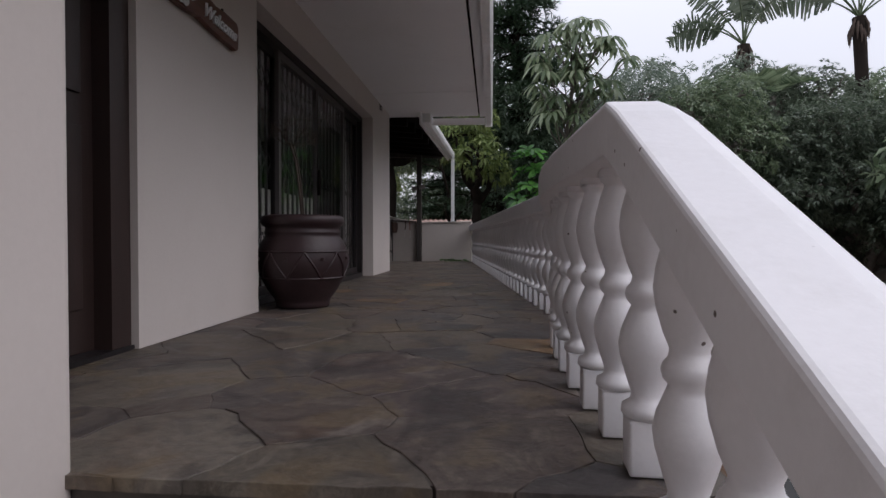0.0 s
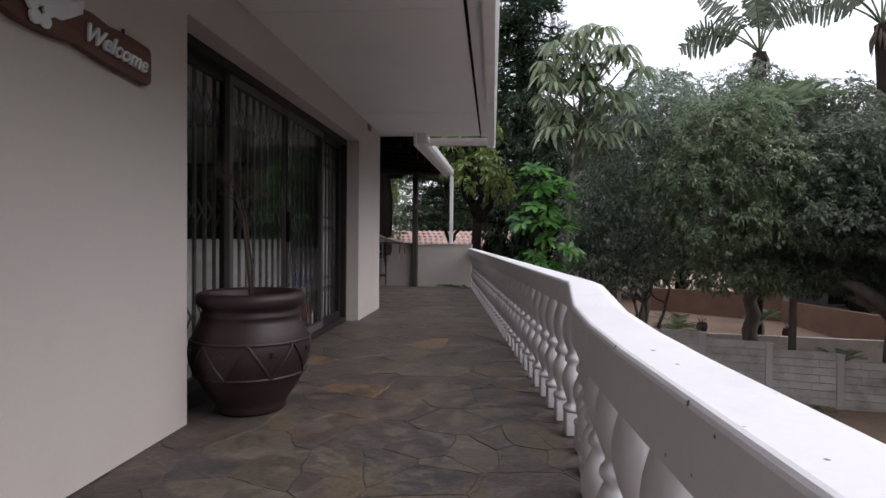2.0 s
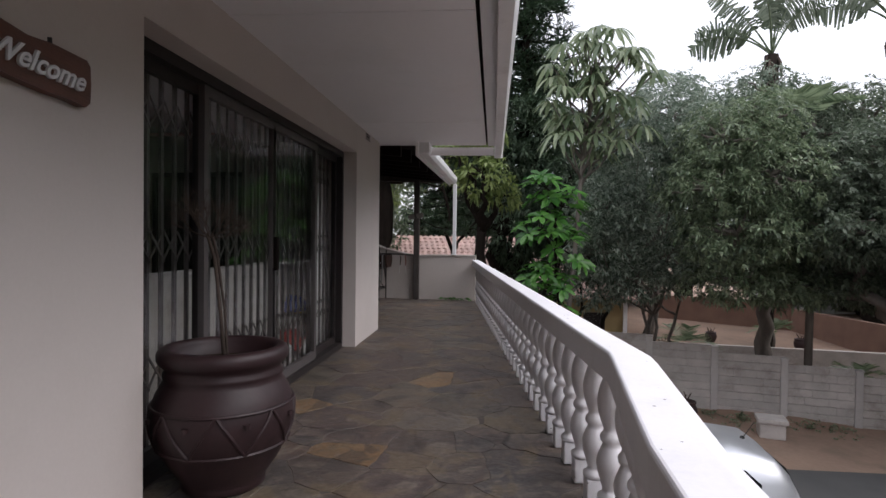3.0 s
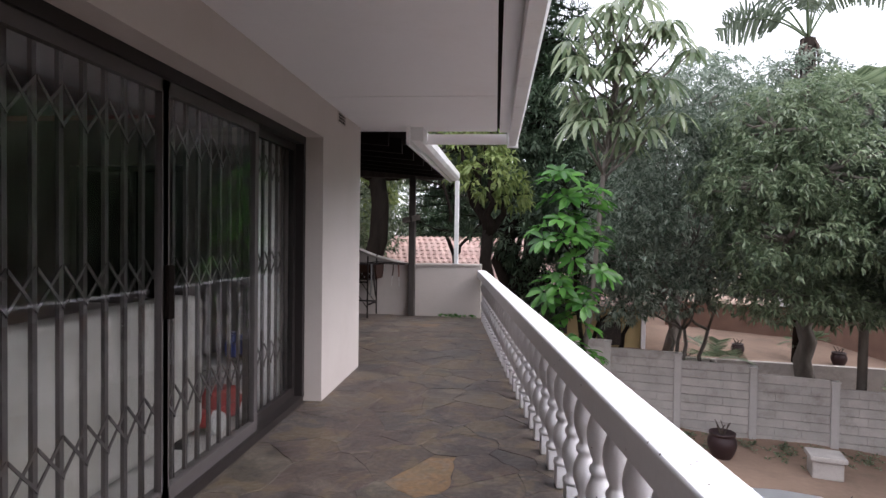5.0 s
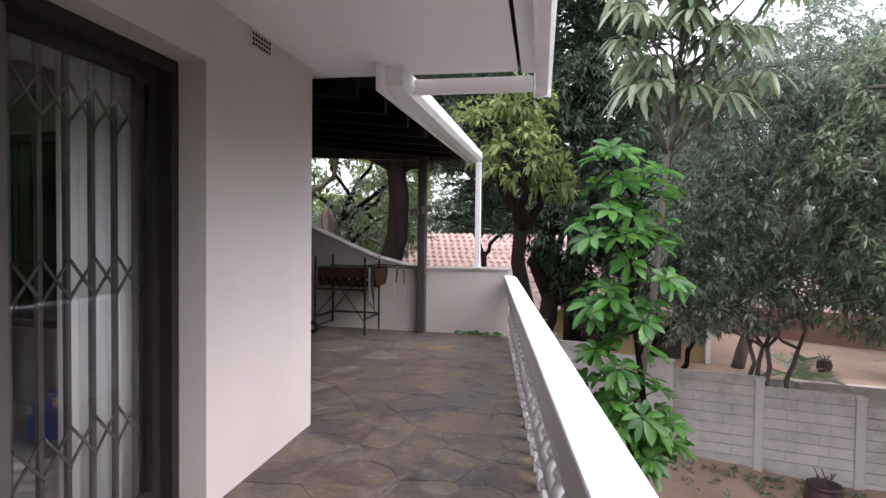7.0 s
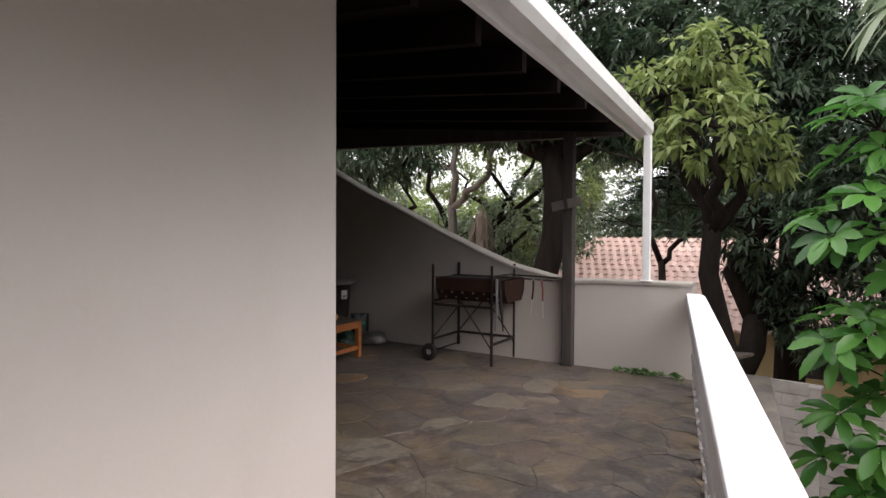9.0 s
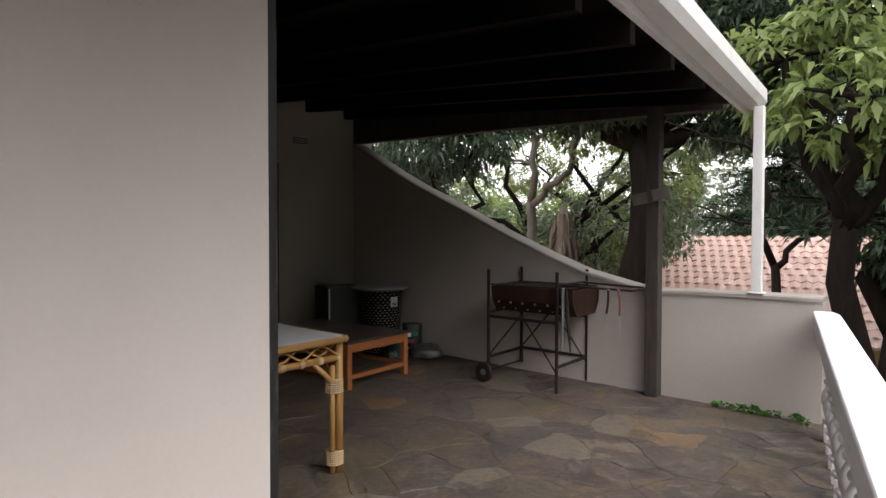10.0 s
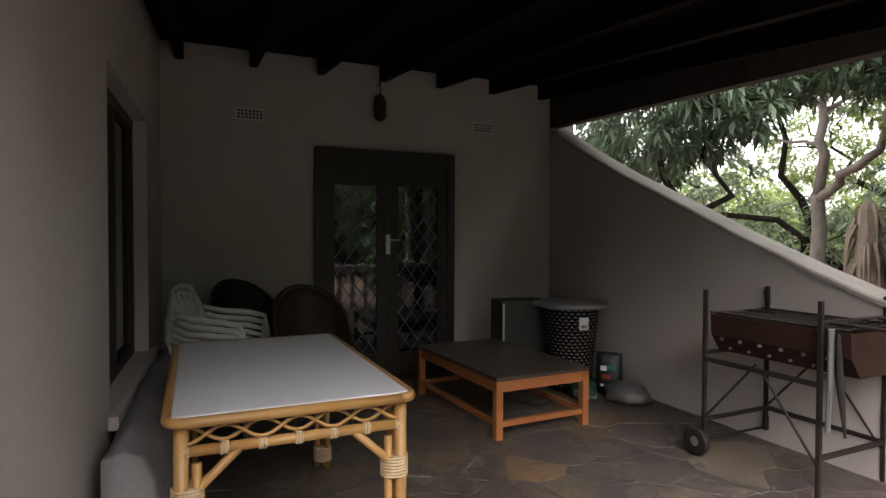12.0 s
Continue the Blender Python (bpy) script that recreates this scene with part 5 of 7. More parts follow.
# parked car
def car():
    SILVER = surface("silver_car_paint", (0.5, 0.51, 0.53), (0.56, 0.57, 0.59), 0.28, 2, 90, 0.0, 0.8, metal=0.7)
    DARKGLASS = surface("tinted_glass", (0.01, 0.01, 0.012), (0.015, 0.016, 0.018), 0.06, 2, 30, 0.0, 0.8)
    RUBBER = surface("tyre_rubber", (0.015, 0.015, 0.015), (0.03, 0.03, 0.03), 0.8, 5, 60, 0.2, 0.8)
    c = thing("car", "silver hatchback car parked beside the terrace", "car", at=(1.56, 8.55, -2.56), turn=88)
    # x across, y ahead; body as lofted sections
    secs = [(-1.82, 0.62, 0.35, 0.80), (-1.78, 0.74, 0.25, 1.00), (-1.55, 0.80, 0.2, 1.02), (-0.9, 0.82, 0.2, 0.98), (0.3, 0.82, 0.2, 0.95), (1.0, 0.81, 0.2, 0.92), (1.5, 0.78, 0.22, 0.84), (1.8, 0.70, 0.28, 0.72), (1.88, 0.55, 0.35, 0.6)]
    bm = bmesh.new()
    rings = []
    for y, w, z0, z1 in secs:
        ring = [(-w * 0.9, z0), (-w, z0 + 0.15), (-w, z1 - 0.2), (-w * 0.93, z1 - 0.03), (-w * 0.8, z1), (w * 0.8, z1), (w * 0.93, z1 - 0.03), (w, z1 - 0.2), (w, z0 + 0.15), (w * 0.9, z0)]
        rings.append([bm.verts.new((a, y, b)) for a, b in ring])
    for p, q in zip(rings, rings[1:]):
        for i in range(10):
            bm.faces.new((p[i], p[(i + 1) % 10], q[(i + 1) % 10], q[i]))
    bm.faces.new(rings[0][::-1])
    bm.faces.new(rings[-1])
    bmesh.ops.recalc_face_normals(bm, faces=bm.faces)
    part("body", bm, SILVER, c, "", True)
    cab = [(-1.74, 0.66, 0.98), (-1.62, 0.62, 1.28), (-1.48, 0.58, 1.43), (-1.1, 0.575, 1.475), (-0.4, 0.58, 1.48), (0.15, 0.575, 1.45), (0.35, 0.58, 1.38), (1.05, 0.66, 0.93)]
    bm = bmesh.new()
    rings = []
    for y, w, z in cab:
        base = 0.76
        ring = [(-base, 0.9), (-base + (base - w) * 0.55, 0.9 + (z - 0.9) * 0.55), (-w, z - 0.05 * (z > 1.1)), (-w * 0.85, z), (0, z + 0.02), (w * 0.85, z), (w, z - 0.05 * (z > 1.1)), (base - (base - w) * 0.55, 0.9 + (z - 0.9) * 0.55), (base, 0.9)]
        rings.append([bm.verts.new((a, y, b)) for a, b in ring])
    for p, q in zip(rings, rings[1:]):
        for i in range(8):
            bm.faces.new((p[i], p[i + 1], q[i + 1], q[i]))
    bm.faces.new(rings[0][::-1])
    bm.faces.new(rings[-1])
    bmesh.ops.recalc_face_normals(bm, faces=bm.faces)
    part("roof", bm, SILVER, c, "", True)
    for sg in (-1, 1):
        for pts in (((-1.25, 0.99), (-0.45, 0.97), (-0.45, 1.34), (-1.15, 1.33), (-1.3, 1.2)), ((-0.38, 0.97), (0.75, 0.95), (0.25, 1.33), (-0.38, 1.35))):
            bm = bmesh.new()
            vs = []
            for y, z in pts:
                xx = 0.76 - (0.76 - 0.6) * (z - 0.9) / 0.5 + 0.012
                vs.append(bm.verts.new((sg * xx, y, z)))
            bm.faces.new(vs)
            bmesh.ops.solidify(bm, geom=bm.faces[:], thickness=0.008)
            part("side_window", bm, DARKGLASS, c, "dark tinted window")
    bm = bmesh.new()
    vs = [bm.verts.new(p) for p in ((-0.56, -1.752, 1.0), (0.56, -1.752, 1.0), (0.5, -1.61, 1.33), (-0.5, -1.61, 1.33))]
    bm.faces.new(vs)
    bmesh.ops.solidify(bm, geom=bm.faces[:], thickness=0.02)
    w = part("rear_window", bm, DARKGLASS, c, "dark rear window")
    bm = bmesh.new()
    tube(bm, (0.0, -1.775, 1.02), (0.35, -1.71, 1.17), 0.012)
    part("wiper", bm, RUBBER, w)
    bm = bmesh.new()
    tube(bm, (0, -1.35, 1.46), (0, -1.48, 1.66), 0.006, 0.003)
    lathe(bm, [(0.03, 0), (0.02, 0.02), (0.001, 0.03)], 10, (0, -1.35, 1.465))
    part("aerial", bm, RUBBER, c)
    for sg in (-1, 1):
        for y in (-1.15, 1.2):
            bm = bmesh.new()
            lathe(bm, [(0.18, -0.09), (0.29, -0.09), (0.3, -0.06), (0.3, 0.06), (0.29, 0.09), (0.18, 0.09)], 24)
            bmesh.ops.rotate(bm, verts=bm.verts, matrix=Matrix.Rotation(radians(90), 3, "Y"))
            bmesh.ops.translate(bm, verts=bm.verts, vec=(sg * 0.74, y, 0.3))
            wh = part("wheel", bm, RUBBER, c, "", True)
            bm = bmesh.new()
            lathe(bm, [(0.001, 0.05), (0.05, 0.05), (0.18, 0.07)], 16)
            bmesh.ops.rotate(bm, verts=bm.verts, matrix=Matrix.Rotation(radians(90 * sg), 3, "Y"))
            bmesh.ops.translate(bm, verts=bm.verts, vec=(sg * 0.75, y, 0.3))
            part("rim", bm, SILVER, wh)
        part("tail_light", boxes((min(sg * 0.6, sg * 0.76), max(sg * 0.6, sg * 0.76), -1.8, -1.74, 0.75, 0.97), bevel=0.02), surface("red_lens", (0.3, 0.01, 0.01), (0.35, 0.02, 0.02), 0.2), c, "red tail light")


car()
structure("road", boxes((1.0, 30.0, 3.0, 11.6, -2.75, -2.615)), ASPHALT, "dark asphalt drive beside the terrace", "drive")

# ---------- sliding door ----------
GX = -1.64
slide = tagged(new("door_1"), "wide dark aluminium sliding glass door with four panels", "door", "", "structure")
part("door_frame", boxes((GX - 0.07, GX + 0.05, 3.93, 3.98, 0.03, LIN), (GX - 0.07, GX + 0.05, 7.59, 7.64, 0.03, LIN), (GX - 0.07, GX + 0.05, 3.98, 7.59, LIN - 0.06, LIN), (GX - 0.07, GX + 0.06, 3.98, 7.59, 0.0, 0.05)), FRAME, slide, "dark bronze outer frame with a raised track")
for k, (ya, yb, xo) in enumerate(((3.98, 4.80, -0.03), (4.74, 5.80, 0.01), (5.74, 6.80, 0.01), (6.74, 7.59, -0.03))):
    st = 0.05
    m = FRAME_LIGHT if k in (1, 2) else FRAME
    leaf = part("sliding_panel", boxes((GX + xo - 0.018, GX + xo + 0.018, ya, ya + st, 0.05, LIN - 0.06), (GX + xo - 0.018, GX + xo + 0.018, yb - st, yb, 0.05, LIN - 0.06), (GX + xo - 0.018, GX + xo + 0.018, ya + st, yb - st, 0.05, 0.12), (GX + xo - 0.018, GX + xo + 0.018, ya + st, yb - st, LIN - 0.12, LIN - 0.06)), m, slide)
    pane = part("pane", boxes((GX + xo - 0.003, GX + xo + 0.003, ya + st, yb - st, 0.12, LIN - 0.12)), GLASS, leaf, "clear reflecting glass")
    pane.visible_shadow = False
    if k == 2:
        part("lock", boxes((GX + xo + 0.02, GX + xo + 0.05, ya + 0.005, ya + 0.055, 0.92, 1.17), bevel=0.008), RAFTER, leaf, "black lock box with handle")

# folding security trellis behind the glass
gate = thing("security_gate", "brown folding metal security trellis behind the glass", "gate")
xg = -1.735
bar_mesh = None
ys = [4.02 + 0.1255 * i for i in range(29)]
for y in ys:
    if bar_mesh is None:
        bm = boxes((-0.009, 0.009, -0.011, 0.011, 0.06, LIN - 0.05))
        ob = part("bar", bm, TRELLIS, gate)
        bar_mesh = ob.data
    else:
        ob = new("bar", bar_mesh)
        ob.parent = gate
    ob.matrix_basis = pose(xg, y, 0)
for i, (a, b) in enumerate(zip(ys, ys[1:])):
    for z in (0.46, 1.11, 1.79):
        bm = bmesh.new()
        h = 0.075
        sweep(bm, [(-0.009, -0.003), (0.009, -0.003), (0.009, 0.003), (-0.009, 0.003)], [(Vector((xg + 0.012, a, z - h)), Vector((0, 0, 1)), Vector((1, 0, 0))), (Vector((xg + 0.012, b, z + h)), Vector((0, 0, 1)), Vector((1, 0, 0)))])
        sweep(bm, [(-0.009, -0.003), (0.009, -0.003), (0.009, 0.003), (-0.009, 0.003)], [(Vector((xg + 0.02, a, z + h)), Vector((0, 0, 1)), Vector((1, 0, 0))), (Vector((xg + 0.02, b, z - h)), Vector((0, 0, 1)), Vector((1, 0, 0)))])
        part("lattice", bm, TRELLIS, gate)
part("rail", boxes((xg - 0.02, xg + 0.02, 3.98, 7.59, 0.02, 0.06), (xg - 0.02, xg + 0.02, 3.98, 7.59, LIN - 0.05, LIN - 0.02)), TRELLIS, gate)

# curtain gathered at the far end of the opening
def curtain(name, y0, y1, x, z0, z1, waves, material, label):
    bm = bmesh.new()
    n = waves * 8
    lo, hi = [], []
    for i in range(n + 1):
        u = i / n
        xx = x + 0.014 * math.sin(u * waves * 6.283) + 0.012 * math.sin(u * 17)
        lo.append(bm.verts.new((xx * 1.0, y0 + (y1 - y0) * u, z0)))
        hi.append(bm.verts.new((x + (xx - x) * 0.6, y0 + (y1 - y0) * u * 0.97, z1)))
    for i in range(n):
        bm.faces.new((lo[i], lo[i + 1], hi[i + 1], hi[i]))
    bmesh.ops.recalc_face_normals(bm, faces=bm.faces)
    bmesh.ops.solidify(bm, geom=bm.faces[:], thickness=0.003)
    bmesh.ops.recalc_face_normals(bm, faces=bm.faces)
    return tagged(link(name, bm, material, None, "", True), label, "curtain")


curtain("curtain", 7.17, 7.63, -1.79, 0.04, 2.02, 6, GREY_BLIND, "pale grey curtain gathered behind the glass")
curtain("curtain", 3.9, 4.5, -1.98, 0.04, 2.02, 6, surface("brown_curtain", (0.05, 0.035, 0.03), (0.09, 0.07, 0.06), 0.9), "dark brown curtain gathered behind the glass")

# sofa with a pale throw, toys on the floor
t = thing("sofa", "pale cloth-covered sofa with its back to the glass", "sofa", at=(-2.42, 5.42, 0.02))
SHEET = surface("pale_throw", (0.42, 0.40, 0.37), (0.6, 0.57, 0.53), 0.95, 4, 30, 0.3, 0.6, stain=(0.36, 0.31, 0.25), stain_scale=3, stain_amount=0.6)
part("backrest", boxes((0.32, 0.55, -1.2, 1.2, 0.1, 0.92), bevel=0.06), SHEET, t, "", True)
part("seat", boxes((-0.4, 0.32, -1.2, 1.2, 0.1, 0.45), bevel=0.05), SHEET, t, "", True)
for sg in (-1, 1):
    part("armrest", boxes((-0.4, 0.3, min(sg * 1.0, sg * 1.2), max(sg * 1.0, sg * 1.2), 0.45, 0.62), bevel=0.05), SHEET, t, "", True)
for a in (-0.35, 0.45):
    for b in (-1.1, 1.1):
        part("leg", boxes((a - 0.03, a + 0.03, b - 0.03, b + 0.03, 0, 0.1)), DARKWOOD, t)
RED = surface("red_plastic", (0.26, 0.015, 0.015), (0.34, 0.03, 0.025), 0.35, 4, 40, 0.02)
BLUE = surface("blue_plastic", (0.03, 0.07, 0.45), (0.06, 0.12, 0.58), 0.4, 4, 40, 0.02)
YELLOW = surface("yellow_plastic", (0.6, 0.42, 0.04), (0.7, 0.5, 0.06), 0.4, 4, 40, 0.02)
WHITEPLASTIC = surface("white_plastic", (0.6, 0.6, 0.6), (0.7, 0.7, 0.7), 0.4, 4, 60, 0.03, stain=(0.4, 0.38, 0.36), stain_amount=0.3)
t = thing("laundry_basket", "white woven basket heaped with toys on the tiled floor", "basket", at=(-2.10, 7.43, 0.02))
bm = bmesh.new()
for r in range(7):
    lathe(bm, [(0.20 + 0.012 * r, 0.05 * r), (0.21 + 0.012 * r, 0.05 * r + 0.02), (0.20 + 0.012 * r, 0.05 * r + 0.045)], 20)
part("basket", bm, WHITEPLASTIC, t)
rng = random.Random(4)
for m, nm in ((BLUE, "toy"), (YELLOW, "toy"), (BLUE, "toy"), (BLUE, "toy"), (WHITEPLASTIC, "cloth")):
    a = rng.uniform(0, 6.28)
    q = thing(nm, {"toy": "bright plastic toy block on the basket", "cloth": "crumpled white cloth on the basket"}[nm], nm, at=(-2.10 + 0.11 * math.cos(a), 7.43 + 0.11 * math.sin(a), 0.36 + 0.05 * rng.random()), turn=rng.uniform(0, 90))
    bm = boxes((-0.09, 0.09, -0.06, 0.06, 0, 0.12), bevel=0.02)
    tube(bm, (-0.05, 0, 0.12), (-0.05, 0, 0.17), 0.035)
    tube(bm, (0.05, 0, 0.12), (0.05, 0, 0.15), 0.03)
    part("body", bm, m, q)
q = thing("toy_car", "red plastic toy car on the tiled floor", "toy", at=(-1.93, 6.93, 0.02), turn=-12)
part("body", boxes((-0.1, 0.1, -0.26, 0.26, 0.06, 0.16), bevel=0.04), RED, q, "", True)
part("cabin", boxes((-0.085, 0.085, -0.16, 0.1, 0.14, 0.27), bevel=0.04), RED, q, "", True)
for a in (-0.15, 0.15):
    bm = bmesh.new()
    lathe(bm, [(0.001, -0.03), (0.07, -0.03), (0.08, 0), (0.07, 0.03), (0.001, 0.03)], 16)
    bmesh.ops.rotate(bm, verts=bm.verts, matrix=Matrix.Rotation(radians(90), 3, "Y"))
    bmesh.ops.translate(bm, verts=bm.verts, vec=(0.09, a, 0.08))
    part("wheel", bm, WHITEPLASTIC, q)

# ---------- entrance ----------
door = tagged(new("door_2"), "dark brown timber entrance door in its frame", "door", "", "structure")
DOORWOOD = surface("brown_varnished_wood", (0.026, 0.015, 0.013), (0.05, 0.031, 0.027), 0.45, 2, 40, 0.1, 0.7, stretch=(6, 6, 1))
part("door_frame", boxes((-1.64, -1.485, 2.50, 2.628, 0, 2.15), (-1.64, -1.485, 1.362, 1.43, 0, 2.15), (-1.64, -1.485, 1.43, 2.50, 2.07, 2.148)), DOORWOOD, door, "brown timber frame")
leaf = part("door_leaf", boxes((-1.61, -1.565, 1.43, 2.50, 0.02, 2.07)), DOORWOOD, door)
for a, b in ((0.2, 0.95), (1.08, 1.95)):
    for ya, yb in ((1.51, 1.92), (2.02, 2.42)):
        part("panel", boxes((-1.565, -1.552, ya, yb, a, b), bevel=0.004), DOORWOOD, leaf)
part("threshold", boxes((-1.66, -1.47, 1.365, 2.628, -0.002, 0.018)), DARKWOOD, door)
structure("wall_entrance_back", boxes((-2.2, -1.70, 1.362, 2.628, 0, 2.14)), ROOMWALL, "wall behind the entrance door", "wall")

# welcome sign
SIGNWOOD = surface("carved_brown_wood", (0.075, 0.027, 0.018), (0.15, 0.056, 0.034), 0.5, 3, 30, 0.3, 0.7, stretch=(1, 1, 5), stain=(0.02, 0.012, 0.01), stain_scale=6, stain_amount=0.7)
SIGNWHITE = surface("white_sign_paint", (0.66, 0.66, 0.68), (0.74, 0.74, 0.76), 0.6, 6, 60, 0.05)
sign = thing("welcome_sign", "rustic dark wooden welcome sign with white bird and flower", "sign", at=(WALL_X, 3.19, 1.70))
bm = bmesh.new()
edge = [(-0.40, 0.13), (-0.28, 0.12), (-0.2, 0.10), (-0.1, 0.085), (0.0, 0.09), (0.1, 0.075), (0.2, 0.082), (0.3, 0.078), (0.355, 0.075), (0.372, 0.06), (0.376, 0.0), (0.372, -0.07), (0.35, -0.088), (0.28, -0.08), (0.18, -0.078), (0.05, -0.068), (-0.08, -0.05), (-0.2, -0.062), (-0.32, -0.058), (-0.40, -0.04), (-0.42, 0.04)]
vs = [bm.verts.new((0.004, y, z)) for y, z in edge]
f = bm.faces.new(vs)
r = bmesh.ops.extrude_face_region(bm, geom=[f])
bmesh.ops.translate(bm, verts=[v for v in r["geom"] if isinstance(v, bmesh.types.BMVert)], vec=(0.035, 0, 0))
bmesh.ops.recalc_face_normals(bm, faces=bm.faces)
part("board", bm, SIGNWOOD, sign)
txt = bpy.data.curves.new("letters", "FONT")
txt.body, txt.size, txt.extrude, txt.shear, txt.bevel_depth = "Welcome", 0.095, 0.004, 0.38, 0.0022
tob = new("letters", txt)
tob.parent = sign
tob.matrix_basis = pose(0.044, -0.05, -0.02, 90, 0, 90) @ pose(0, 0, 0, 0, 0, -3)
txt.materials.append(SIGNWHITE)
tob["label"] = "raised white lettering"
bm = bmesh.new()
for y0, z0, pts in ((0, 0, [(-0.34, 0.22), (-0.29, 0.20), (-0.24, 0.13), (-0.17, 0.085), (-0.10, 0.085), (-0.05, 0.115), (-0.06, 0.06), (-0.10, 0.035), (-0.16, 0.0), (-0.22, 0.0), (-0.26, 0.05), (-0.30, 0.12)]),):
    vs = [bm.verts.new((0.040, y, z)) for y, z in pts]
    f = bm.faces.new(vs)
    r = bmesh.ops.extrude_face_region(bm, geom=[f])
    bmesh.ops.translate(bm, verts=[v for v in r["geom"] if isinstance(v, bmesh.types.BMVert)], vec=(0.01, 0, 0))
bmesh.ops.recalc_face_normals(bm, faces=bm.faces)
part("bird", bm, SIGNWHITE, sign, "white cut-out bird")
bm = bmesh.new()
for k in range(5):
    a = k * 1.2566 + 0.3
    lathe(bm, [(0.026, 0.0), (0.024, 0.008), (0.001, 0.01)], 10, (0, 0.036 * math.cos(a), 0))
    bm.verts.ensure_lookup_table()
    for v in bm.verts[-30:]:
        x, y, z = v.co
        v.co = (0.046 + z, -0.255 + y, 0.0 + x + 0.036 * math.sin(a))
bmesh.ops.recalc_face_normals(bm, faces=bm.faces)
part("flower", bm, SIGNWHITE, sign, "white cut-out flower")
bm = bmesh.new()
tube(bm, (0.02, 0.21, 0.075), (0.02, 0.21, 0.105), 0.007)
part("hook", bm, FRAME, sign)

# big glazed pot with a dead standard tree
pot = thing("plant_pot", "large dark brown glazed clay pot with incised triangles", "plant pot", at=(-1.25, 4.25, 0), turn=20)
bm = bmesh.new()
H, R = 0.655, 0.322
lathe(bm, [(0.178, 0), (0.19, 0.012), (0.188, 0.028), (0.20, 0.06), (0.25, 0.13), (0.297, 0.22), (0.317, 0.29), (R, 0.345), (0.314, 0.40), (0.297, 0.45), (0.272, 0.495), (0.262, 0.515), (0.268, 0.525), (0.268, 0.54), (0.258, 0.553), (0.262, 0.57), (0.28, 0.583), (0.292, 0.60), (0.294, 0.625), (0.286, 0.645), (0.27, H), (0.245, H), (0.232, 0.63), (0.23, 0.56)], 48)
part("bowl", bm, CERAMIC, pot, "", True)
bm = bmesh.new()
lathe(bm, [(0.001, 0.575), (0.231, 0.57)], 26)
part("soil", bm, SOIL, pot)
bm = bmesh.new()
def belly(z):
    pr = [(0.25, 0.13), (0.297, 0.22), (0.317, 0.29), (R, 0.345), (0.314, 0.40), (0.297, 0.45)]
    for (r0, z0), (r1, z1) in zip(pr, pr[1:]):
        if z <= z1:
            return r0 + (r1 - r0) * (z - z0) / (z1 - z0)
    return 0.297
def ridge(pts):
    path_tube(bm, [((belly(z) + 0.002) * math.cos(a), (belly(z) + 0.002) * math.sin(a), z) for a, z in pts], 0.008, 6)
for k in range(8):
    a = k * 0.7854
    ridge([(a + 0.7854 * i / 6, 0.40) for i in range(7)])
    ridge([(a + 0.7854 * i / 6, 0.215) for i in range(7)])
    ridge([(a + 0.39 * i / 5, 0.40 - 0.185 * i / 5) for i in range(6)])
    ridge([(a + 0.7854 - 0.39 * i / 5, 0.40 - 0.185 * i / 5) for i in range(6)])
    bump = [((belly(0.35) + 0.004) * math.cos(a + 0.39), (belly(0.35) + 0.004) * math.sin(a + 0.39), 0.34 + 0.02 * i) for i in range(2)]
    path_tube(bm, bump, 0.014, 8)
part("relief", bm, CERAMIC, pot, "raised triangle pattern")

dead = thing("potted_tree", "dead leafless standard tree standing in the pot", "tree", at=(-1.25, 4.25, 0.56))
bm = bmesh.new()
path_tube(bm, [(0.0, 0.0, 0), (-0.02, 0.0, 0.25), (-0.06, 0.02, 0.5), (-0.10, 0.02, 0.62)], [0.010, 0.009, 0.0085, 0.008], 7)
path_tube(bm, [(0.01, 0.01, 0), (-0.015, 0.03, 0.25), (-0.05, 0.03, 0.5), (-0.08, 0.03, 0.62)], [0.007, 0.0065, 0.006, 0.006], 6)
part("trunk", bm, TWIG, dead, "", True)
bm = bmesh.new()
rng = random.Random(9)
def twig(p, d, L, r, depth):
    q = p + d * L
    tube(bm, p, q, r, r * 0.7, 4, False)
    if depth:
        for _ in range(3):
            e = (d + Vector((rng.uniform(-1, 1), rng.uniform(-1, 1), rng.uniform(-0.5, 0.8))) * 0.75).normalized()
            twig(q, e, L * rng.uniform(0.6, 0.95), r * 0.65, depth - 1)
for k in range(9):
    a = k * 0.7
    twig(Vector((-0.09, 0.025, 0.6)), Vector((math.cos(a) * 0.9, math.sin(a) * 0.9, rng.uniform(0.0, 0.9))).normalized(), 0.075, 0.0035, 4)
part("crown", bm, TWIG, dead)


# brick air vents
def air_vent(m, label):
    v = thing("air_vent", label, "air vent")
    v.matrix_basis = m
    part("frame", boxes((-0.115, 0.115, 0.0, 0.01, -0.05, 0.05)), PLASTER, v)
    # near-black blocks on the frame paint the darkness inside the vent openings
    bm = bmesh.new()
    for i in range(7):
        for j in range(3):
            box(bm, -0.1 + 0.03 * i, -0.082 + 0.03 * i, 0.0085, 0.012, -0.037 + 0.027 * j, -0.02 + 0.027 * j)
    part("holes", bm, RAFTER, v)


air_vent(pose(WALL_X - 0.004, 8.15, 2.325, 0, 0, -90), "terracotta air brick high in the wall")
air_vent(TERR @ pose(-0.004, -2.95, 2.31, 0, 0, -90), "small air brick high in the back wall")
air_vent(TERR @ pose(-0.004, -0.78, 2.36, 0, 0, -90), "small air brick high in the back wall")

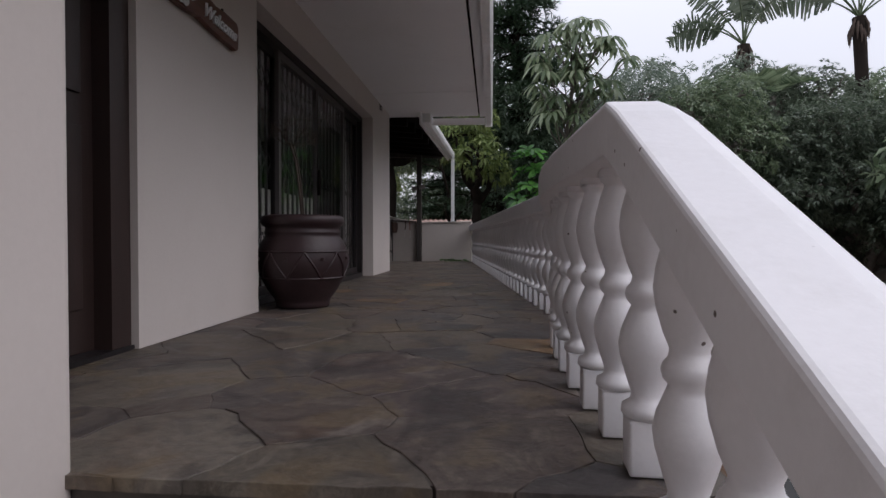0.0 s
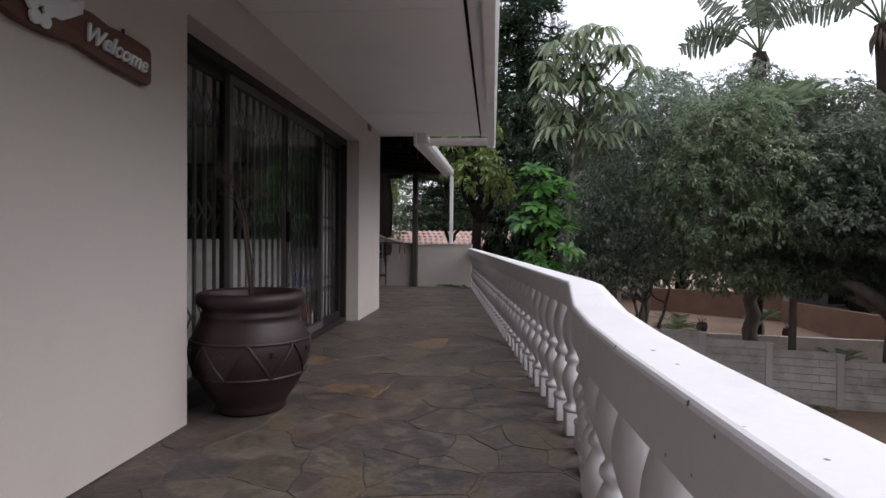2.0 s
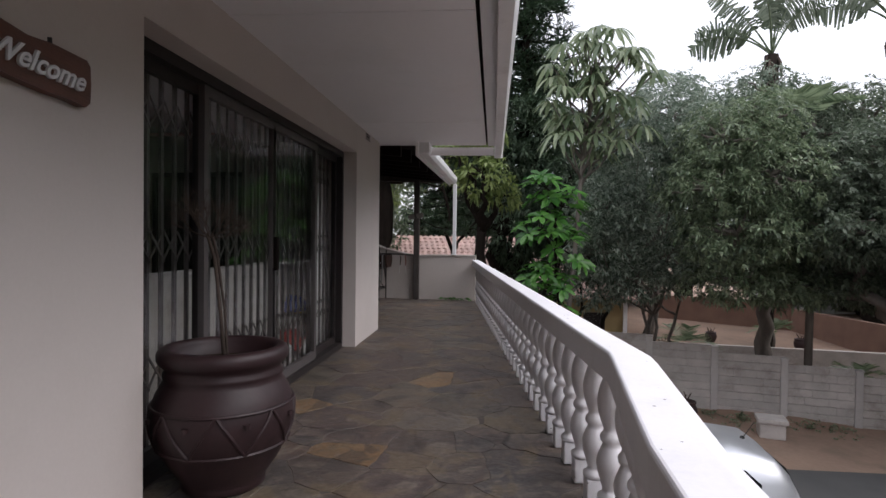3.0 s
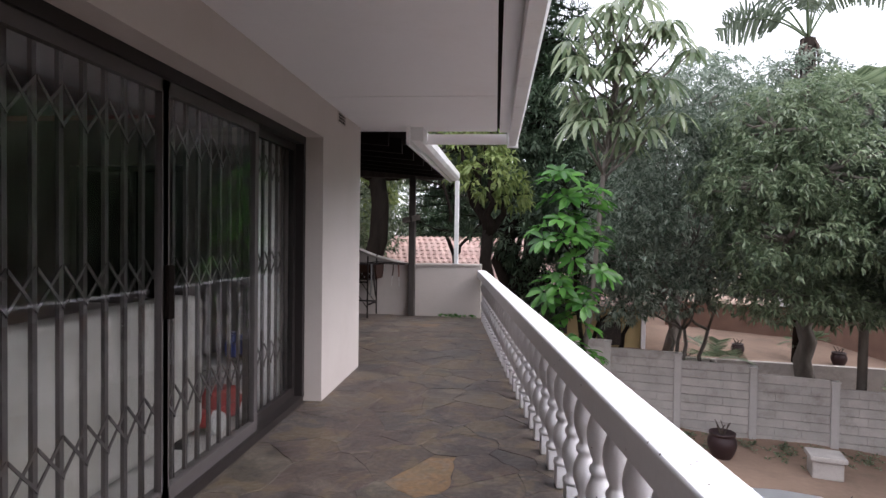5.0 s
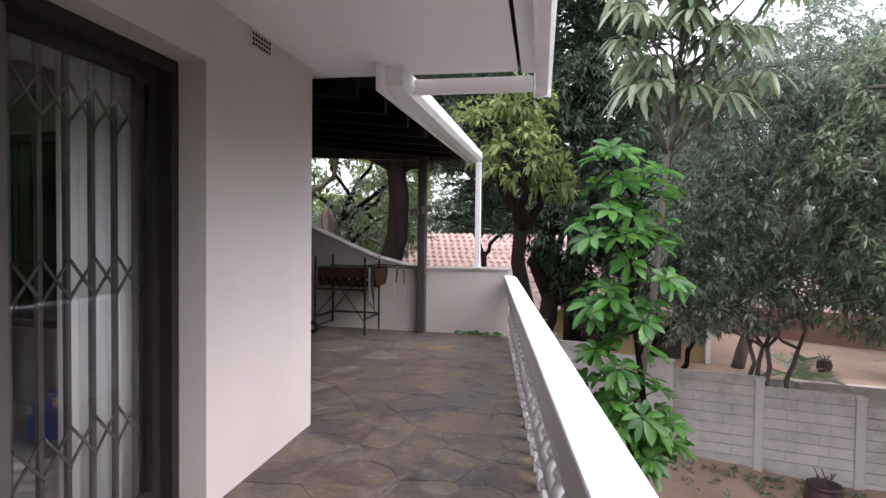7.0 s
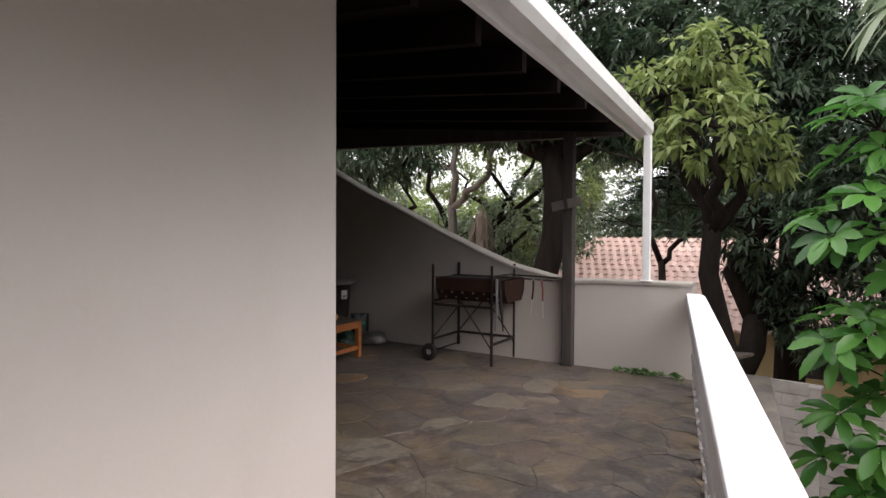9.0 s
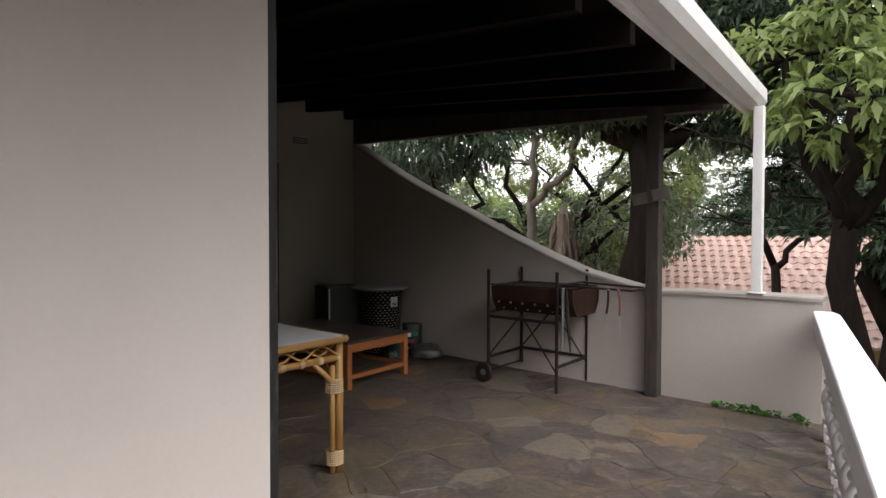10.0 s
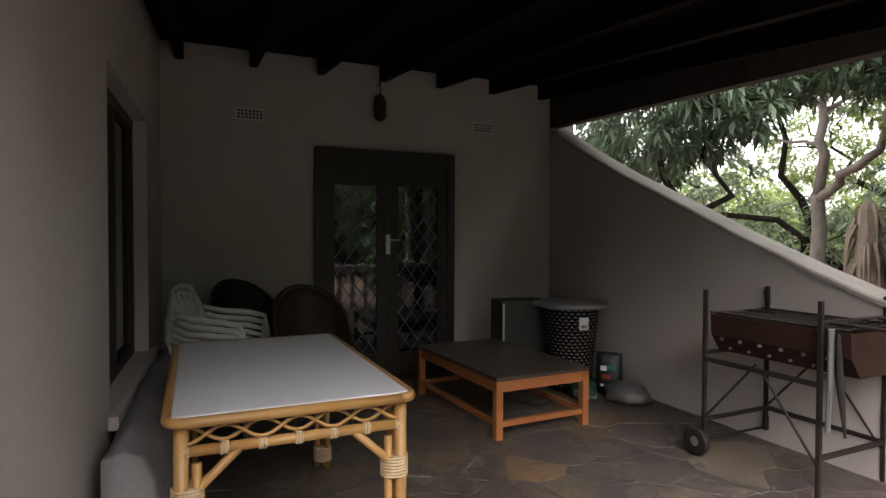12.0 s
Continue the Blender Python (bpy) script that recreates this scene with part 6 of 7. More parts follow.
# ---------- rear terrace ----------
# glazed double doors: a frame built in the terrace's own directions, 2 mm proud of the back wall
dd = tagged(new("door_3"), "dark timber double doors with diamond burglar bars", "door", "", "structure")
dd.matrix_basis = TERR
BACKDOOR = surface("dark_red_brown_wood", (0.012, 0.007, 0.006), (0.026, 0.015, 0.012), 0.5, 2, 40, 0.1, 0.7, stretch=(6, 6, 1))
DY0, DY1, DH = -2.42, -1.10, 2.07
part("door_frame", boxes((0.002, 0.06, DY0, DY0 + 0.07, 0, DH), (0.002, 0.06, DY1 - 0.07, DY1, 0, DH), (0.002, 0.06, DY0 + 0.07, DY1 - 0.07, DH - 0.07, DH)), BACKDOOR, dd, "", False)
ym = (DY0 + DY1) / 2
# opaque panes; the darkness of the room behind is put into the colour
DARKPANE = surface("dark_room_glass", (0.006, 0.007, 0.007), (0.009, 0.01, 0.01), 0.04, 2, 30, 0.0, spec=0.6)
for ya, yb in ((DY0 + 0.07, ym), (ym, DY1 - 0.07)):
    lf = part("door_leaf", boxes((0.004, 0.045, ya + 0.003, ya + 0.1, 0.01, DH - 0.07), (0.004, 0.045, yb - 0.1, yb - 0.003, 0.01, DH - 0.07), (0.004, 0.045, ya + 0.1, yb - 0.1, 0.01, 0.22), (0.004, 0.045, ya + 0.1, yb - 0.1, DH - 0.32, DH - 0.07)), BACKDOOR, dd)
    part("pane", boxes((0.012, 0.02, ya + 0.1, yb - 0.1, 0.22, DH - 0.32)), DARKPANE, lf, "opaque reflecting pane coloured as the dark room")
    bm = bmesh.new()
    w = yb - ya - 0.2
    hgt = 0.35
    for s in (-1, 1):
        z = 0.22 - hgt
        while z < DH - 0.32:
            for off in (0, 0.5):
                pa, pb = Vector((0.024, ya + 0.1, z + off * hgt)), Vector((0.024, yb - 0.1, z + off * hgt + hgt * 1.6))
                if s < 0:
                    pa.y, pb.y = pb.y, pa.y
                lo, hi = 0.22, DH - 0.32
                t0 = max(0, (lo - pa.z) / (pb.z - pa.z))
                t1 = min(1, (hi - pa.z) / (pb.z - pa.z))
                if t1 > t0 + 0.05:
                    tube(bm, pa.lerp(pb, t0), pa.lerp(pb, t1), 0.004, None, 5)
            z += hgt
    part("burglar_bars", bm, surface("grey_bar", (0.16, 0.16, 0.16), (0.22, 0.22, 0.22), 0.4, metal=0.5), lf, "thin grey diamond bars")
METAL = surface("brushed_metal", (0.5, 0.5, 0.5), (0.6, 0.6, 0.6), 0.3, 5, 60, 0.02, metal=0.9)
bm = boxes((0.046, 0.054, ym - 0.02, ym + 0.02, 1.13, 1.31), bevel=0.003)
tube(bm, (0.054, ym, 1.26), (0.09, ym, 1.26), 0.008)
tube(bm, (0.085, ym, 1.26), (0.085, ym + 0.1, 1.26), 0.008)
part("door_handle", bm, METAL, dd, "metal lever handle on a plate")

lamp = thing("wall_lantern", "small dark hanging lantern on the back wall", "lamp")
lamp.matrix_basis = TERR @ pose(0.10, -1.85, 2.32)
bm = bmesh.new()
lathe(bm, [(0.02, 0.0), (0.05, 0.03), (0.055, 0.05), (0.055, 0.17), (0.04, 0.21), (0.012, 0.24)], 12)
part("shade", bm, FRAME, lamp)
bm = bmesh.new()
tube(bm, (0, 0, 0.24), (0, 0, 0.36), 0.006)
tube(bm, (0, 0, 0.34), (-0.098, 0, 0.34), 0.008)
part("bracket", bm, FRAME, lamp)

# terrace window
win = tagged(new("window_1"), "dark brown framed window with a deep sill", "window", "", "structure")
win.matrix_basis = SIDE
part("window_frame", boxes((WX0, WX0 + 0.06, -0.14, -0.08, WZ0, WZ1), (WX1 - 0.06, WX1, -0.14, -0.08, WZ0, WZ1), (WX0 + 0.06, WX1 - 0.06, -0.14, -0.08, WZ1 - 0.06, WZ1), (WX0 + 0.06, WX1 - 0.06, -0.14, -0.08, WZ0, WZ0 + 0.06), ((WX0 + WX1) / 2 - 0.03, (WX0 + WX1) / 2 + 0.03, -0.14, -0.08, WZ0 + 0.06, WZ1 - 0.06)), BACKDOOR, win)
for a, b in ((WX0 + 0.06, (WX0 + WX1) / 2 - 0.03), ((WX0 + WX1) / 2 + 0.03, WX1 - 0.06)):
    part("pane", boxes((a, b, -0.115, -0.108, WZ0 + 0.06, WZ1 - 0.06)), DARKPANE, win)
part("window_sill", boxes((WX0 - 0.08, WX1 + 0.08, 0.003, 0.045, WZ0 - 0.05, WZ0 + 0.01), bevel=0.008), PLASTER_SHADED, win, "wide plastered sill")

# rattan table
CANE = surface("golden_cane", (0.31, 0.155, 0.048), (0.46, 0.26, 0.09), 0.4, 4, 40, 0.15, 0.7, stain=(0.2, 0.1, 0.04), stain_scale=5, stain_amount=0.5)
CANE_PALE = surface("cane_binding", (0.40, 0.28, 0.16), (0.52, 0.40, 0.26), 0.6, 6, 90, 0.3, 0.7)
TOPMAT = surface("grey_laminate", (0.58, 0.59, 0.61), (0.66, 0.67, 0.69), 0.36, 1.5, 60, 0.02, 0.8)
tab = thing("rattan_table", "cane dining table with grey laminate top and lattice apron", "table", at=(-3.045, 9.69, 0), turn=-4)
TL, TW, TH = 1.34, 0.80, 0.74
part("tabletop", boxes((-TL / 2 + 0.012, TL / 2 - 0.012, -TW / 2 + 0.012, TW / 2 - 0.012, TH - 0.03, TH), bevel=0.01), TOPMAT, tab, "smooth grey laminate top")
bm = bmesh.new()
cr = 0.05
rim = []
for cx, cy, a0 in ((TL / 2 - cr, TW / 2 - cr, 0), (-TL / 2 + cr, TW / 2 - cr, 1.5708), (-TL / 2 + cr, -TW / 2 + cr, 3.1416), (TL / 2 - cr, -TW / 2 + cr, 4.7124)):
    for i in range(5):
        a = a0 + 1.5708 * i / 4
        rim.append((cx + cr * math.cos(a), cy + cr * math.sin(a), TH - 0.018))
rim.append(rim[0])
path_tube(bm, rim, 0.018, 8)
part("rim", bm, CANE, tab, "bent cane edging", True)
for sx in (-1, 1):
    for sy in (-1, 1):
        lx, ly = sx * (TL / 2 - 0.04), sy * (TW / 2 - 0.04)
        bm = bmesh.new()
        tube(bm, (lx, ly, 0), (lx, ly, TH - 0.03), 0.023)
        tube(bm, (lx - sx * 0.045, ly, 0), (lx - sx * 0.045, ly, TH - 0.16), 0.015)
        tube(bm, (lx, ly - sy * 0.045, 0), (lx, ly - sy * 0.045, TH - 0.16), 0.015)
        leg = part("leg", bm, CANE, tab, "", True)
        for z in (0.04, 0.43):
            bm = bmesh.new()
            lathe(bm, [(0.046 + 0.006 * (q % 2), z + 0.0055 * q) for q in range(15)], 12, (lx - sx * 0.018, ly - sy * 0.018, 0))
            part("binding", bm, CANE_PALE, leg, "wrapped cane binding")
        bm = bmesh.new()
        path_tube(bm, [(lx - sx * 0.03, ly, 0.46), (lx - sx * 0.05, ly, 0.50), (lx - sx * 0.18, ly, TH - 0.12)], 0.015, 8)
        path_tube(bm, [(lx, ly - sy * 0.03, 0.46), (lx, ly - sy * 0.05, 0.50), (lx, ly - sy * 0.18, TH - 0.12)], 0.015, 8)
        part("brace", bm, CANE, tab, "", True)
for sx in (-1, 1):
    bm = bmesh.new()
    x = sx * (TL / 2 - 0.04)
    tube(bm, (x, -TW / 2 + 0.04, TH - 0.12), (x, TW / 2 - 0.04, TH - 0.12), 0.018)
    for ph in (0, 1):
        pts = []
        n = 40
        for i in range(n + 1):
            u = i / n
            pts.append((x + 0.008 * (1 if ph else -1), -TW / 2 + 0.05 + (TW - 0.1) * u, TH - 0.07 + 0.026 * math.cos(u * math.pi * 6 + ph * math.pi)))
        path_tube(bm, pts, 0.0065, 6)
    ap = part("apron", bm, CANE, tab, "lattice of bent canes", True)
    for i in range(7):
        yy = -TW / 2 + 0.05 + (TW - 0.1) * i / 6
        bm = bmesh.new()
        lathe(bm, [(0.0205 + 0.003 * (q % 2), 0.0045 * q) for q in range(7)], 10)
        for v in bm.verts:
            a, b, c = v.co
            v.co = (x + a, yy - 0.014 + c, TH - 0.12 + b)
        part("binding", bm, CANE_PALE, ap)
for sy in (-1, 1):
    bm = bmesh.new()
    y = sy * (TW / 2 - 0.04)
    tube(bm, (-TL / 2 + 0.04, y, TH - 0.12), (TL / 2 - 0.04, y, TH - 0.12), 0.018)
    for ph in (0, 1):
        pts = [(-TL / 2 + 0.05 + (TL - 0.1) * i / 60, y + 0.008 * (1 if ph else -1), TH - 0.07 + 0.026 * math.cos(i / 60 * math.pi * 10 + ph * math.pi)) for i in range(61)]
        path_tube(bm, pts, 0.0065, 6)
    part("apron", bm, CANE, tab, "lattice of bent canes", True)

# low wooden table
ORANGE = surface("orange_varnished_wood", (0.28, 0.09, 0.03), (0.42, 0.16, 0.055), 0.4, 3, 40, 0.1, 0.7, stretch=(1, 1, 4))
low = thing("coffee_table", "low orange-brown wooden table with dark top", "table", at=(-4.12, 11.545, 0), turn=-1.5)
CL, CW, CH = 1.24, 0.75, 0.40
part("tabletop", boxes((-CL / 2, CL / 2, -CW / 2, CW / 2, CH - 0.025, CH), bevel=0.006), surface("dark_table_top", (0.05, 0.035, 0.028), (0.08, 0.06, 0.05), 0.3, 2, 40, 0.05), low, "dark glossy top")
part("apron", boxes((-CL / 2 + 0.05, CL / 2 - 0.05, -CW / 2 + 0.01, -CW / 2 + 0.035, CH - 0.095, CH - 0.026), (-CL / 2 + 0.05, CL / 2 - 0.05, CW / 2 - 0.035, CW / 2 - 0.01, CH - 0.095, CH - 0.026), (-CL / 2 + 0.01, -CL / 2 + 0.035, -CW / 2 + 0.05, CW / 2 - 0.05, CH - 0.095, CH - 0.026), (CL / 2 - 0.035, CL / 2 - 0.01, -CW / 2 + 0.05, CW / 2 - 0.05, CH - 0.095, CH - 0.026)), ORANGE, low)
for sx in (-1, 1):
    for sy in (-1, 1):
        x, y = sx * (CL / 2 - 0.028), sy * (CW / 2 - 0.028)
        part("leg", boxes((x - 0.025, x + 0.025, y - 0.025, y + 0.025, 0, CH - 0.026), bevel=0.004), ORANGE, low)
    part("stretcher", boxes((sx * (CL / 2 - 0.028) - 0.015, sx * (CL / 2 - 0.028) + 0.015, -CW / 2 + 0.05, CW / 2 - 0.05, 0.08, 0.115)), ORANGE, low)
for sy in (-1, 1):
    part("stretcher", boxes((-CL / 2 + 0.05, CL / 2 - 0.05, sy * (CW / 2 - 0.028) - 0.012, sy * (CW / 2 - 0.028) + 0.012, 0.08, 0.115)), ORANGE, low)

# wire bin with lid and a dark board beside it
bin_ = thing("waste_basket", "dark perforated metal bin with a lid and paper tag", "bin", at=(-4.34, 12.45, 0))
BINM = surface("perforated_metal", (0.26, 0.26, 0.26), (0.36, 0.36, 0.36), 0.42, 5, 60, 0.03, metal=0.5)
bm = bmesh.new()
for r in range(24):
    for i in range(30):
        a = 6.28318 * (i + 0.5 * (r % 2)) / 30
        rr = 0.19 + 0.06 * r / 24
        z = 0.04 + 0.028 * r
        c, s = math.cos(a), math.sin(a)
        v = [bm.verts.new((rr * math.cos(a + o), rr * math.sin(a + o), z + h)) for o, h in ((-0.085, -0.006), (0.0, 0.011), (0.085, -0.006), (0, 0.002))]
        bm.faces.new(v)
part("mesh", bm, BINM, bin_, "punched silver mesh")
bm = bmesh.new()
lathe(bm, [(0.19, 0.0), (0.192, 0.03), (0.185, 0.04), (0.243, 0.70), (0.25, 0.71)], 28)
part("body", bm, RAFTER, bin_, "", True)
bm = bmesh.new()
lathe(bm, [(0.26, 0.695), (0.315, 0.705), (0.325, 0.72), (0.315, 0.735), (0.2, 0.745), (0.001, 0.75)], 30)
part("lid", bm, BINM, bin_, "dark metal lid", True)
tag = part("tag", boxes((0.252, 0.258, -0.04, 0.04, 0.53, 0.63)), SIGNWHITE, bin_, "white paper tag with unreadable print")
tag.matrix_basis = pose(0, 0, 0, 0, 0, -14)
for z in (0.545, 0.56):
    q = part("print", boxes((0.2585, 0.2595, -0.028, 0.028, z, z + 0.008)), RAFTER, tag)
board = thing("gas_heater", "dark flat cabinet standing beside the bin", "cabinet", at=(-4.68, 12.15, 0), turn=-12)
part("body", boxes((-0.14, 0.14, -0.21, 0.21, 0.04, 0.74), bevel=0.012), surface("dark_green_metal", (0.02, 0.024, 0.02), (0.035, 0.04, 0.034), 0.5), board)
part("trim", boxes((0.141, 0.147, -0.205, -0.19, 0.06, 0.72)), METAL, board, "thin pale edge strip")
for a in (-0.1, 0.1):
    for b in (-0.17, 0.17):
        part("foot", boxes((a - 0.02, a + 0.02, b - 0.02, b + 0.02, 0, 0.04)), RAFTER, board)


# bags on the floor
def bag(name, label, at, size, material, seed, turn=0):
    t = thing(name, label, "bag", at=at, turn=turn)
    bm = bmesh.new()
    bmesh.ops.create_icosphere(bm, subdivisions=3, radius=1)
    for v in bm.verts:
        n = noise.noise(v.co * 2.2 + Vector((seed, 0, 0))) * 0.28
        v.co = Vector((v.co.x * (1 + n) * size[0], v.co.y * (1 + n) * size[1], max(-0.6, v.co.z * (1 + n)) * size[2] + 0.6 * size[2]))
    part("sack", bm, material, t, "", True)
    return t


GREENBAG = surface("green_printed_bag", (0.01, 0.022, 0.018), (0.02, 0.07, 0.05), 0.45, 9, 40, 0.3, 0.3, stain=(0.6, 0.6, 0.58), stain_scale=12, stain_amount=0.8)
cb = thing("charcoal_bag", "upright dark paper charcoal bag with green and white print", "bag", at=(-4.02, 12.60, 0), turn=38)
bm = bmesh.new()
bmesh.ops.create_grid(bm, x_segments=8, y_segments=12, size=0.5)
for v in bm.verts:
    u, w = v.co.x * 2, v.co.y + 0.5
    crease = 0.012 * noise.noise(Vector((u * 3, w * 7, 1)))
    v.co = Vector((0.105 * u, -0.055 * (1 - u * u) ** 0.5 * (1.1 - 0.85 * w ** 2) + crease, 0.34 * w + 0.01 * noise.noise(Vector((u * 2, 4, 0)))))
front = list(bm.faces)
d = bmesh.ops.duplicate(bm, geom=front)
for v in (g for g in d["geom"] if isinstance(g, bmesh.types.BMVert)):
    v.co.y = -v.co.y
bmesh.ops.recalc_face_normals(bm, faces=bm.faces)
bmesh.ops.solidify(bm, geom=bm.faces[:], thickness=0.002)
part("sack", bm, surface("dark_printed_paper", (0.008, 0.014, 0.012), (0.018, 0.03, 0.025), 0.4, 6, 40, 0.3, 0.5), cb, "", True)
for x0, x1, z0, z1, m in ((-0.06, -0.01, 0.20, 0.24, SIGNWHITE), (0.0, 0.06, 0.21, 0.25, surface("green_print", (0.01, 0.16, 0.10), (0.02, 0.22, 0.14), 0.4)), (-0.05, 0.02, 0.13, 0.17, surface("red_print", (0.25, 0.05, 0.03), (0.32, 0.08, 0.04), 0.4)), (-0.06, 0.05, 0.07, 0.09, SIGNWHITE)):
    part("print", boxes((x0, x1, -0.071, -0.066, z0, z1)), m, cb, "printed colour patch")
bag("charcoal_bag", "dark printed bag slumped by the table leg", (-4.02, 12.32, 0), (0.12, 0.10, 0.11), GREENBAG, 5)
bag("plastic_bag", "crumpled grey plastic bag on the floor", (-3.80, 12.58, 0), (0.19, 0.16, 0.09), surface("grey_plastic", (0.09, 0.09, 0.09), (0.15, 0.145, 0.14), 0.4, 6, 40, 0.5), 8)

# drum braai on its frame
RUST = surface("rusty_steel", (0.020, 0.010, 0.008), (0.045, 0.021, 0.014), 0.75, 4, 40, 0.3, 0.7, stain=(0.10, 0.04, 0.018), stain_scale=3, stain_amount=0.4, spec=0.2)
IRON = surface("dark_iron", (0.012, 0.01, 0.01), (0.032, 0.024, 0.021), 0.6, 6, 60, 0.2, 0.7, spec=0.3)
bb = thing("barbecue", "rusty half-drum barbecue on a wheeled iron frame", "barbecue", at=(-2.42, 12.40, 0), turn=-3)
BX, BY, BZ = 0.335, 0.275, 0.985
for sx in (-1, 1):
    for sy in (-1, 1):
        bm = bmesh.new()
        z0 = 0.15 if sx < 0 else 0.0
        box(bm, sx * BX - 0.011, sx * BX + 0.011, sy * BY - 0.011, sy * BY + 0.011, z0, BZ, bevel=0.003)
        part("leg", bm, IRON, bb)
bm = bmesh.new()
tray = [(-0.25, 0.84), (-0.24, 0.72), (-0.17, 0.62), (0.17, 0.62), (0.24, 0.72), (0.25, 0.84), (0.238, 0.84), (0.228, 0.725), (0.165, 0.632), (-0.165, 0.632), (-0.228, 0.725), (-0.238, 0.84)]
rows = []
for x, s in ((-0.322, 1.0), (-0.28, 1.0), (0.30, 1.0), (0.46, 1.0)):
    rows.append([bm.verts.new((x, y, z)) for y, z in tray])
for p, q in zip(rows, rows[1:]):
    for i in range(12):
        bm.faces.new((p[i], p[(i + 1) % 12], q[(i + 1) % 12], q[i]))
bm.faces.new(rows[0])
bm.faces.new(rows[-1])
for x in (-0.318, 0.452):
    vs = [bm.verts.new((x, y, z)) for y, z in tray[:6]]
    bm.faces.new(vs)
bmesh.ops.recalc_face_normals(bm, faces=bm.faces)
drum = part("drum", bm, RUST, bb, "rusty half drum")
for i in range(6):
    part("rivet", tube(bmesh.new(), (-0.25 + 0.12 * i, -0.235, 0.70), (-0.25 + 0.12 * i, -0.245, 0.705), 0.010), METAL, drum)
    part("rivet", tube(bmesh.new(), (-0.22 + 0.12 * i, -0.2, 0.65), (-0.22 + 0.12 * i, -0.21, 0.648), 0.008), METAL, drum)
bm = bmesh.new()
for i in range(16):
    tube(bm, (-0.33 + 0.048 * i, -0.24, 0.845), (-0.33 + 0.048 * i, 0.24, 0.845), 0.004, None, 5)
tube(bm, (-0.34, -0.23, 0.85), (0.45, -0.23, 0.85), 0.006)
tube(bm, (-0.34, 0.23, 0.85), (0.45, 0.23, 0.85), 0.006)
path_tube(bm, [(-0.2, -0.1, 0.85), (-0.2, -0.1, 0.87), (-0.02, -0.1, 0.87), (-0.02, -0.1, 0.85)], 0.005, 6)
part("grill_grid", bm, IRON, bb)
for sy in (-1, 1):
    bm = bmesh.new()
    tube(bm, (-BX, sy * BY, 0.22), (0.0, sy * BY, 0.61), 0.007)
    tube(bm, (BX, sy * BY, 0.16), (0.0, sy * BY, 0.61), 0.007)
    part("brace", bm, IRON, bb)
    part("rail", boxes((-BX, BX, sy * BY - 0.01, sy * BY + 0.01, 0.56, 0.585)), IRON, bb)
part("rail", boxes((-BX, BX, BY - 0.01, BY + 0.01, 0.2, 0.225)), IRON, bb)
for sx in (-1, 1):
    part("rail", boxes((sx * BX - 0.01, sx * BX + 0.01, -BY, BY, 0.2, 0.222)), IRON, bb)
    part("rail", boxes((sx * BX - 0.01, sx * BX + 0.01, -BY, BY, 0.60, 0.622)), IRON, bb)
bm = bmesh.new()
tube(bm, (-BX - 0.01, -BY - 0.06, 0.085), (-BX - 0.01, BY + 0.06, 0.085), 0.008)
box(bm, -BX - 0.013, -BX + 0.013, -BY - 0.013, -BY + 0.013, 0.07, 0.16)
box(bm, -BX - 0.013, -BX + 0.013, BY - 0.013, BY + 0.013, 0.07, 0.16)
part("axle", bm, IRON, bb)
for sy in (-1, 1):
    bm = bmesh.new()
    lathe(bm, [(0.055, -0.018), (0.08, -0.02), (0.085, -0.01), (0.085, 0.01), (0.08, 0.02), (0.055, 0.018)], 22)
    bmesh.ops.rotate(bm, verts=bm.verts, matrix=Matrix.Rotation(radians(90), 3, "X"))
    bmesh.ops.translate(bm, verts=bm.verts, vec=(-BX - 0.01, sy * (BY + 0.05), 0.085))
    w = part("wheel", bm, IRON, bb, "small black rubber wheel", True)
    bm = bmesh.new()
    lathe(bm, [(0.001, -0.02), (0.02, -0.02), (0.055, -0.012), (0.055, 0.012), (0.02, 0.02), (0.001, 0.02)], 18)
    bmesh.ops.rotate(bm, verts=bm.verts, matrix=Matrix.Rotation(radians(90), 3, "X"))
    bmesh.ops.translate(bm, verts=bm.verts, vec=(-BX - 0.01, sy * (BY + 0.05), 0.085))
    part("hub", bm, METAL, w, "grey hub")
bm = bmesh.new()
for p, q in (((BX, -0.2, 0.875), (0.90, -0.14, 0.86)), ((BX, 0.2, 0.875), (0.90, 0.18, 0.86)), ((0.90, -0.14, 0.86), (0.90, 0.18, 0.86)), ((BX, -0.28, 0.88), (BX, 0.28, 0.88))):
    tube(bm, p, q, 0.009)
part("side_rack", bm, IRON, bb, "thin iron side rack")


def utensil(at, length, label, handle_mat, tilt):
    t = thing("braai_tool", label, "utensil")
    t.matrix_basis = bb.matrix_basis @ pose(*at, 0, tilt, 0)
    bm = bmesh.new()
    path_tube(bm, [(0, 0, 0), (0.006, 0, -length * 0.25), (0, 0, -length * 0.55)], 0.009, 7)
    part("handle", bm, handle_mat, t)
    bm = bmesh.new()
    tube(bm, (0, 0, -length * 0.55), (0, 0, -length), 0.004, 0.003, 6)
    part("rod", bm, METAL, t)
    bm = bmesh.new()
    lathe(bm, [(0.010, 0), (0.012, 0.003), (0.010, 0.006)], 10)
    part("loop", bm, METAL, t)


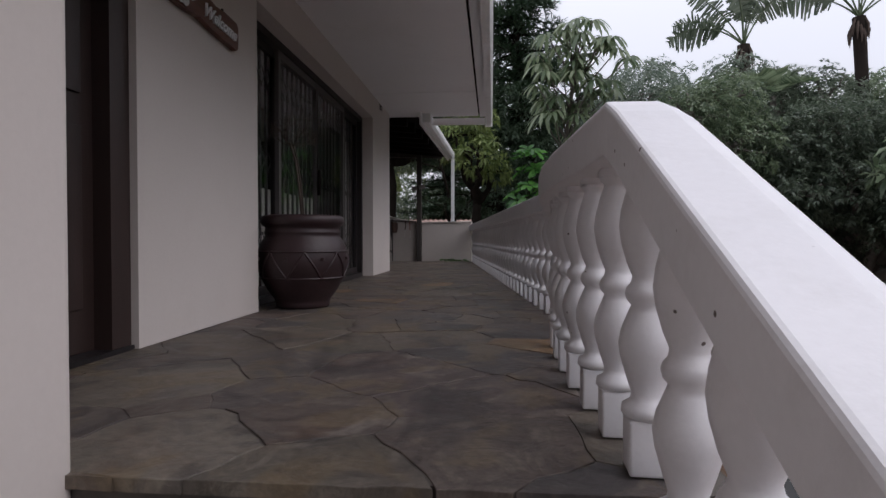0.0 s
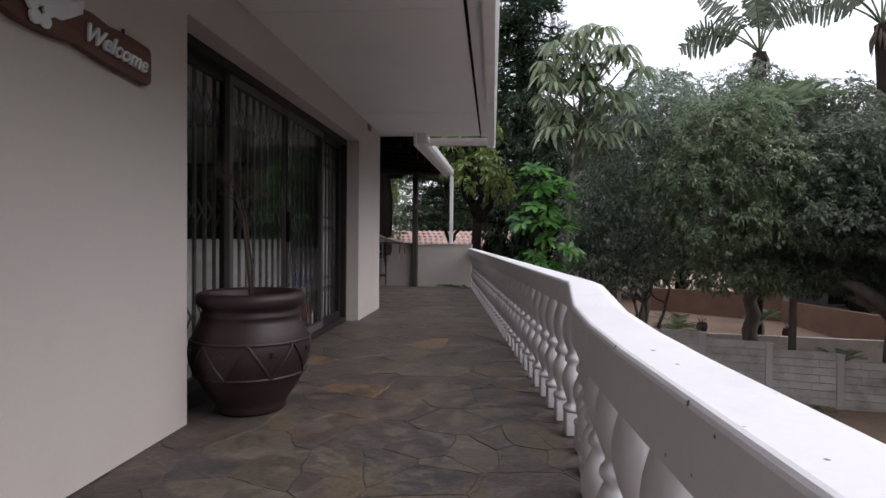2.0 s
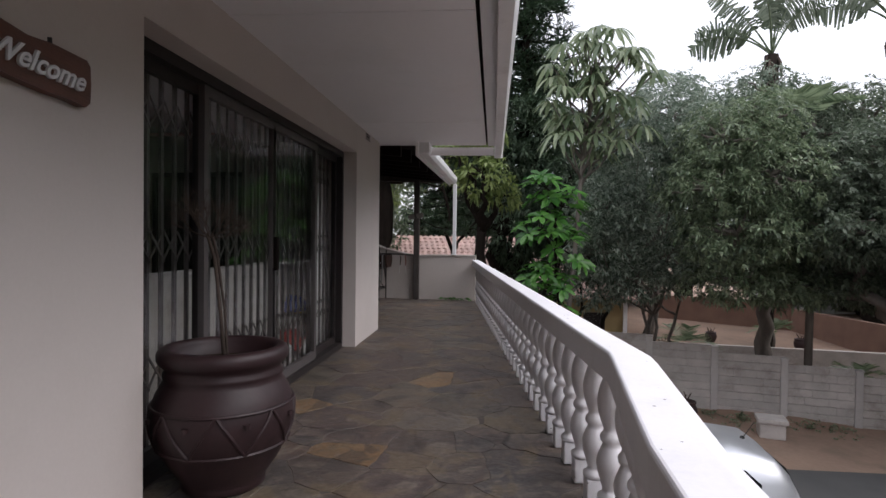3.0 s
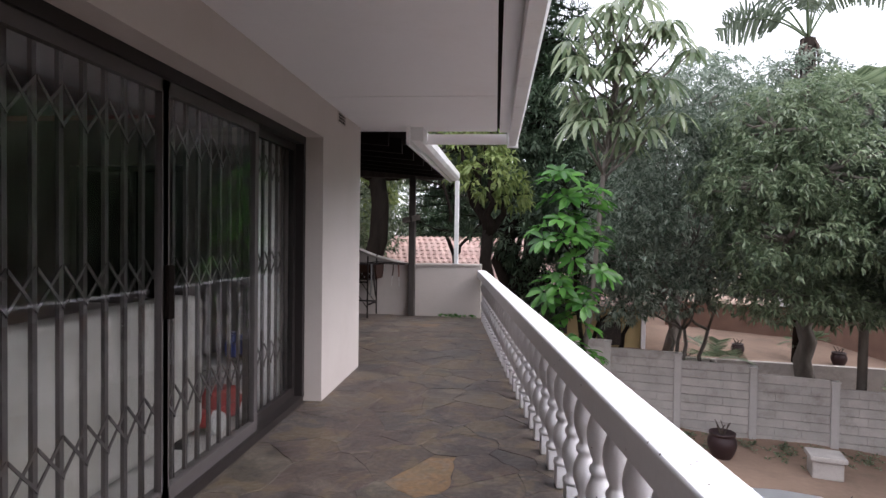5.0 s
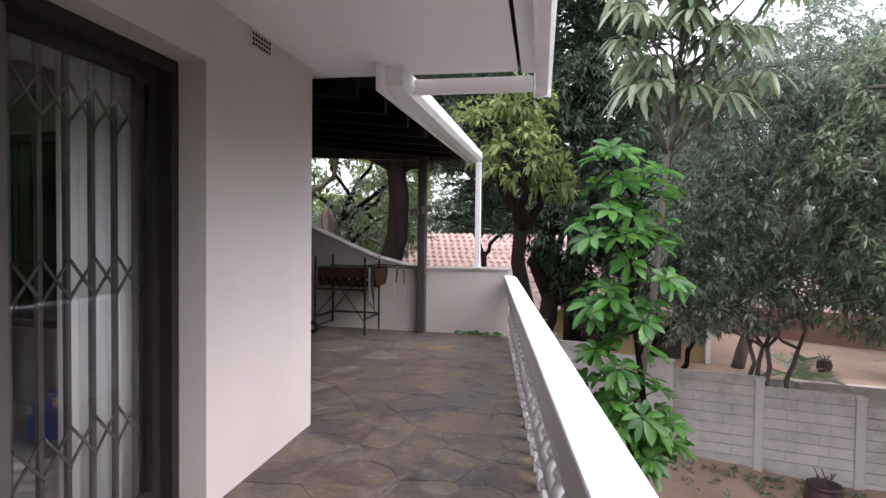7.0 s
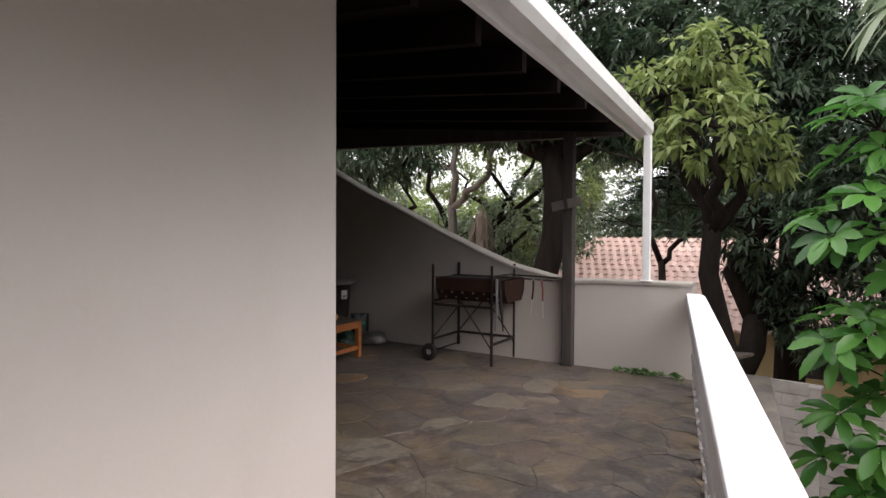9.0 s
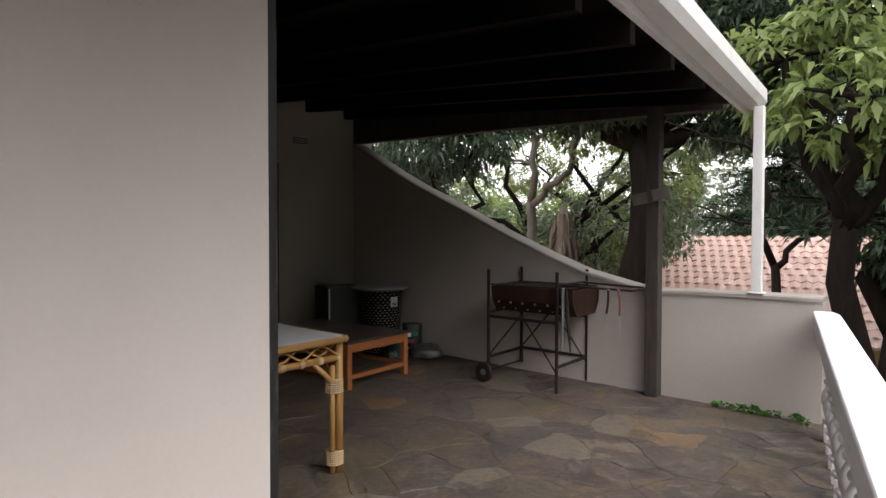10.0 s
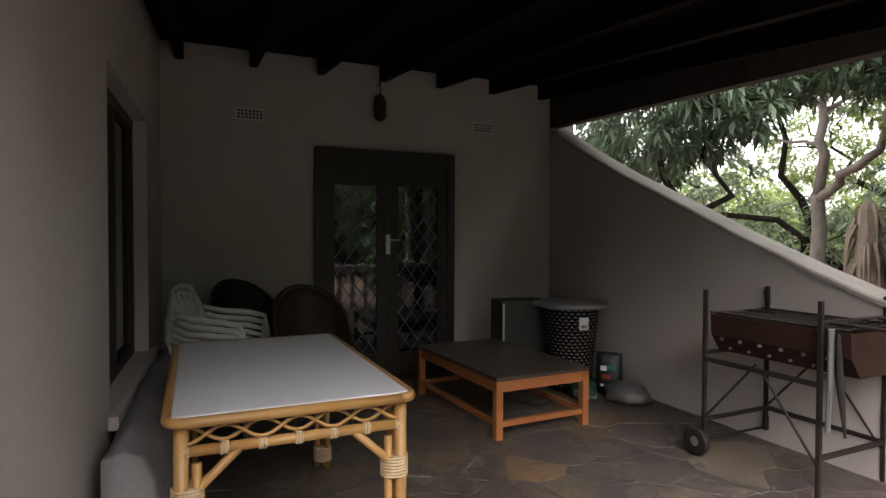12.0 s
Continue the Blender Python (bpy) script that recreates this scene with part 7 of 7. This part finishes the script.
utensil((0.72, -0.165, 0.858), 0.34, "red-handled barbecue fork hanging from the rack", RUST, 4)
utensil((0.80, -0.155, 0.858), 0.36, "red-handled barbecue skewer hanging from the rack", surface("red_wood", (0.14, 0.04, 0.03), (0.2, 0.06, 0.04), 0.6), -3)
t = thing("braai_tongs", "long grey metal tongs hanging on the barbecue", "utensil")
t.matrix_basis = bb.matrix_basis
bm = bmesh.new()
path_tube(bm, [(0.40, -0.30, 0.86), (0.405, -0.305, 0.6), (0.39, -0.30, 0.36)], [0.016, 0.015, 0.012], 8)
part("arm", bm, surface("dull_aluminium", (0.2, 0.2, 0.2), (0.3, 0.3, 0.3), 0.5, metal=0.6), t)
bm = bmesh.new()
path_tube(bm, [(0.43, -0.30, 0.84), (0.445, -0.30, 0.6), (0.47, -0.30, 0.36)], [0.01, 0.018, 0.006], 8)
part("arm", bm, IRON, t)


# chairs
def plastic_chair(at, turn):
    c = thing("garden_chair", "white plastic garden chair in a stack", "chair", "stacked garden chairs", at=at, turn=turn)
    bm = bmesh.new()
    # curved seat
    n = 8
    g = [[bm.verts.new((-0.22 + 0.44 * i / n, -0.22 + 0.42 * j / n, 0.43 - 0.025 * math.sin(math.pi * i / n) * math.sin(math.pi * j / n))) for i in range(n + 1)] for j in range(n + 1)]
    for j in range(n):
        for i in range(n):
            bm.faces.new((g[j][i], g[j][i + 1], g[j + 1][i + 1], g[j + 1][i]))
    bmesh.ops.solidify(bm, geom=bm.faces[:], thickness=0.012)
    part("seat", bm, WHITEPLASTIC, c, "", True)
    for k in range(5):
        x = -0.16 + 0.08 * k
        bm = bmesh.new()
        sweep(bm, [(-0.022, -0.005), (0.022, -0.005), (0.022, 0.005), (-0.022, 0.005)], [(Vector((x, 0.2, 0.43)), Vector((1, 0, 0)), Vector((0, 1, 0))), (Vector((x * 1.05, 0.27, 0.62)), Vector((1, 0, 0)), Vector((0, 1, 0))), (Vector((x * 1.05, 0.33, 0.82)), Vector((1, 0, 0)), Vector((0, 1, 0)))])
        part("back_slat", bm, WHITEPLASTIC, c)
    bm = bmesh.new()
    path_tube(bm, [(-0.22, 0.24, 0.5), (-0.23, 0.31, 0.72), (-0.15, 0.345, 0.86), (0, 0.35, 0.885), (0.15, 0.345, 0.86), (0.23, 0.31, 0.72), (0.22, 0.24, 0.5)], 0.018, 7)
    part("back_frame", bm, WHITEPLASTIC, c, "", True)
    for sg in (-1, 1):
        bm = bmesh.new()
        path_tube(bm, [(sg * 0.23, 0.29, 0.70), (sg * 0.27, 0.15, 0.66), (sg * 0.28, -0.08, 0.645), (sg * 0.275, -0.2, 0.62), (sg * 0.26, -0.235, 0.5), (sg * 0.25, -0.24, 0.40)], [0.018, 0.022, 0.024, 0.02, 0.016, 0.016], 7)
        part("armrest", bm, WHITEPLASTIC, c, "", True)
        for y0, y1 in ((-0.22, -0.26), (0.2, 0.27)):
            bm = bmesh.new()
            tube(bm, (sg * 0.22, y0, 0.42), (sg * 0.26, y1, 0.0), 0.024, 0.016)
            part("leg", bm, WHITEPLASTIC, c, "", True)
    for ob in c.children:
        if ob.data.users == 1:
            ob.data.transform(Matrix.Scale(0.88, 4))
    return c


first = plastic_chair((-4.55, 9.66, 0.0), 152)
for k in range(1, 5):
    copy_thing(first, pose(-4.55 + 0.003 * k, 9.66 + 0.006 * k, 0.046 * k, 0, 0, 152))


def cane_chair(at, turn):
    c = thing("tub_chair", "dark brown woven chair with rounded back", "chair", "brown chairs at the table", at=at, turn=turn)
    BR = bpy.data.materials.get("dark_wicker") or surface("dark_wicker", (0.03, 0.02, 0.016), (0.06, 0.04, 0.032), 0.7, 8, 60, 0.6, 0.6)
    bm = bmesh.new()
    n = 14
    g = []
    for j in range(8):
        row = []
        for i in range(n + 1):
            a = math.pi * i / n
            h = 0.42 + (0.5 * j / 7) * (0.35 + 0.65 * math.sin(a) ** 0.7)
            row.append(bm.verts.new((0.27 * math.cos(a), 0.02 + 0.26 * math.sin(a) * (1 + 0.04 * j), h)))
        g.append(row)
    for j in range(7):
        for i in range(n):
            bm.faces.new((g[j][i], g[j][i + 1], g[j + 1][i + 1], g[j + 1][i]))
    bmesh.ops.solidify(bm, geom=bm.faces[:], thickness=0.02)
    part("backrest", bm, BR, c, "", True)
    bm = bmesh.new()
    path_tube(bm, [(0.27 * math.cos(math.pi * i / 14), 0.02 + 0.335 * math.sin(math.pi * i / 14), 0.42 + 0.505 * (0.35 + 0.65 * math.sin(math.pi * i / 14) ** 0.7)) for i in range(15)], 0.016, 7)
    part("back_frame", bm, BR, c, "", True)
    bm = bmesh.new()
    lathe(bm, [(0.001, 0.40), (0.25, 0.40), (0.27, 0.42), (0.25, 0.45), (0.001, 0.455)], 20)
    part("seat", bm, BR, c, "", True)
    for a in (0.8, 2.35, 3.93, 5.5):
        bm = bmesh.new()
        tube(bm, (0.22 * math.cos(a), 0.22 * math.sin(a), 0.41), (0.25 * math.cos(a), 0.25 * math.sin(a), 0), 0.02, 0.016)
        part("leg", bm, BR, c)
    return c


chair_a = cane_chair((-4.35, 10.24, 0), 95)
copy_thing(chair_a, pose(-5.15, 9.95, 0, 0, 0, 110))

# grey cover bunched under the window sill
COVER = surface("grey_cover_cloth", (0.19, 0.175, 0.185), (0.30, 0.28, 0.29), 0.85, 4, 40, 0.3, 0.7)
cov = thing("furniture_cover", "grey cloth cover draped over things under the window", "cover")
cov.matrix_basis = SIDE
bm = bmesh.new()
rows = []
for j in range(7):
    row = []
    for i in range(61):
        u = i / 60
        z = (0.0, 0.15, 0.3, 0.44, 0.52, 0.545, 0.53)[j]
        out = (0.25, 0.235, 0.215, 0.20, 0.17, 0.11, 0.05)[j]
        fold = 0.03 * math.sin(u * 62 + 1.5 * math.sin(u * 9)) * (1 - j / 6)
        row.append(bm.verts.new((1.30 + 2.0 * u, out + fold, z + 0.05 * noise.noise(Vector((u * 5, j, 0))) * (j > 2))))
    rows.append(row)
for p, q in zip(rows, rows[1:]):
    for i in range(60):
        bm.faces.new((p[i], p[i + 1], q[i + 1], q[i]))
for col in (0, 60):
    foot = bm.verts.new((rows[0][col].co.x, 0.05, 0.0))
    bm.faces.new([r[col] for r in rows] + [foot])
bmesh.ops.recalc_face_normals(bm, faces=bm.faces)
bmesh.ops.solidify(bm, geom=bm.faces[:], thickness=0.006)
part("cloth", bm, COVER, cov, "", True)

# wooden name board on the timber post
nb = thing("name_board", "weathered little wooden board fixed to the post", "sign")
nb.matrix_basis = pose(-1.47, 12.47, 1.59, 0, -11, -5)
part("board", boxes((-0.15, 0.15, -0.02, 0.0, -0.045, 0.045), bevel=0.006), surface("grey_weathered_board", (0.09, 0.08, 0.07), (0.17, 0.15, 0.13), 0.85, 6, 50, 0.3, 0.6), nb)
part("batten", boxes((-0.02, 0.02, -0.028, -0.0205, -0.055, 0.055), bevel=0.003), POSTWOOD, nb)

# weeds at the foot of the end wall
wd = tagged(new("weeds"), "small green weeds along the foot of the wall", "weeds", "", "stuff")
rng = random.Random(2)
cs = [tuple(terrace(rng.uniform(4.25, 4.85), 0.02 + rng.uniform(0, 0.06), rng.uniform(0.005, 0.035))) for _ in range(34)]
leaf_mesh("leaves", [whorls(cs, [(0, -0.4, 1)] * 34, 5, 0.042, 0.026, 0.3, 1.0, 3)], LEAF_BRIGHT, wd)

yw = tagged(new("yard_weeds"), "scattered green weeds and litter on the bare yard", "weeds", "", "stuff")
rng = random.Random(12)
cs = []
for _ in range(170):
    x = rng.uniform(2.2, 7.5)
    y = 15.4 - 0.235 * (x - 3.69) - 0.15 - abs(rng.gauss(0, 0.5))
    cs.append((x, y, ground_z(x, y) + rng.uniform(0.0, 0.04)))
leaf_mesh("leaves", [whorls(cs, [(0, -0.2, 1)] * len(cs), 6, 0.10, 0.028, 0.4, 0.8, 8)], LEAF_MID, yw)

# ---------- flagstones ----------
def clip(poly, px, py, nx, ny):
    out = []
    for i, p in enumerate(poly):
        q = poly[(i + 1) % len(poly)]
        a = (p[0] - px) * nx + (p[1] - py) * ny
        b = (q[0] - px) * nx + (q[1] - py) * ny
        if a <= 0:
            out.append(p)
        if (a < 0 < b) or (b < 0 < a):
            t = a / (a - b)
            out.append((p[0] + t * (q[0] - p[0]), p[1] + t * (q[1] - p[1])))
    return out


rng = random.Random(77)
seeds = []
for _ in range(9000):
    x, y = rng.uniform(-5.5, 0.9), rng.uniform(0.9, 13.2)
    if x < -2.0 and y < 8.7:
        continue
    if x > rail_in(y) + 0.45:
        continue
    gap = (0.27 if y > 3.2 else 0.40) + 0.20 * noise.noise(Vector((x * 0.9, y * 0.9, 3.0))) + rng.uniform(-0.10, 0.16)
    if all((x - a) ** 2 + ((y - b)) ** 2 > gap * gap for a, b in seeds):
        seeds.append((x, y))
weight = {s: rng.uniform(-0.05, 0.05) for s in seeds}
for (x, y) in seeds:
    poly = [(x - 1, y - 1), (x + 1, y - 1), (x + 1, y + 1), (x - 1, y + 1)]
    near = sorted(seeds, key=lambda s: (s[0] - x) ** 2 + (s[1] - y) ** 2)[1:22]
    for a, b in near:
        dx, dy = a - x, b - y
        d = math.hypot(dx, dy)
        g = 0.0022 + 0.0024 * noise.noise(Vector(((x + a) * 1.7, (y + b) * 1.7, 5.0)))
        half = 0.5 + (weight[(x, y)] - weight[(a, b)]) / (2 * d * d)
        poly = clip(poly, x + dx * half - dx / d * g, y + dy * half - dy / d * g, dx / d, dy / d)
        if len(poly) < 3:
            break
    # keep to the terrace
    for (xa, ya), (xb, yb) in zip(RAIL[1:], RAIL[2:]):
        if ya - 0.6 <= y <= yb + 0.6 and not (ya < 2 and y > 2.5):
            dx, dy = xb - xa, yb - ya
            d = math.hypot(dx, dy)
            poly = clip(poly, xa + 0.16, ya, dy / d, -dx / d)
    poly = clip(poly, 0, 1.335, 0, -1)
    poly = clip(poly, BACK[0] + 0.02, BACK[1], -1, 0)
    if y < 8.6:
        poly = clip(poly, -1.9, 0, -1, 0)
        if y > 2.7:
            poly = clip(poly, WALL_X - 0.12, 0, -1, 0)
    if len(poly) < 3:
        continue
    area = abs(sum(p[0] * q[1] - q[0] * p[1] for p, q in zip(poly, poly[1:] + poly[:1]))) / 2
    if area < 0.004:
        continue
    # roughen the outline
    ring = []
    for i, p in enumerate(poly):
        q = poly[(i + 1) % len(poly)]
        L = math.hypot(q[0] - p[0], q[1] - p[1])
        n = max(1, int(L / 0.07))
        for s in range(n):
            u = s / n
            px, py = p[0] + (q[0] - p[0]) * u, p[1] + (q[1] - p[1]) * u
            w = 0.03 if s else 0.006
            ring.append((px + w * noise.noise(Vector((px * 9, py * 9, 1))), py + w * noise.noise(Vector((px * 9, py * 9, 7)))))
    cx, cy = sum(p[0] for p in ring) / len(ring), sum(p[1] for p in ring) / len(ring)
    h = rng.uniform(-0.0055, -0.0025)
    tx, ty = rng.uniform(-0.004, 0.004), rng.uniform(-0.004, 0.004)
    bm = bmesh.new()
    lo = [bm.verts.new((px - cx, py - cy, -0.035)) for px, py in ring]
    md = [bm.verts.new((px - cx, py - cy, h - 0.0018 + tx * (px - cx) + ty * (py - cy))) for px, py in ring]
    hi = [bm.verts.new(((px - cx) * 0.992, (py - cy) * 0.992, h + tx * (px - cx) + ty * (py - cy))) for px, py in ring]
    m = len(ring)
    for i in range(m):
        j = (i + 1) % m
        bm.faces.new((lo[i], lo[j], md[j], md[i]))
        bm.faces.new((md[i], md[j], hi[j], hi[i]))
    bm.faces.new(hi)
    ob = part("flagstone", bm, SLATE, floor)
    ob.location = (cx, cy, 0)
